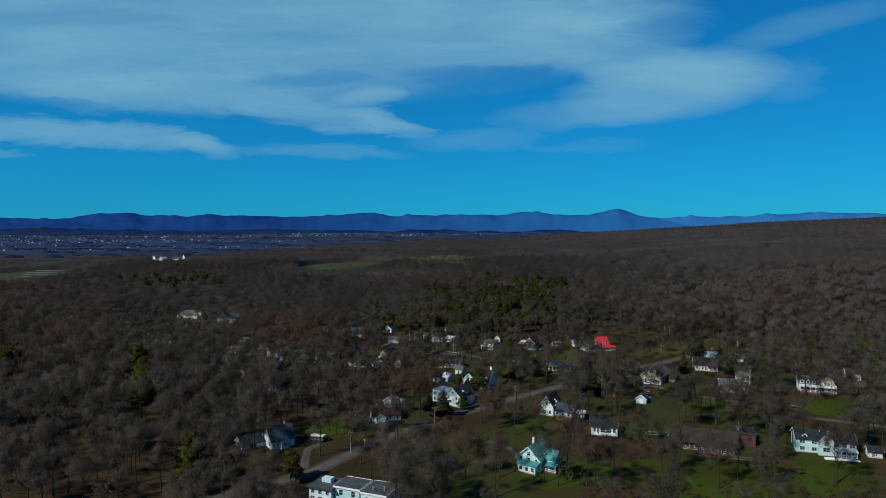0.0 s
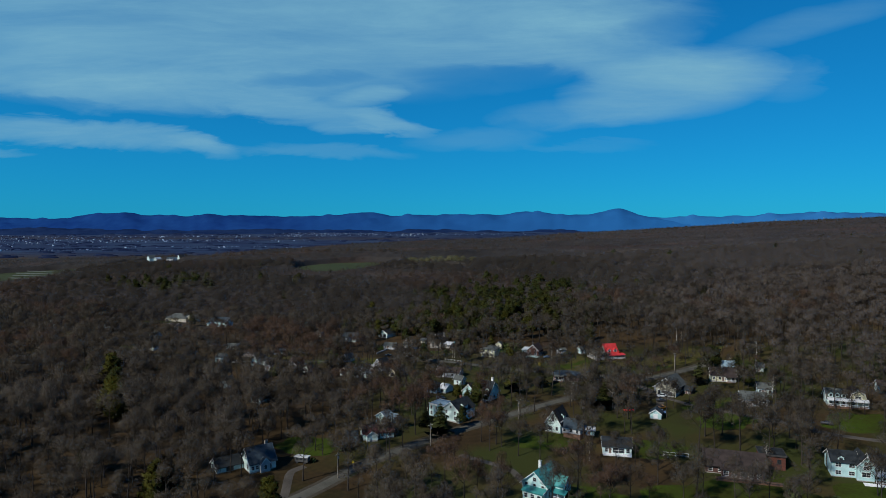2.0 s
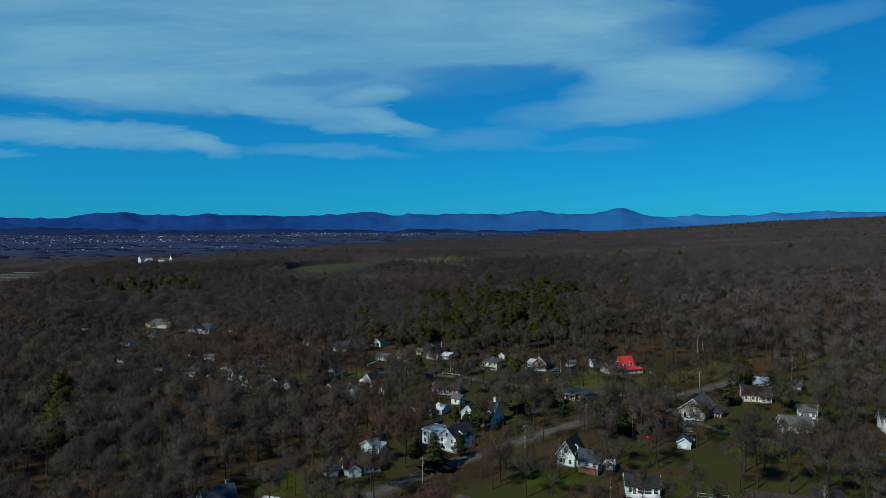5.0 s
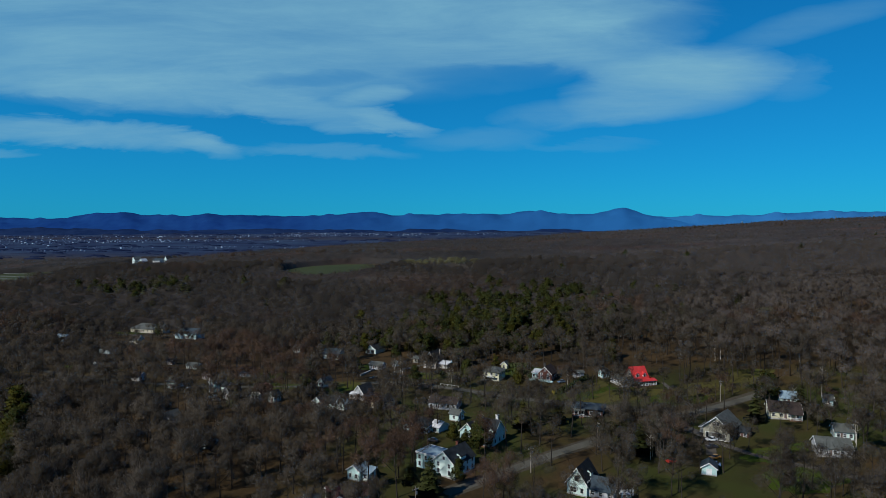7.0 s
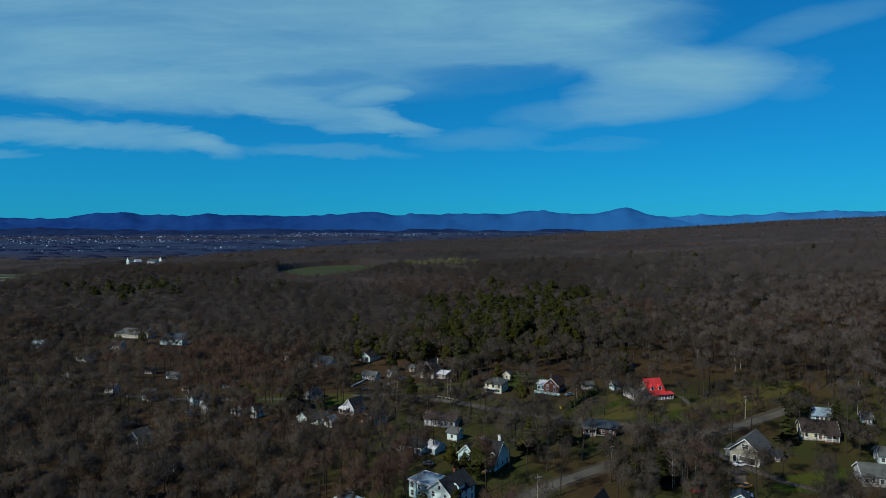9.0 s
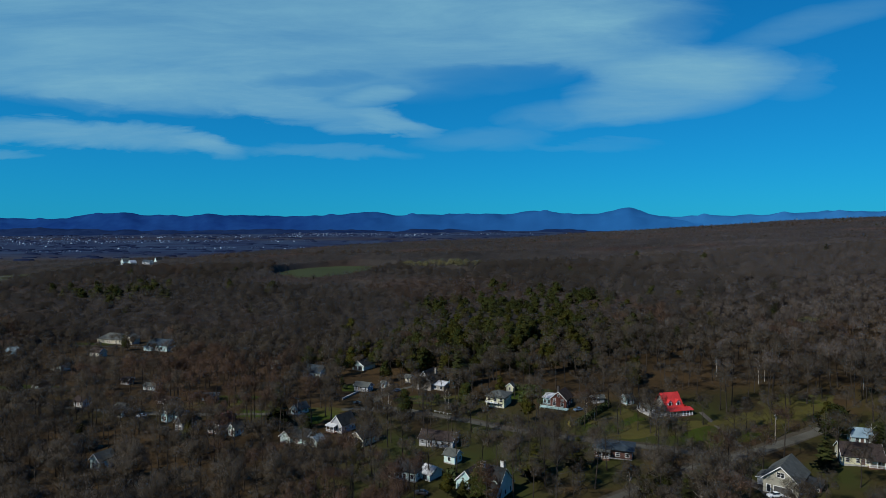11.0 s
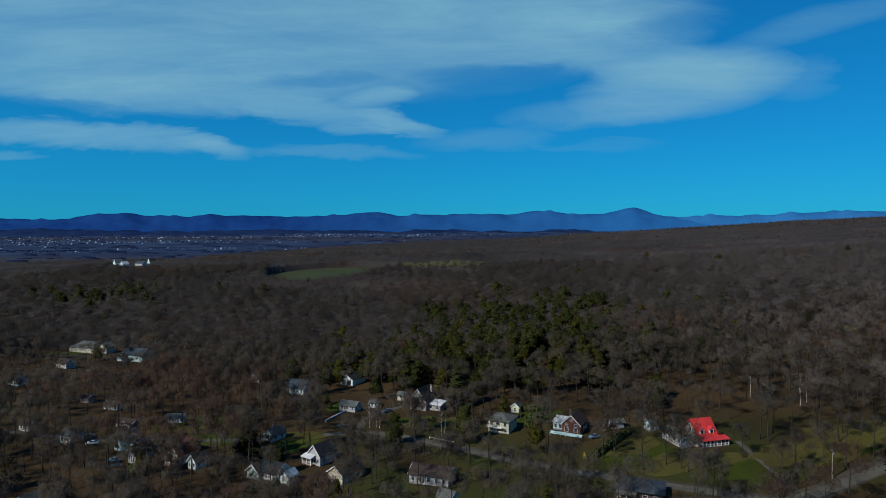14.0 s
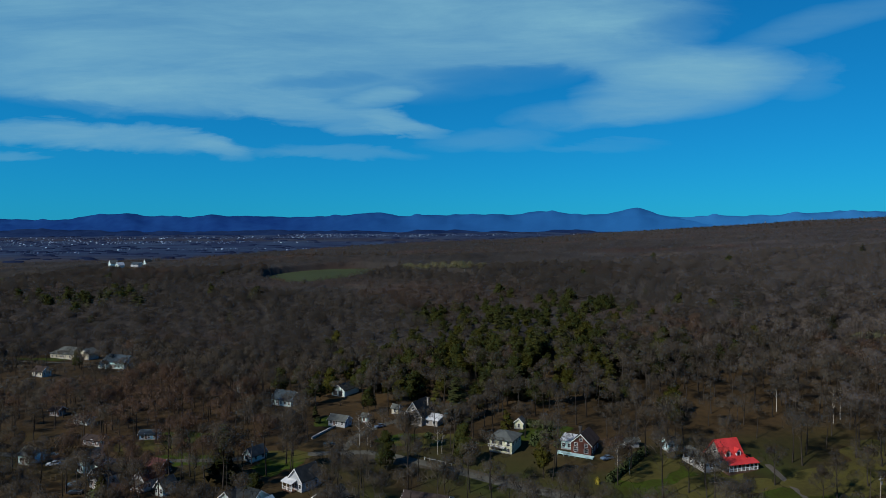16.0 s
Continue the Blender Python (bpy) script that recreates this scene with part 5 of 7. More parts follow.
def slivers(A, D, width, rng):
    """Thin tapering twigs: from the points A along D, one triangle each."""
    s = np.cross(D, rng.normal(size=D.shape))
    s /= np.linalg.norm(s, axis=1)[:, None] + 1e-9
    w = width * rng.uniform(0.6, 1.4, (len(A), 1)) / 2
    v = np.stack([A - s * w, A + s * w, A + D], 1).reshape(-1, 3)
    return v, np.arange(len(v)).reshape(-1, 3)


def rounded(vf, centre, up=0.6):
    """Turns every twig's face outwards and shades the crown as one soft round mass: vertices, faces, normals."""
    v, f = vf
    f = f.copy()
    a, b, c = v[f[:, 0]], v[f[:, 1]], v[f[:, 2]]
    flip = (np.cross(b - a, c - a) * ((a + b + c) / 3 - centre)).sum(1) < 0
    f[flip] = f[flip][:, ::-1]
    n = v - centre
    n /= np.linalg.norm(n, axis=1)[:, None] + 1e-6
    n = n + (0, 0, up)
    return v, f, n / (np.linalg.norm(n, axis=1)[:, None] + 1e-6)


def merge(parts):
    v, f, n = [], [], 0
    for a, b, *_ in parts:
        v.append(a)
        f.append(np.asarray(b) + n)
        n += len(a)
    more = (np.concatenate([p[2] for p in parts]),) if len(parts[0]) > 2 else ()
    return (np.concatenate(v), np.concatenate(f), *more)


def lumps(C, R, seed, segs=6, rings=3, centre=None):
    """Uneven rounded sprays of the finest twigs, about the points C with radii R: vertices, faces, normals."""
    rng = np.random.RandomState(seed)
    V, F, Nn, n = [], [], [], 0
    for c, r in zip(np.asarray(C, float), R):
        th = 6.2832 * (np.arange(segs) + rng.uniform()) / segs
        d = [(0, 0, -1.0)]
        for i in range(1, rings + 1):
            ph = math.pi * i / (rings + 1) - math.pi / 2
            d += [(math.cos(ph) * math.cos(a + 0.4 * i), math.cos(ph) * math.sin(a + 0.4 * i), math.sin(ph)) for a in th]
        d.append((0, 0, 1.0))
        d = np.array(d)
        v = c + d * r * rng.uniform(0.72, 1.28, (len(d), 1)) * (1, 1, 0.82)
        f = []
        for j in range(segs):
            k = (j + 1) % segs
            f.append((0, 1 + k, 1 + j))
            for i in range(rings - 1):
                a, b = 1 + i * segs, 1 + (i + 1) * segs
                f += [(a + j, a + k, b + k), (a + j, b + k, b + j)]
            f.append((1 + (rings - 1) * segs + j, 1 + (rings - 1) * segs + k, len(d) - 1))
        o = c - centre
        nn = 0.55 * d + 0.6 * o / (np.linalg.norm(o) + 1e-6) + (0, 0, 0.35)
        V.append(v), F.append(np.array(f) + n), Nn.append(nn / (np.linalg.norm(nn, axis=1)[:, None] + 1e-6))
        n += len(d)
    return np.concatenate(V), np.concatenate(F), np.concatenate(Nn)


def bare_tree(seed, t=14.0, spread=0.30, limbs=9, subs=4, twigs=320, width=0.07, length=1.6, k=5, fork=0.38, light=False, light_crown=False, girth=1.0, loose=0.22, puffs=12, segs=6, rings=3):
    """A leafless tree: returns its trunk with limbs, and its crown of branches and twigs."""
    rng = np.random.RandomState(seed)
    lean = rng.normal(0, 0.035, 2)
    top = t * 0.84
    steps = 4 if light else 6
    zs = np.linspace(-0.6, top, steps)
    wob = np.cumsum(rng.normal(0, 0.10, (steps, 2)), axis=0)
    wob[0] = 0
    trunk = np.stack([lean[0] * zs + wob[:, 0], lean[1] * zs + wob[:, 1], zs], -1)
    wood = [tube(trunk, (0.0135 * t + 0.02) * girth, 0.03, k)]
    crown, tips, ends = [], [], []
    az = rng.uniform(0, 6.28)
    for i in range(limbs):
        q = fork + (0.92 - fork) * (i + rng.uniform(0, 0.6)) / limbs
        p0 = np.array([np.interp(q * top, zs, trunk[:, j]) for j in range(3)])
        az += 2.4 + rng.uniform(-0.4, 0.4)
        up = rng.uniform(0.4, 0.95) + 0.45 * q
        ln = t * spread * rng.uniform(0.75, 1.25) * (1.25 - 0.75 * abs(q - 0.5) - 0.45 * max(q - 0.6, 0))
        d = np.array([math.cos(az), math.sin(az), up])
        d /= np.linalg.norm(d)
        P = [p0]
        for s in range(3):
            d = d + rng.normal(0, 0.13, 3) + (0, 0, 0.08)
            d /= np.linalg.norm(d)
            P.append(P[-1] + d * ln / 3)
        if light:
            wood.append(slivers(np.array([P[0]]), np.array([P[3] - P[0]]), 0.007 * t, rng))
        else:
            wood.append(tube(P, 0.0075 * t * (1.15 - 0.6 * q), 0.025, 3))
        for s in range(subs):
            a = rng.uniform(0.3, 1.0)
            o = np.array([np.interp(a * 3, range(4), np.array(P)[:, j]) for j in range(3)])
            e = d + rng.normal(0, 0.55, 3)
            e /= np.linalg.norm(e)
            l2 = ln * rng.uniform(0.3, 0.55)
            B = [o, o + e * l2 * 0.5 + rng.normal(0, 0.1, 3), o + e * l2 + (0, 0, 0.15 * l2)]
            crown.append(slivers(np.array([B[0]]), np.array([B[2] - B[0]]), 0.07, rng) if light or light_crown else tube(B, 0.045, 0.015, 3))
            tips += [(B[0] * (1 - x) + B[2] * x, e) for x in (0.35, 0.6, 0.8, 1.0)]
        ends += [np.array(P[3]), np.array(P[2]) * 0.7 + np.array(P[3]) * 0.3 + rng.normal(0, 0.6, 3)]
        tips += [(np.array(P[2]), d), (np.array(P[3]), d), (np.array(P[3]), d)]
    tips += [(trunk[-1], np.array([0, 0, 1.0]))] * 4
    pick = rng.randint(0, len(tips), twigs)
    A = np.array([tips[i][0] for i in pick]) + rng.normal(0, loose, (twigs, 3))
    D = np.array([tips[i][1] for i in pick]) * 0.8 + rng.normal(0, 0.5, (twigs, 3)) + (0, 0, 0.32)
    D *= (length * rng.uniform(0.5, 1.3, (twigs, 1))) / np.linalg.norm(D, axis=1)[:, None]
    crown.append(slivers(A, D, width, rng))
    mid = np.array([trunk[-1, 0], trunk[-1, 1], t * 0.52])
    ends = [trunk[-1] + (0, 0, 0.3)] + [ends[i] for i in rng.permutation(len(ends))[:puffs - 1]]
    spray = lumps(ends, t * rng.uniform(0.075, 0.125, len(ends)), seed + 500, segs, rings, mid)
    return merge(wood), rounded(merge(crown), mid), spray


def far_tree(seed, t=13.0, twigs=34, width=0.5, length=2.6, spread=0.3, puffs=3, segs=6, rings=3):
    """A leafless tree for the distance: stem, twigs and soft sprays."""
    rng = np.random.RandomState(seed)
    stem = tube([(0, 0, -0.5), (rng.normal(0, 0.2), rng.normal(0, 0.2), t * 0.75)], 0.014 * t, 0.05, 3)
    r = rng.uniform(0, 1, (twigs, 1)) ** 0.45
    d = rng.normal(size=(twigs, 3))
    d /= np.linalg.norm(d, axis=1)[:, None]
    c = np.array([0, 0, t * 0.64])
    A = c + d * r * 0.7 * np.array([spread * t, spread * t, 0.30 * t])
    D = d * 0.6 + rng.normal(0, 0.35, (twigs, 3)) + (0, 0, 0.75)
    D *= length * rng.uniform(0.6, 1.3, (twigs, 1)) / np.linalg.norm(D, axis=1)[:, None]
    mid = np.array([0, 0, t * 0.52])
    az = rng.uniform(0, 6.28) + np.arange(puffs) * 6.2832 / max(puffs, 1)
    C = np.stack([np.cos(az) * spread * t * 0.45, np.sin(az) * spread * t * 0.45, t * rng.uniform(0.62, 0.82, puffs)], -1)
    if puffs == 1:
        C = np.array([[0, 0, t * 0.7]])
    spray = lumps(C, t * spread * rng.uniform(0.62, 0.85, puffs), seed + 500, segs, rings, mid)
    return stem, rounded(slivers(A, D, width, rng), mid), spray


def scatter(template, P, turn, size):
    """Copies of one mesh at the places P, turned and sized, as one pair of arrays."""
    v, f, *nn = template
    c, s = np.cos(turn)[:, None], np.sin(turn)[:, None]
    k = size[:, None]
    X = (v[None, :, 0] * c - v[None, :, 1] * s) * k + P[:, 0:1]
    Y = (v[None, :, 0] * s + v[None, :, 1] * c) * k + P[:, 1:2]
    Z = v[None, :, 2] * k + P[:, 2:3]
    V = np.stack([X, Y, Z], -1).reshape(-1, 3)
    F = (f[None] + (np.arange(len(P)) * len(v))[:, None, None]).reshape(-1, f.shape[1])
    if not nn:
        return V, F
    n = nn[0]
    Nn = np.stack([n[None, :, 0] * c - n[None, :, 1] * s, n[None, :, 0] * s + n[None, :, 1] * c, np.repeat(n[None, :, 2], len(P), 0)], -1)
    return V, F, Nn.reshape(-1, 3)


def conifer(seed, t=13.0, r=3.0, levels=13, per=8, bare=0.12):
    """A spruce or pine: trunk, and whorls of drooping sprays."""
    rng = np.random.RandomState(seed)
    trunk = tube([(0, 0, -0.5), (0, 0, t * 0.5), (0, 0, t)], 0.014 * t, 0.03, 5)
    v, f = [], []
    for i in range(levels):
        q = (i + 0.5) / levels
        z = t * (bare + (0.98 - bare) * q)
        rad = r * (1 - q) ** 0.62 * rng.uniform(0.55, 1.25) + 0.3
        for j in range(per):
            az = 6.2832 * (j + rng.uniform(-0.4, 0.4)) / per + i * 1.3
            L = rad * rng.uniform(0.65, 1.2)
            d = np.array([math.cos(az), math.sin(az), 0])
            s = np.array([-d[1], d[0], 0])
            o = np.array([0, 0, z + rng.uniform(-0.2, 0.2)])
            drop = rng.uniform(0.05, 0.35)
            for sg in (-1, 1):          # two rows of needled side sprays on each branch
                for m in range(3):
                    a = o + d * L * (0.15 + 0.28 * m) - (0, 0, drop * L * (0.15 + 0.28 * m))
                    b = a + d * L * 0.34 + s * sg * L * rng.uniform(0.34, 0.62) - (0, 0, L * rng.uniform(0.0, 0.3))
                    c = a + d * L * 0.42 - (0, 0, drop * L * 0.5) + (0, 0, rng.uniform(0, 0.25))
                    n = len(v)
                    v += [a, b, c]
                    f.append((n, n + 1, n + 2))
    C = [(0, 0, t * (bare + 0.1 + 0.75 * q)) for q in (0.05, 0.3, 0.55, 0.8)]
    R = [r * 0.72 * k for k in (1.0, 0.8, 0.56, 0.34)]
    mid = np.array([0, 0, t * 0.35])
    return trunk, rounded((np.array(v), np.array(f)), mid, 0.2), lumps(C, R, seed + 900, 6, 2, mid)


def pine(seed, t=12.0, r=3.4, clumps=9, per=46):
    """A ragged pine: a bare lower trunk and uneven clumps of needles."""
    rng = np.random.RandomState(seed)
    trunk = tube([(0, 0, -0.5), (0.2, 0.1, t * 0.5), (0, 0, t * 0.92)], 0.015 * t, 0.04, 5)
    v, f, n, C, R = [], [], 0, [], []
    for i in range(clumps):
        q = (i + 0.5) / clumps
        az = i * 2.4 + rng.uniform(-0.5, 0.5)
        out = r * (0.62 - 0.5 * q) * rng.uniform(0.5, 1.3)
        c = np.array([math.cos(az) * out, math.sin(az) * out, t * (0.30 + 0.62 * q)])
        s = r * (0.62 - 0.28 * q) * rng.uniform(0.75, 1.2)
        C.append(c), R.append(s * 1.0)
        d = rng.normal(size=(per, 3))
        d /= np.linalg.norm(d, axis=1)[:, None]
        A = c + d * s * rng.uniform(0.35, 0.95, (per, 1)) * (1, 1, 0.72)
        D = d * 0.6 + rng.normal(0, 0.5, (per, 3)) + (0, 0, 0.25)
        D *= s * rng.uniform(0.35, 0.7, (per, 1)) / np.linalg.norm(D, axis=1)[:, None]
        a, b = slivers(A, D, s * 0.3, rng)
        v.append(a), f.append(b + n)
        n += len(a)
    mid = np.array([0, 0, t * 0.45])
    return trunk, rounded((np.concatenate(v), np.concatenate(f)), mid, 0.3), lumps(C, R, seed + 900, 5, 2, mid)


def bush_mesh(seed, leaves=420, size=0.38):
    """A rounded shrub of small leaf sprays about an uneven core."""
    rng = np.random.RandomState(seed)
    d = rng.normal(size=(leaves, 3))
    d /= np.linalg.norm(d, axis=1)[:, None]
    lump = 1 + 0.2 * np.sin(d[:, :1] * 5 + seed) * np.sin(d[:, 1:2] * 6) + 0.12 * np.sin(d[:, 2:] * 9)
    A = d * lump * rng.uniform(0.55, 1.0, (leaves, 1)) * (1, 1, 0.95) + (0, 0, 0.7)
    A[:, 2] = np.maximum(A[:, 2], 0.0)
    D = rng.normal(size=(leaves, 3))
    D *= size * rng.uniform(0.5, 1.2, (leaves, 1)) / np.linalg.norm(D, axis=1)[:, None]
    return rounded(slivers(A, D, size * 0.8, rng), np.array([0, 0, 0.4]))


# thinner trees down the slope from the houses that stand open, and below the road
for x, y, r, far in ((-278, 577, 15, 90), (-231, 552, 12, 80), (-99, 472, 9, 60), (-77, 490, 8, 60), (-70, 266, 11, 50), (-45, 199, 14, 30), (-33, 442, 8, 40), (-174, 305, 6, 45), (-6, 324, 8, 40)):
    FRONT.extend((x * (1 - k / y), y - k, r, 0.22 if y < 540 else 0.38) for k in range(8, far, 9))
for i in range(14):
    x, y = -66 + 7.2 * i, 226 + 6.6 * i
    FRONT.extend((x * (1 - k / y), y - k, 6.0, 0.25) for k in (10, 19, 28, 37))
# places free of trees: houses, roads and lawns
ROAD_PTS = []
for ob in scene.objects:
    if ob.type == "MESH" and ob.name.split(".")[0] in ("road", "driveway"):
        co = np.array([v.co[:2] for v in ob.data.vertices])
        ROAD_PTS.append(co[2::5])
ROAD_PTS = np.concatenate(ROAD_PTS)
CL = np.array(CLEAR)
OPEN = [(225, 1112, 30, 26), (192, 536, 15, 9), (78, 226, 36, 21), (120, 226, 26, 16), (-70, 264, 14, 13), (48, 388, 18, 12), (110, 385, 24, 9), (100, 293, 15, 11), (26, 250, 26, 26), (17, 430, 12, 9), (62, 262, 16, 12),
        (-34, 425, 14, 9), (84, 372, 20, 11), (-70, 448, 9, 9), (-218, 1010, 82, 133), (-70, 950, 54, 38), (-715, 955, 118, 150), (-622, 1128, 52, 92), (150, 280, 18, 14), (-124, 425, 14, 8)]


def free(x, y):
    """Which places lie off roads, houses and lawns."""
    ok = np.ones(len(x), bool)
    for cx, cy, r in CL:
        ok &= (x - cx) ** 2 + (y - cy) ** 2 > (r * 0.64) ** 2
    for cx, cy, rx, ry in OPEN:
        lone = (np.abs(np.sin(x * 12.9898 + y * 78.233) * 43758.5453) % 1 < 0.32) & (cy < 500)     # a few trees on the lawns
        ok &= (((x - cx) / rx) ** 2 + ((y - cy) / ry) ** 2 > 1) | lone
    few = np.abs(np.sin(x * 39.346 + y * 11.135) * 24634.6345) % 1
    for cx, cy, r, keep in FRONT:
        ok &= ((x - cx) ** 2 + (y - cy) ** 2 > r ** 2) | (few < keep)
    near = y < 640
    idx = np.where(ok & near)[0]
    if len(idx):
        d = np.full(len(idx), 1e9)
        for k in range(0, len(ROAD_PTS), 200):
            q = ROAD_PTS[k:k + 200]
            d = np.minimum(d, ((x[idx, None] - q[None, :, 0]) ** 2 + (y[idx, None] - q[None, :, 1]) ** 2).min(1))
        ok[idx] &= d > 5.2 ** 2
    return ok


def jitter_grid(x0, x1, y0, y1, step, rng, amount=0.42):
    xs, ys = np.arange(x0, x1, step), np.arange(y0, y1, step)
    X, Y = np.meshgrid(xs, ys)
    X = X + (np.arange(len(ys)) % 2)[:, None] * step * 0.5
    X = (X + rng.uniform(-amount, amount, X.shape) * step).ravel()
    Y = (Y + rng.uniform(-amount, amount, Y.shape) * step).ravel()
    return X, Y


def in_view(x, y, margin=0.0):
    a = x / np.maximum(y, 1)
    return (a > -0.88) & (a < 0.76)


def patch(x, y, s, k):
    return np.sin(x / s + k) * np.sin(y / s * 1.27 + 2.1 * k) + 0.6 * np.sin(x / s * 2.3 + y / s * 1.7 + k)


def village_density(x, y):
    """How thickly the trees stand: thin about the houses, full in the woods."""
    d = np.ones(len(x))
    inside = (x > -235) & (x < 170) & (y > 215) & (y < 460)
    d[inside & ((y < 395) | (x < 105))] = 0.74
    d[(x < -20) & (y < 330)] = 0.95
    d[inside & (x < -95)] = 0.92
    core = (x > -15) & (x < 165) & (y > 215) & (y < 330)
    d[core] = 0.72
    d[(x > -12) & (y < 216)] = 0.35
    core2 = (x > -90) & (x < 100) & (y > 395) & (y < 455)
    d[core2] = 0.6
    return d


rng = np.random.RandomState(5)
KINDS = [bare_tree(10 + i, 16.5, 0.27 + 0.02 * (i % 4), 9 + i % 3, 5, 800, 0.055, 1.15, fork=0.48, light_crown=True, girth=1.1, loose=0.5, puffs=15) for i in range(6)]


def single_tree(i, x, y, size, turn, label, bark, twig, name="bare_tree", kind=None):
    (tv, tf), (cv, cf, cn), *spray = kind or KINDS[i % len(KINDS)]
    key = (name, i % len(KINDS), bark, twig)
    if key not in PROTO:
        e = new(name)
        tagged(e, label, "tree", "trees round the houses")
        big_mesh("trunk", tv, tf, M[bark], e)
        big_mesh("crown", cv, cf, M[twig], e, cn)
        if spray:
            tagged(big_mesh("twig_spray", *spray[0][:2], M[twig + "_spray"], e, spray[0][2]), kind="stuff")
        e.matrix_basis = pose(x, y, gz(x, y), 0, 0, turn) @ Matrix.Scale(size, 4)
        PROTO[key] = e
        return e
    e = copy_thing(PROTO[key], pose(x, y, gz(x, y), 0, 0, turn))
    e.scale = (size, size, size)
    e["label"] = label
    return e


PROTO = {}
# trees that stand singly on lawns and verges
for i, (x, y, s) in enumerate([
    (20.5, 221, 1.15), (25, 219, 1.1), (58, 240, 0.9), (66, 247, 0.8), (88, 225, 1.05), (79, 218, 1.1), (92, 217, 0.95), (124, 231, 0.95), (33, 245, 0.8), (45, 224, 1.0),
    (62, 225, 1.0), (70, 232, 0.9), (98, 222, 0.9), (105, 235, 0.9), (12, 262, 1.0), (6, 270, 0.9), (38, 268, 0.85), (20, 258, 0.95), (97, 300, 0.9), (99, 305, 0.8),
    (60, 372, 1.0), (55, 378, 0.9), (61, 383, 1.0), (80, 381, 0.8), (86, 366, 0.8), (92, 371, 0.85), (104, 378, 0.85), (118, 377, 0.9), (36, 384, 0.9), (42, 395, 0.9),
    (52, 396, 0.9), (-30.8, 410.2, 1.05), (-32.8, 414.6, 1.0), (-29.6, 412.9, 1.0), (-24, 431, 0.9), (-66, 262, 1.0), (-62, 258, 0.95), (-60, 268, 1.0), (-79, 431, 0.9), (-88, 428, 0.9),
    (-95, 424, 0.9), (-77, 412, 1.0), (-72, 408, 1.05), (-90, 391, 0.9), (-68, 395, 0.9), (10, 425, 0.9), (75, 402, 0.9), (70, 300, 0.8), (77, 345, 0.7), (62, 350, 0.9), (-38, 263, 0.9), (-46, 264, 0.85), (-52, 261, 0.8), (-33, 268, 0.85), (-41, 285, 0.8), (47, 254, 0.85), (53, 252, 0.8), (80, 231, 0.9), (24, 274, 0.9), (36, 273, 0.8), (83, 309, 0.8), (92, 316, 0.75), (108, 328, 0.85), (119, 330, 0.8), (70, 318, 0.9), (147, 289, 0.85), (160, 288, 0.9)]):
    single_tree(i, x, y, s * 0.9, i * 77 % 360, "tall leafless tree on a lawn", "bark", "twig")
BIRCH = [bare_tree(60 + i, 14.0, 0.15, 8, 3, 130, 0.05, 1.3, 5, 0.45, girth=0.55, puffs=6) for i in range(3)]
for i, (x, y, s) in enumerate([
    (-50.4, 418.7, 1.0), (-47.5, 419, 0.95), (-46.4, 418, 0.85), (-20.8, 410, 0.75), (-19.5, 411, 0.7), (56.3, 309.7, 1.0), (57.5, 312, 0.8), (60.8, 315, 0.75), (66, 318, 0.8), (68, 320, 0.7),
    (38, 396, 0.8), (41, 391, 0.75), (127, 313, 1.0), (129, 317, 0.9), (121, 345, 1.0), (140, 362, 1.1), (118, 425, 1.0), (122, 428, 1.0), (105, 440, 1.0), (150, 402, 1.0), (38, 258, 0.7), (98, 250, 0.8)]):
    single_tree(i, x, y, s, i * 131 % 360, "slender white-barked birch without leaves", "birch", "twig", "birch_tree", BIRCH[i % 3])

# the woods nearest the flight, tree by tree
X, Y = jitter_grid(-190, 150, 180, 330, 8.4, rng)
ok = free(X, Y) & in_view(X, Y) & (rng.uniform(size=len(X)) < village_density(X, Y) * 0.95)
X, Y = X[ok], Y[ok]
pickn = rng.permutation(len(X))[:250]
left = np.ones(len(X), bool)
left[pickn] = False
for i in pickn:
    red = patch(X[i], Y[i], 60, 1.0) > 0.8
    single_tree(int(i), X[i], Y[i], rng.uniform(0.8, 1.25), rng.uniform(0, 360), "leafless reddish-brown woodland tree" if red else "leafless grey-brown woodland tree", "bark", "twig_red" if red else "twig")
REST = (X[left], Y[left])

# the rest of the near woods
MID = [bare_tree(30 + i, 16.0, 0.28 + 0.02 * (i % 4), 8, 5, 110, 0.10, 1.25, 3, fork=0.48, light=True, girth=1.15, loose=0.6, puffs=9, segs=5) for i in range(7)]


def stature(X, Y):
    """How tall the trees grow: young growth before the long houses on the slope, and slow changes from stand to stand."""
    k = 1 + 0.08 * patch(X, Y, 45, 4.0)
    for cx, cy, rx, ry, less in ((-245, 500, 75, 62, 0.34), (-660, 800, 110, 75, 0.45), (-200, 838, 105, 55, 0.5), (-600, 1080, 70, 70, 0.4), (-200, 1225, 270, 62, -0.75)):
        k = k * (1 - less * np.exp(-((X - cx) / rx) ** 4 - ((Y - cy) / ry) ** 4))
    return k


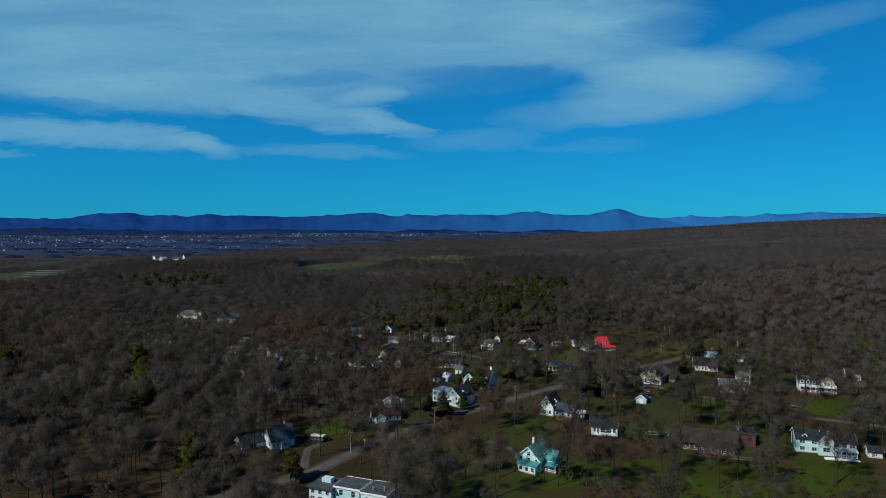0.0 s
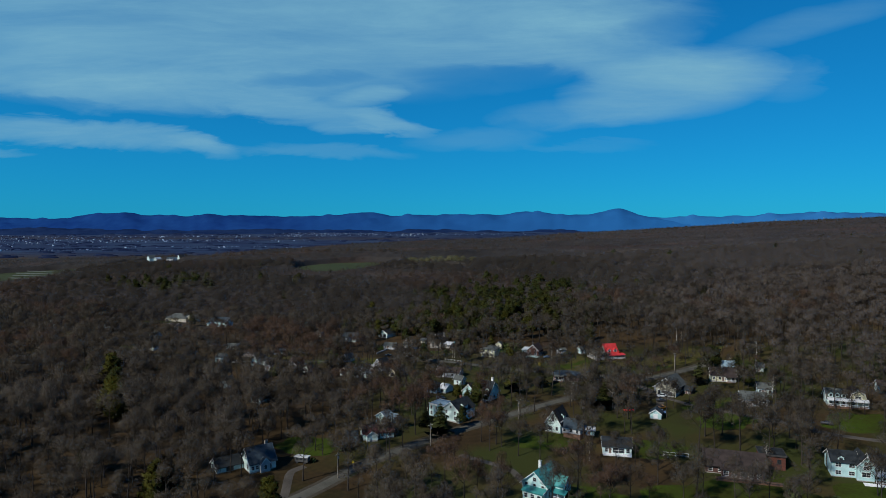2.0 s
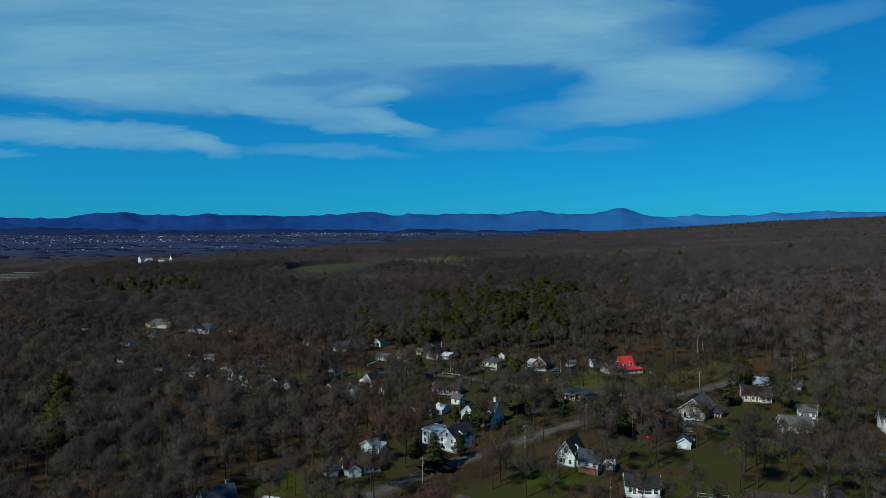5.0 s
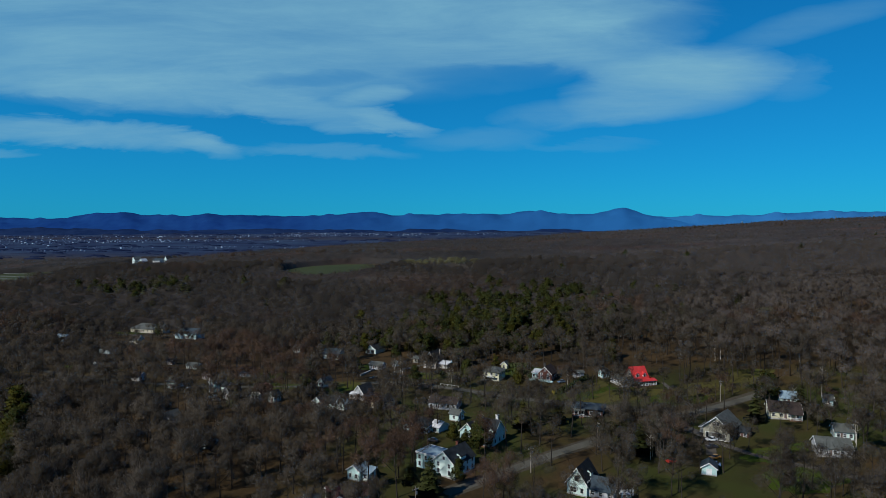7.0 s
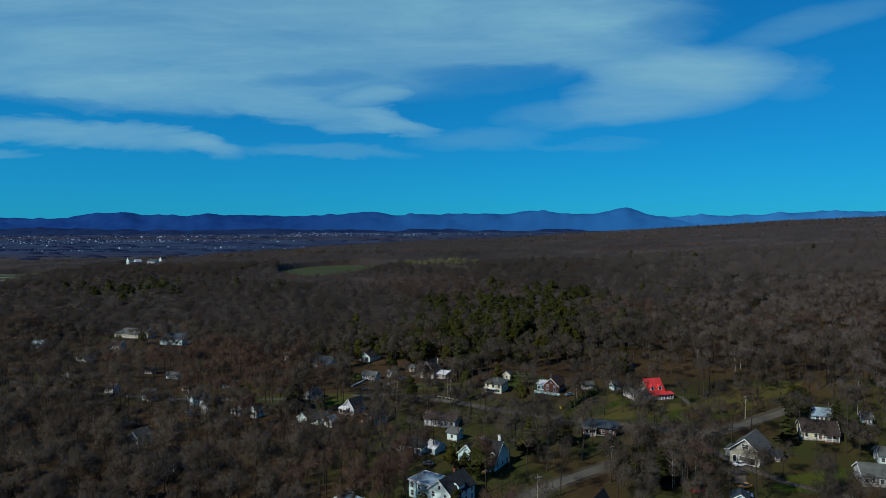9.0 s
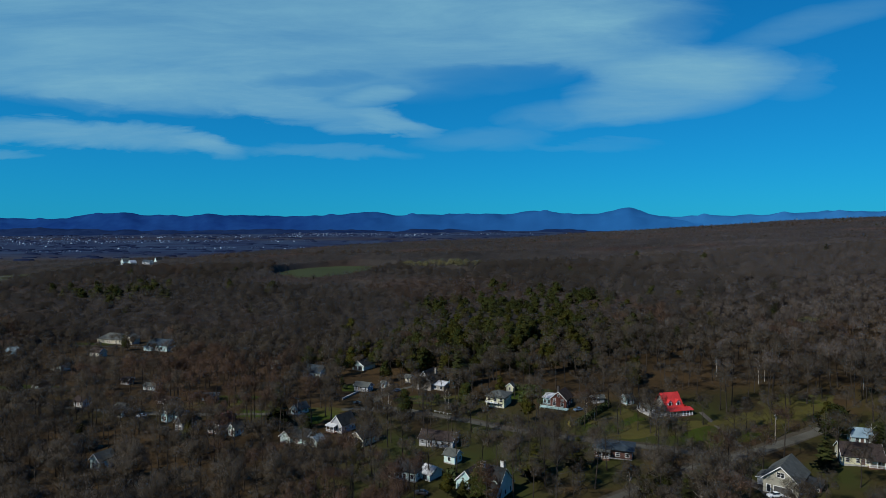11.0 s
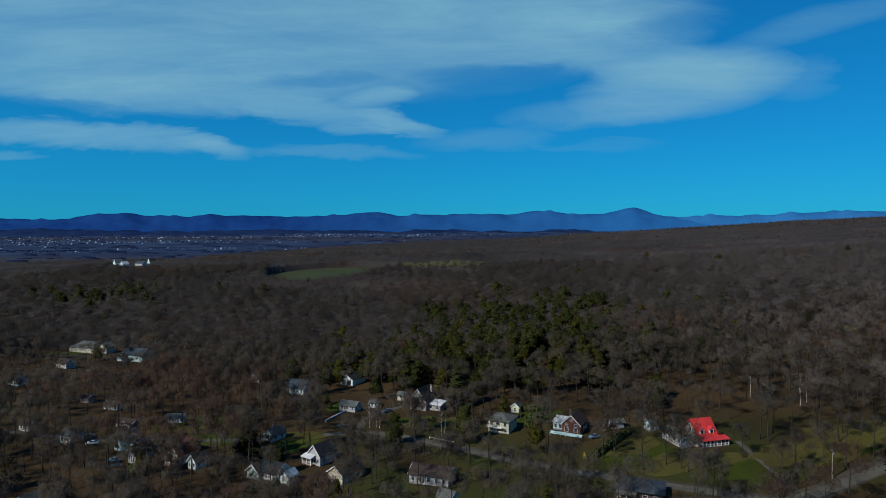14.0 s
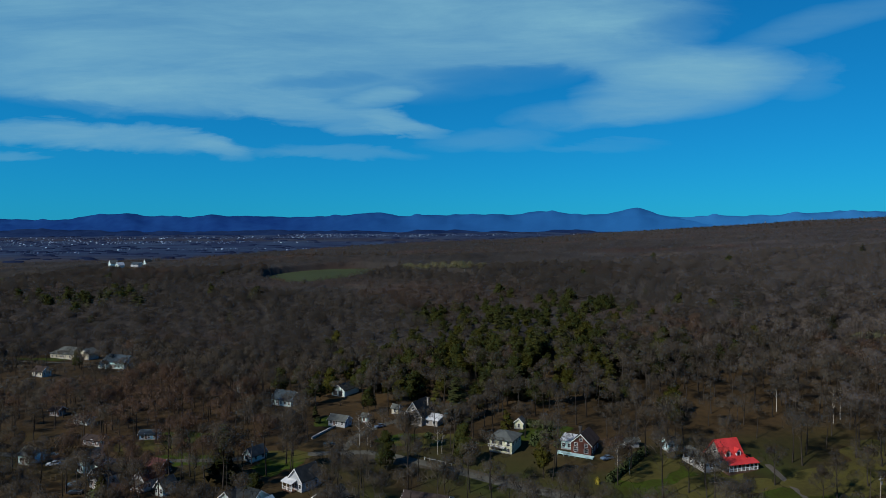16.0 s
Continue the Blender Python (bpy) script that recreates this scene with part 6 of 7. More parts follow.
def wood_stuff(name, label, X, Y, kinds, lo, hi, rng, trunk="bark", twig="twig", spray=""):
    n = len(X)
    if n == 0:
        return
    Z = ground_z(X, Y)
    P, turn, size = np.stack([X, Y, Z], -1), rng.uniform(0, 6.28, n), rng.uniform(lo, hi, n) * stature(X, Y)
    which = rng.randint(0, len(kinds), n)
    for part_i, material in [(0, trunk), (1, twig), (2, spray + twig + "_spray")][:len(kinds[0])]:
        got = [scatter(kinds[k][part_i], P[which == k], turn[which == k], size[which == k]) for k in range(len(kinds)) if (which == k).any()]
        v, f, *nn = merge(got)
        if part_i == 0:
            e = new(name)
            tagged(e, label, "woods", kind="stuff")
        ob = big_mesh(("trunks", "crowns", "twig_sprays")[part_i], v, f, M[material], e, nn[0] if nn else None)
        ob["kind"] = "stuff"


X, Y = jitter_grid(-520, 460, 330, 560, 8.5, rng)
ok = free(X, Y) & in_view(X, Y) & (rng.uniform(size=len(X)) < village_density(X, Y))
X, Y = np.r_[X[ok], REST[0]], np.r_[Y[ok], REST[1]]
X2, Y2 = jitter_grid(-320, 260, 180, 330, 8.4, rng)
ok = free(X2, Y2) & in_view(X2, Y2) & ((X2 < -190) | (X2 > 150))
X, Y = np.r_[X, X2[ok]], np.r_[Y, Y2[ok]]
r = patch(X, Y, 60, 1.0) + rng.normal(0, 0.5, len(X))
con = np.exp(-(((X - 5 - (Y - 560) * 0.12) / 85) ** 2 + ((Y - 575) / 115) ** 2) ** 1.5) + 1.1 * np.exp(-(((X + 378) / 42) ** 2 + ((Y - 752) / 30) ** 2))
is_con = (rng.uniform(size=len(X)) < con * 0.95 + 0.008) & (Y > 335)
CONX, CONY = [X[is_con]], [Y[is_con]]
east = X + rng.normal(0, 40, len(X)) > 150
a = ~is_con & (r < 0.9) & ~east
b = ~is_con & (r >= 0.9) & ~east
c = ~is_con & east
wood_stuff("near_woods", "leafless pinkish-grey woods beyond the houses", X[c], Y[c], MID, 0.82, 1.28, rng, twig="twig_right")
wood_stuff("near_woods", "leafless grey-brown woods between the houses", X[a], Y[a], MID, 0.82, 1.28, rng)
wood_stuff("near_woods", "leafless reddish-brown woods between the houses", X[b], Y[b], MID, 0.82, 1.28, rng, twig="twig_red")

# low reddish brush below the lawns
X, Y = jitter_grid(32, 132, 203, 219, 3.6, rng)
ok = rng.uniform(size=len(X)) < 0.75
wood_stuff("brush", "low reddish-brown leafless brush below the lawns", X[ok], Y[ok], MID[:3], 0.16, 0.32, rng, twig="twig_red")

# woods on the slope behind
FAR1 = [far_tree(40 + i, 15.0, 5, 0.13, 1.6, 0.29 + 0.02 * (i % 3), 2, 6, 2) for i in range(6)]
ASPEN = [far_tree(140 + i, 14, 60, 0.25, 1.6, 0.24) for i in range(3)]
X, Y = jitter_grid(-800, 700, 545, 1020, 9.0, rng)
ok = free(X, Y) & in_view(X, Y)
X, Y = X[ok], Y[ok]
con = np.exp(-(((X - 5 - (Y - 560) * 0.12) / 85) ** 2 + ((Y - 575) / 115) ** 2) ** 1.5) + 1.1 * np.exp(-(((X + 378) / 42) ** 2 + ((Y - 752) / 30) ** 2))
is_con = rng.uniform(size=len(X)) < con * 0.9 + 0.004
CONX.append(X[is_con]), CONY.append(Y[is_con])
r = patch(X, Y, 95, 2.0) + rng.normal(0, 0.35, len(X))
pale = (np.abs(X + 70) < 52) & (np.abs(Y - 1000) < 16)
east = (X + rng.normal(0, 50, len(X)) > 170) & ~pale & ~is_con
wood_stuff("slope_woods", "leafless pinkish-grey woods on the slope", X[east], Y[east], FAR1, 0.85, 1.3, rng, twig="twig_right", spray="far_")
is_con |= east
wood_stuff("slope_woods", "leafless grey-brown woods on the slope", X[~is_con & (r < 0.75) & ~pale], Y[~is_con & (r < 0.75) & ~pale], FAR1, 0.85, 1.3, rng, spray="far_")
wood_stuff("slope_woods", "leafless reddish-brown woods on the slope", X[~is_con & (r >= 0.75) & ~pale], Y[~is_con & (r >= 0.75) & ~pale], FAR1, 0.85, 1.3, rng, twig="twig_red", spray="far_")
wood_stuff("aspen_stand", "pale yellowish budding trees at the field's edge", X[~is_con & pale], Y[~is_con & pale], ASPEN, 1.1, 1.5, rng, trunk="birch", twig="twig_pale")

# the hill to its ridge
FAR2 = [far_tree(50 + i, 13.5, 4, 0.3, 1.9, 0.42, 1, 6, 2) for i in range(5)]
X, Y = jitter_grid(-1250, 2050, 1020, 2850, 20.0, rng)
ridge = np.interp(X / Y, [-0.85, -0.45, -0.32, -0.01, 0.26, 0.57], [1180, 1330, 1700, 2400, 2700, 2800])
ok = free(X, Y) & in_view(X, Y) & (Y < ridge + 60)
X, Y = X[ok], Y[ok]
r = patch(X, Y, 210, 3.0) + rng.normal(0, 0.3, len(X))
is_con = (rng.uniform(size=len(X)) < 0.006) | ((Y > ridge[ok] - 330) & (X > 300) & (rng.uniform(size=len(X)) < 0.32) & (patch(X, Y, 120, 5.0) > 0.1))
CONX.append(X[is_con]), CONY.append(Y[is_con])
wood_stuff("hill_woods", "leafless grey-brown woods over the far hill", X[~is_con & (r < 0.7)], Y[~is_con & (r < 0.7)], FAR2, 0.8, 1.15, rng, spray="far_")
wood_stuff("hill_woods", "leafless reddish-brown woods over the far hill", X[~is_con & (r >= 0.7)], Y[~is_con & (r >= 0.7)], FAR2, 0.85, 1.25, rng, twig="twig_red", spray="far_")



def crown_bumps(X, Y, cell, seed):
    """Rounded crowns packed over the plane: the height of the tallest one at each place, 0 to 1."""
    out = np.zeros(X.shape)
    ci, cj = np.floor(X / cell), np.floor(Y / cell)
    for di in (-1, 0, 1):
        for dj in (-1, 0, 1):
            a, b = ci + di, cj + dj
            h1 = np.abs(np.sin(a * 127.1 + b * 311.7 + seed) * 43758.5453) % 1
            h2 = np.abs(np.sin(a * 269.5 + b * 183.3 + seed) * 24634.6345) % 1
            h3 = np.abs(np.sin(a * 419.2 + b * 371.9 + seed) * 35412.1234) % 1
            d2 = ((X - (a + 0.2 + 0.6 * h1) * cell) ** 2 + (Y - (b + 0.2 + 0.6 * h2) * cell) ** 2) / (cell * 0.85) ** 2
            out = np.maximum(out, (0.55 + 0.45 * h3) * np.sqrt(np.maximum(1 - d2, 0)))
    return out


def canopy(name, label, y0, y1, grow, step, cols, cell, material):
    """The crowns of the farther woods, closed into one uneven surface."""
    ys = [y0]
    while ys[-1] < y1:
        ys.append(ys[-1] * (1 + grow) + step)
    ys = np.array(ys)
    a = np.linspace(-0.9, 0.78, cols)
    X, Y = a[None] * ys[:, None], np.repeat(ys[:, None], len(a), 1)
    ridge = np.interp(X / Y, [-0.85, -0.45, -0.32, -0.01, 0.26, 0.57], [1180, 1330, 1700, 2400, 2700, 2800])
    low = np.ones(X.shape)
    for cx, cy, rx, ry in OPEN + [(-255, 550, 70, 52), (-90, 545, 90, 22)]:
        low = np.minimum(low, smooth(0.98, 1.06, np.sqrt(((X - cx) / rx) ** 2 + ((Y - cy) / ry) ** 2)))
    for cx, cy, r in CL:
        if cy > y0 - 30 and cy < y1 + 30:
            low = np.minimum(low, smooth(0.75 * r, 0.75 * r + 3, np.hypot(X - cx, Y - cy)))
    low = low * (1 - smooth(55, 75, Y - ridge)) * smooth(y0, y0 + 14, Y)
    wx, wy = X + 2.5 * np.sin(Y / 11 + X / 17), Y + 2.5 * np.sin(X / 13 - Y / 19)
    t = 5.0 + 4.6 * crown_bumps(wx, wy, cell, 1.0) + 1.5 * crown_bumps(wx, wy, cell * 0.45, 7.0) + 1.0 * np.sin(X / 70 + 1) * np.sin(Y / 90)
    t = t + np.random.RandomState(3).normal(0, 0.22, t.shape)       # ragged tops
    t = t * low * stature(X, Y) - 0.8 * (1 - low)
    v = np.stack([X, Y, ground_z(X, Y) + t], -1).reshape(-1, 3)
    n = len(a)
    i = np.arange((len(ys) - 1) * n).reshape(-1, n)[:, :-1].ravel()
    ob = big_mesh(name, v, np.stack([i, i + 1, i + n + 1, i + n], -1), M[material])
    ob.data.polygons.foreach_set("use_smooth", [True] * len(ob.data.polygons))
    tagged(ob, label, "woods", kind="stuff")


def canopy_light_and_stands(m):
    """Sunlight on the eastern slope put into the colour: paler and pinker eastwards."""
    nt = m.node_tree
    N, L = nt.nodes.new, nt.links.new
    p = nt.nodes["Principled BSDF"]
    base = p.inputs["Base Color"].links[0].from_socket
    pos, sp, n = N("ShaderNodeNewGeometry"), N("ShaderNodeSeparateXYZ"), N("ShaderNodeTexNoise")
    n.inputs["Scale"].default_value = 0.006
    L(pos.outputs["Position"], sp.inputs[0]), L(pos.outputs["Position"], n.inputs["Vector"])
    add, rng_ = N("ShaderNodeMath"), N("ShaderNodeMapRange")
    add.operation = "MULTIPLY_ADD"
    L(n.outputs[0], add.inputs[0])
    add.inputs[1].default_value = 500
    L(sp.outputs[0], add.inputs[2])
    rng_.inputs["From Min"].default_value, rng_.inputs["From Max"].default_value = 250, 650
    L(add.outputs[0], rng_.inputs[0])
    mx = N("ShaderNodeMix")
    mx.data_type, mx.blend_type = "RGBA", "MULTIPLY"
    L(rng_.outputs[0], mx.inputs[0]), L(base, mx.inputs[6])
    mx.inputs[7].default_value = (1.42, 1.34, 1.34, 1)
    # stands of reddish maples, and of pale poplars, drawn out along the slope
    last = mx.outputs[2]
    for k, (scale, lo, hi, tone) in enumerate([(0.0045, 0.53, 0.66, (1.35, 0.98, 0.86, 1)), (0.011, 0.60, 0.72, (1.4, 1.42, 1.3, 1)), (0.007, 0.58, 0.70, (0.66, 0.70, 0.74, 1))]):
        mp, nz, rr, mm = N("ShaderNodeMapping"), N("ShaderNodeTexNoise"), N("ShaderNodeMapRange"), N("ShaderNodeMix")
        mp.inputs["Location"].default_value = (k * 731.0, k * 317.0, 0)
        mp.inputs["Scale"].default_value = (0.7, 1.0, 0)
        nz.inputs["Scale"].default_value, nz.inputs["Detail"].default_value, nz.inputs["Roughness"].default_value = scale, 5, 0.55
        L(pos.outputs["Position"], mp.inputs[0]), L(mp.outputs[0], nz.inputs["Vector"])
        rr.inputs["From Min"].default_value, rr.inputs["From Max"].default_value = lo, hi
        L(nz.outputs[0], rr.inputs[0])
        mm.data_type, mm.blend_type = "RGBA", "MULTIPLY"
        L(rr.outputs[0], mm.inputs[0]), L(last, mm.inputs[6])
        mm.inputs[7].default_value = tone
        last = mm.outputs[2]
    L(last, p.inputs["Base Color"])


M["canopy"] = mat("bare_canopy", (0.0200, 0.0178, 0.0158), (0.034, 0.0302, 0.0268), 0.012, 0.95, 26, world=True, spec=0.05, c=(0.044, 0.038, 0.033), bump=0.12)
canopy_light_and_stands(M["canopy"])
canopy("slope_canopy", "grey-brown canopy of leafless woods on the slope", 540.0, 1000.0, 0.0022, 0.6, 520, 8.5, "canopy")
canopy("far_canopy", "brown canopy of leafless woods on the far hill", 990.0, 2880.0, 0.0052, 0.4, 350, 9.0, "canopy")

# conifers
CONS = [pine(80 + i, 12.0, 3.2 + 0.4 * i) if i % 2 else conifer(70 + i, 12.5, 2.9 + 0.5 * (i % 3), 10, 8) for i in range(4)]
GROVE = [pine(84 + i, 11.5, 3.2 + 0.35 * i, 8, 32) for i in range(4)] + CONS[:1]
X, Y = np.concatenate(CONX), np.concatenate(CONY)
sel = rng.uniform(size=len(X)) < 0.5
far = Y > 1020
wood_stuff("conifer_grove", "dark conifers scattered along the ridge", X[far], Y[far], GROVE, 0.85, 1.25, rng, twig="needle")
X, Y, sel = X[~far], Y[~far], sel[~far]
tall = Y > 640
wood_stuff("conifer_grove", "dark green conifers rising from the wooded slope", X[tall], Y[tall], GROVE, 1.3, 1.85, rng, twig="needle")
X, Y, sel = X[~tall], Y[~tall], sel[~tall]
wood_stuff("conifer_grove", "dark green conifers among the bare woods", X[sel], Y[sel], GROVE, 1.0, 1.65, rng, twig="needle")
wood_stuff("conifer_grove", "olive green conifers among the bare woods", X[~sel], Y[~sel], GROVE, 0.95, 1.6, rng, twig="needle_y")
for i, (x, y, s, twig) in enumerate([
    (-161, 284, 1.15, "needle_y"), (-166, 293, 1.1, "needle"), (-4, 325, 0.85, "needle_y"), (118, 360, 0.9, "needle"), (-87.5, 386, 1.05, "needle"), (-11.5, 402, 0.95, "needle"), (53.5, 312.5, 0.85, "needle"), (43.6, 315, 0.8, "needle_y"), (53, 336, 0.75, "needle"), (124, 331, 0.7, "needle"), (13.4, 339, 0.85, "needle_y"), (-3.6, 316, 0.95, "needle"), (-18.7, 280, 0.9, "needle"), (-157, 279, 1.2, "needle_y"), (-197, 246, 1.0, "needle"), (-98, 200, 0.8, "needle_y"),
    (-26, 290, 0.55, "needle"), (-10, 291, 0.6, "needle"), (60, 322, 0.7, "needle"), (56, 318, 0.65, "needle_y"), (47, 318, 0.7, "needle"), (52, 326, 0.8, "needle"), (126, 350, 0.75, "needle"),
    (-14, 326, 0.5, "needle_y"), (-9, 322, 0.5, "needle_y"), (145, 224, 0.9, "needle"), (104, 340, 0.8, "needle"), (-68, 215, 0.8, "needle_y"), (-106, 226, 0.8, "needle_y"), (-138, 232, 0.75, "needle_y"), (28, 345, 0.8, "needle_y"),
    (-200, 330, 0.9, "needle"), (-92, 395, 0.6, "needle"), (-72, 372, 0.6, "needle"), (-77, 452, 0.4, "needle")]):
    single_tree(i, x, y, s * (1.45 if s > 0.95 else 1.25), i * 53 % 360, "dark green conifer beside the houses" if twig == "needle" else "olive green conifer beside the houses", "bark", twig, "conifer", CONS[i % 4])

BIG_PINE = [pine(96 + i, 17.0, 4.2, 11, 70) for i in range(2)]
for i, (x, y, s) in enumerate([(-174, 305, 1.4), (-101, 208, 1.1), (-228, 286, 1.3), (-170, 309, 0.75), (-150, 352, 0.6), (-117, 368, 0.5), (-46, 348, 0.55), (118, 366, 0.75)]):
    single_tree(i, x, y, s, i * 97, "tall olive green pine with a bare lower trunk", "bark", "needle_y", "pine_tree", BIG_PINE[i % 2])

# shrubs and hedges
SHRUB = [bush_mesh(90 + i) for i in range(3)]


def shrub(i, x, y, s, sz, material="hedge", label="dark green garden shrub"):
    key = ("shrub", i % 3, material)
    if key not in PROTO:
        e = big_mesh("shrub", *SHRUB[i % 3][:2], M[material], None, SHRUB[i % 3][2])
        tagged(e, label, "shrub", "garden shrubs")
        PROTO[key] = e
    else:
        e = copy_thing(PROTO[key], Matrix())
        e["label"] = label
    e.matrix_basis = pose(x, y, gz(x, y) - 0.1, 0, 0, i * 67) @ Matrix.Diagonal((s, s, sz, 1))
    return e


for i, (x, y, s, sz) in enumerate([
    (30, 224, 2.2, 2.4), (27, 229, 1.8, 2.0), (40, 221, 2.0, 1.2), (47, 219, 2.4, 1.2), (36, 227, 1.6, 1.2), (-56, 263, 1.4, 1.2), (-64, 252, 1.2, 1.0), (-13, 334, 2.6, 3.2), (-9, 326, 2.0, 2.4),
    (15, 421, 2.6, 2.4), (18, 424, 2.4, 2.2), (21, 416, 1.6, 1.6), (13, 417, 2.0, 2.0), (-26, 427, 1.8, 1.3), (-118, 366, 2.6, 2.6), (-74, 446, 1.2, 1.4), (-70, 452, 1.3, 1.3), (98, 231, 2.0, 1.6), (110, 228, 1.5, 1.2)]):
    shrub(i, x, y, s, sz)
shrub(0, 30.2, 384.9, 0.8, 1.3, "yellow_bush", "yellow blossoming garden shrub")
for k in range(13):     # the clipped hedge along the lawn
    shrub(k, 34 + k * 1.25, 386 + k * 1.75, 1.35, 1.6)
for k in range(7):
    shrub(k, 11 + k * 1.7, 438 - k * 0.6, 1.5, 1.8)

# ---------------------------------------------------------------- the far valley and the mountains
# the blue of distant air is put into the mountains' base colour
ROCK = mat("haze_blue_mountain", (0.006, 0.030, 0.128), (0.010, 0.048, 0.165), 0.004, 0.95, 6, world=True, spec=0.0)
nt = ROCK.node_tree          # painted haze: the colour pales towards the eastern end
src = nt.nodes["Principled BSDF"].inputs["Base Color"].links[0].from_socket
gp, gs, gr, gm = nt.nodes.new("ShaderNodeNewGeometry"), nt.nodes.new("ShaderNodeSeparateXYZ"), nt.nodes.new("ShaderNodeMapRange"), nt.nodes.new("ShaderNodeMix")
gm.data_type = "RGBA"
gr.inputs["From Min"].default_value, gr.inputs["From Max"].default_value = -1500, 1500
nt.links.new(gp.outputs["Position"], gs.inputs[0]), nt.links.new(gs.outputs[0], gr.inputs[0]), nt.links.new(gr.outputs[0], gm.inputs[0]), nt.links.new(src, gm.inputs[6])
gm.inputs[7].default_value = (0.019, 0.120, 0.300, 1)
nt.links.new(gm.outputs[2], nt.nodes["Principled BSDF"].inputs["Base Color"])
# more haze in the colour of the range behind
ROCK_FAR = mat("haze_pale_far_mountain", (0.021, 0.125, 0.30), (0.027, 0.145, 0.34), 0.0012, 0.95, 6, world=True, spec=0.0)


def mountains(name, label, u0, u1, D, material, rise=1.0, base=0.0255):
    """A long forested range: a low crest with summits along it, and a lower front slope."""
    yaw = 0.0737
    ax, rt = np.array([-math.sin(yaw), math.cos(yaw)]), np.array([math.cos(yaw), math.sin(yaw)])
    u = np.linspace(u0, u1, int((u1 - u0) * 260))
    crest = base + 0.0011 * np.sin(u * 29 + 2.5 * np.sin(u * 7 + 1)) + 0.0008 * np.sin(u * 71 + 3 * np.sin(u * 13)) + 0.0004 * np.sin(u * 173 + 2 * np.sin(u * 31)) + 0.0002 * np.sin(u * 331)
    for c, t, w in [(-0.640, -0.0075, 0.075), (-0.526, 0.0040, 0.045), (-0.374, 0.0022, 0.014), (-0.262, -0.0025, 0.045), (-0.115, 0.0045, 0.033), (0.050, 0.0030, 0.028), (0.128, 0.0052, 0.034), (0.155, 0.002, 0.03), (0.284, 0.0088, 0.026), (0.27, 0.0022, 0.05), (0.345, -0.0035, 0.03), (0.648, 0.0072, 0.075), (0.53, 0.0015, 0.05), (0.80, -0.004, 0.06)]:
        crest = crest + rise * t * np.exp(-((u - c) / w) ** 2)
    if u1 < 0.9:
        crest = crest - 0.016 * smooth(u1 - 0.10, u1, u)
    rows = []
    for q, dep in ((0.0, -420), (0.25, -300), (0.45, -220), (0.7, -130), (0.88, -60), (1.0, 0), (0.6, 60), (0.0, 100)):
        d = D + dep
        foot = 88.6 - 30.0 if rise > 0 else 88.6 - 45.0
        bumps = 1 + (0.12 * np.sin(u * 43 + dep * 0.02 + 2 * np.sin(u * 11)) + 0.06 * np.sin(u * 151 + dep * 0.05)) * (0 < q < 1)
        z = foot + (88.6 + crest * D - foot) * q * bumps
        xy = ax[None] * d + rt[None] * (u * d)[:, None]
        rows.append(np.concatenate([xy + (0, 98), z[:, None]], 1))
    v = np.stack(rows).reshape(-1, 3)
    n = len(u)
    i = np.arange((len(rows) - 1) * n).reshape(-1, n)[:, :-1].ravel()
    ob = big_mesh(name, v, np.stack([i, i + 1, i + n + 1, i + n], -1), material)
    ob.data.polygons.foreach_set("use_smooth", [True] * len(ob.data.polygons))
    tagged(ob, label, "mountains", kind="structure")


mountains("mountain_range", "long forested mountain range on the horizon in painted blue haze", -0.95, 0.43, 4640.0, ROCK)
mountains("far_mountain_range", "mountains farther off on the horizon in paler painted haze", 0.28, 0.95, 4730.0, ROCK_FAR)

# nearer woods under the range, their colour blued to stand for haze
FOOT = mat("haze_blue_wooded_foothills", (0.006, 0.016, 0.052), (0.014, 0.030, 0.078), 0.006, 0.95, 8, world=True, spec=0.0)
mountains("foothills", "dark wooded foothills below the mountains tinted with painted blue haze", -0.95, 0.30, 4330.0, FOOT, -0.22, 0.0022)

# the town in the valley: many small houses
rngt = np.random.RandomState(12)


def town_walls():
    """Each house its own tone, a few near white, all blued by painted haze."""
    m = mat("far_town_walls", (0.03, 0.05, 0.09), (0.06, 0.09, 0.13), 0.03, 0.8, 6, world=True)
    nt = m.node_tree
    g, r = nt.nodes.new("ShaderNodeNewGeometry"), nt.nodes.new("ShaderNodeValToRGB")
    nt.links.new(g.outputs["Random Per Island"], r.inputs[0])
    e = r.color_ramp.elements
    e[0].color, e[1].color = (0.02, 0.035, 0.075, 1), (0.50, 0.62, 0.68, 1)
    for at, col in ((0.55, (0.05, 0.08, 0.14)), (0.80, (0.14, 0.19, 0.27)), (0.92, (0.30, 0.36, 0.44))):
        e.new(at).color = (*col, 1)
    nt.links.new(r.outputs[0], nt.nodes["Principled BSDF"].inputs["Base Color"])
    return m


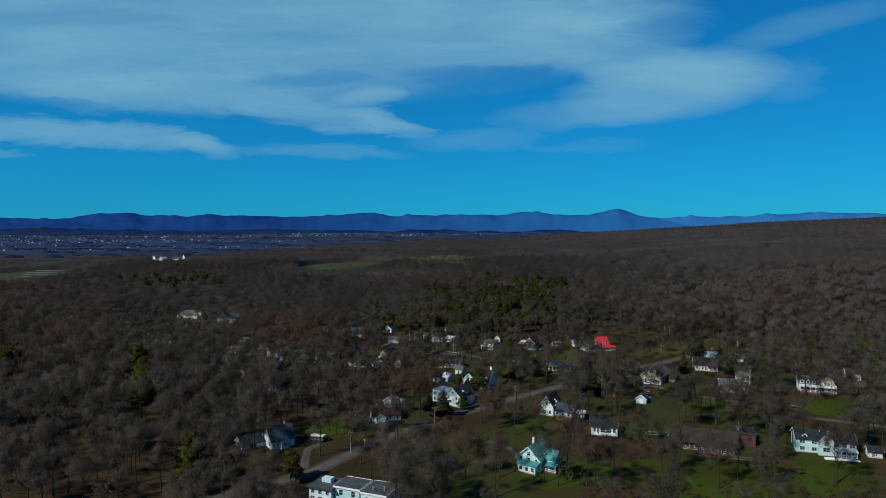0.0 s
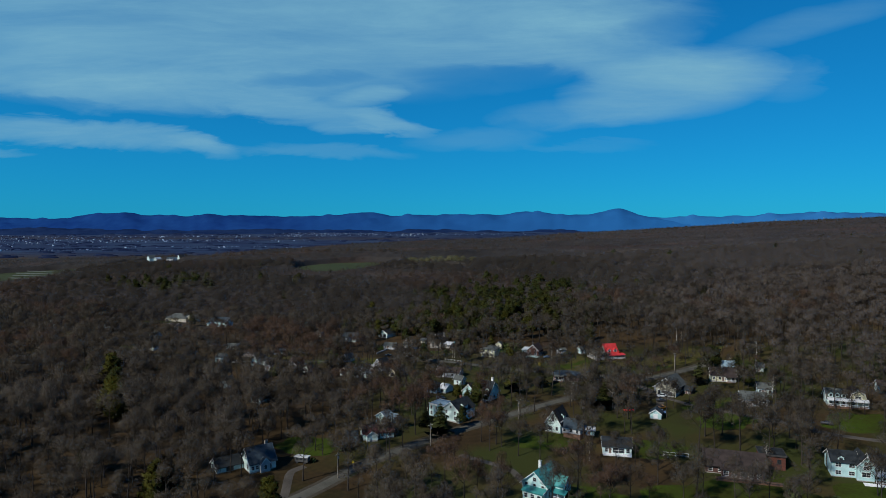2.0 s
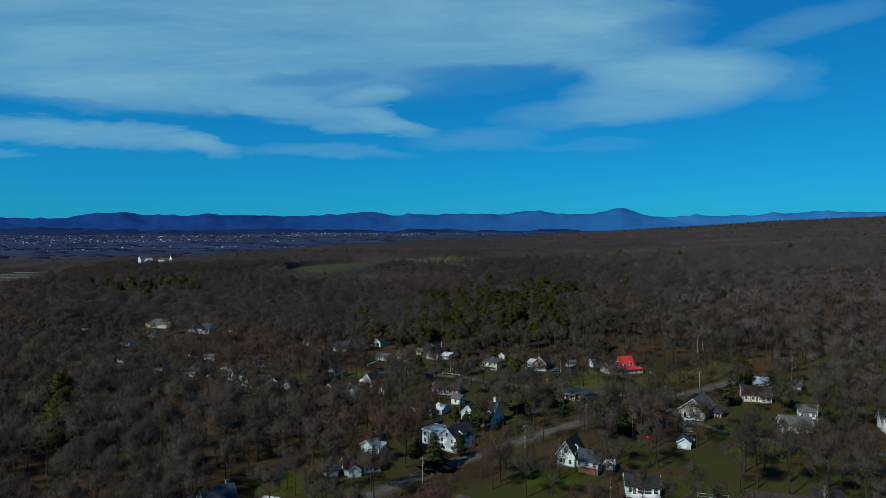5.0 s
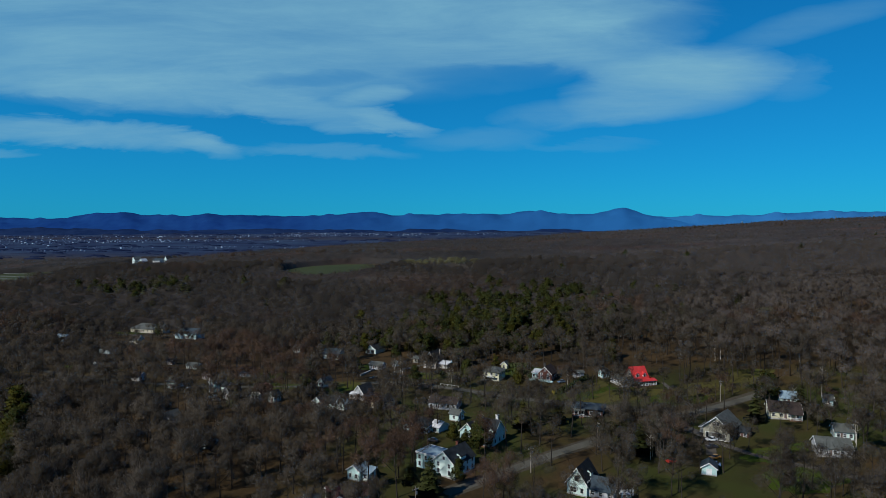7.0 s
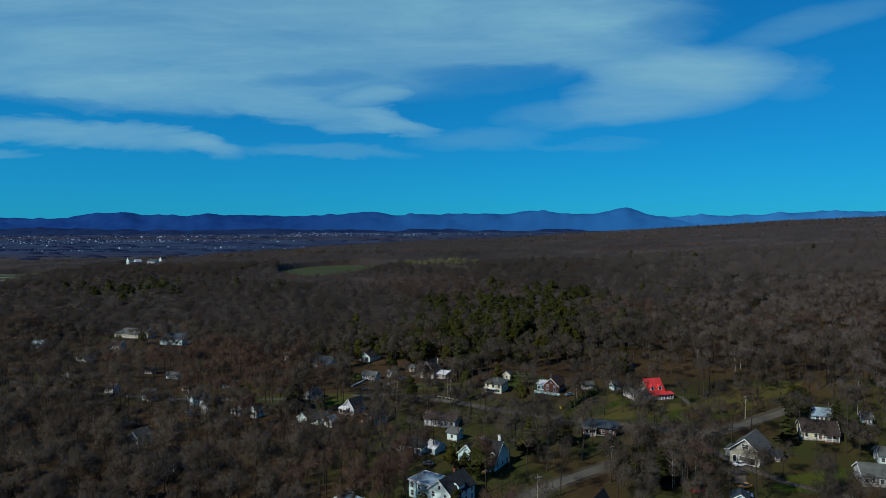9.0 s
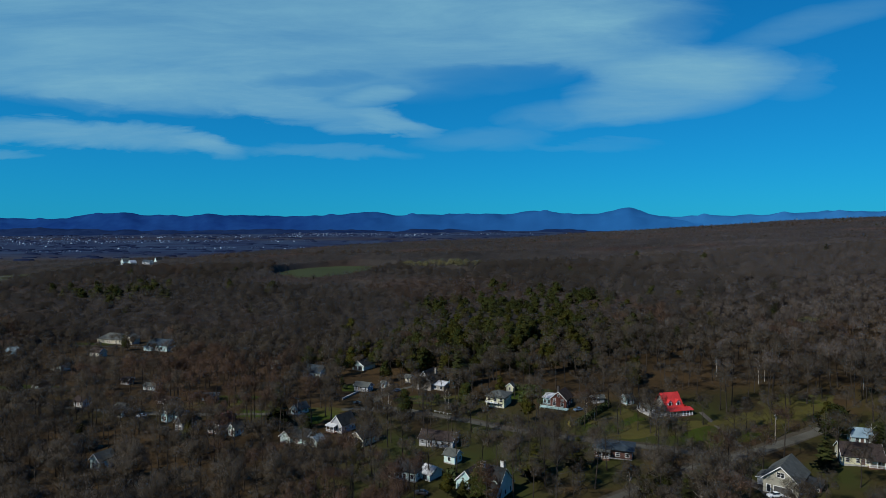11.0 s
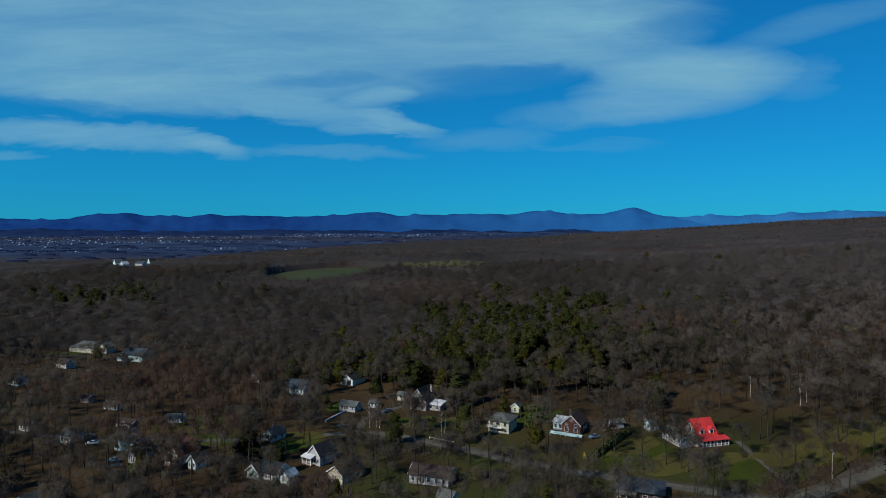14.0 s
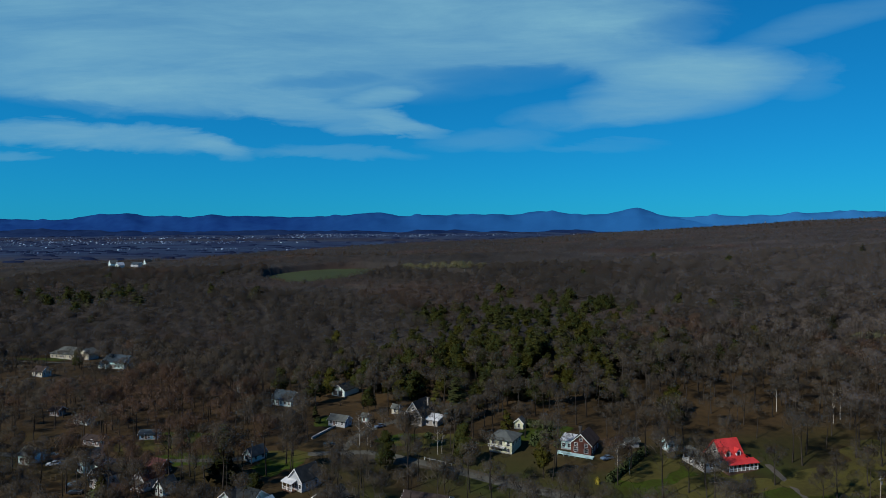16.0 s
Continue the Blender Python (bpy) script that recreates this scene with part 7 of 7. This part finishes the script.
def town():
    v, f = [], []
    spots = []
    for cu, cd, su, sd, n in [(-0.62, 3700, 0.10, 120, 150), (-0.52, 3450, 0.18, 45, 150), (-0.50, 3900, 0.16, 60, 120), (-0.38, 3550, 0.08, 40, 70), (-0.18, 4150, 0.05, 90, 130), (-0.08, 4050, 0.12, 70, 130), (-0.28, 3950, 0.10, 60, 90), (0.02, 4100, 0.06, 50, 60), (-0.45, 2900, 0.14, 60, 40), (-0.66, 3300, 0.1, 90, 60), (-0.3, 3000, 0.08, 40, 30), (-0.60, 2500, 0.08, 60, 25)]:
        spots += [(cu + rngt.normal(0, su) * 0.8, cd + rngt.normal(0, sd)) for _ in range(n)]
    for u, d in spots:
        x, y = -math.sin(0.0737) * d + u * d * math.cos(0.0737), math.cos(0.0737) * d + u * d * math.sin(0.0737)
        w, dd, t = rngt.uniform(3, 7), rngt.uniform(5, 8), rngt.uniform(1.5, 3.2)
        z = gz(x, y) + 0.2
        n = len(v)
        v += [(x - w / 2, y, z - 2), (x + w / 2, y, z - 2), (x + w / 2, y, z + t), (x - w / 2, y, z + t), (x - w / 2, y + dd, z - 2), (x + w / 2, y + dd, z - 2), (x + w / 2, y + dd, z + t), (x - w / 2, y + dd, z + t), (x - w / 2, y + dd / 2, z + t + 1.6), (x + w / 2, y + dd / 2, z + t + 1.6)]
        f += [(n + i, n + j, n + k) for i, j, k in ((0, 1, 2), (0, 2, 3), (1, 5, 6), (1, 6, 2), (4, 0, 3), (4, 3, 7), (3, 2, 9), (3, 9, 8), (6, 7, 8), (6, 8, 9), (2, 6, 9), (7, 3, 8))]
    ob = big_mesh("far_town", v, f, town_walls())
    tagged(ob, "distant town of small pale houses in the valley", "town", kind="stuff")
    # groves between the houses, with blue haze put into their colour
    X = rngt.uniform(-3600, 900, 2200)
    Y = rngt.uniform(1500, 4350, 2200)
    rd = np.interp(X / Y, [-0.85, -0.45, -0.32, -0.01, 0.26, 0.57], [1180, 1330, 1700, 2400, 2700, 2800])
    k = (Y > rd + 150) & in_view(X, Y) & (patch(X, Y * 1.6, 150, 4.0) > 0.0)
    P = np.stack([X[k], Y[k], ground_z(X[k], Y[k])], -1)
    n = len(P)
    ring = [(math.cos(6.2832 * k / 9) * r * (1 + 0.2 * math.sin(k * 5)), math.sin(6.2832 * k / 9) * r, z) for r, z in ((1.0, -0.3), (0.8, 0.55)) for k in range(9)] + [(0, 0, 0.8)]
    tri = [q for k in range(9) for q in ((k, (k + 1) % 9, 9 + (k + 1) % 9), (k, 9 + (k + 1) % 9, 9 + k), (9 + k, 9 + (k + 1) % 9, 18))]
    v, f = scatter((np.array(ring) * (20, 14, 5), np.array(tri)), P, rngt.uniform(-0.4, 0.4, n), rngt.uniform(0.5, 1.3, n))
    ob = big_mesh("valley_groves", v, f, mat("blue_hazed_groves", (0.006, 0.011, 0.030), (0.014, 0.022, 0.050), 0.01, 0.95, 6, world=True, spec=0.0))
    ob.data.polygons.foreach_set("use_smooth", [True] * len(ob.data.polygons))
    tagged(ob, "dark groves across the far valley tinted with painted haze", "woods", kind="stuff")


town()
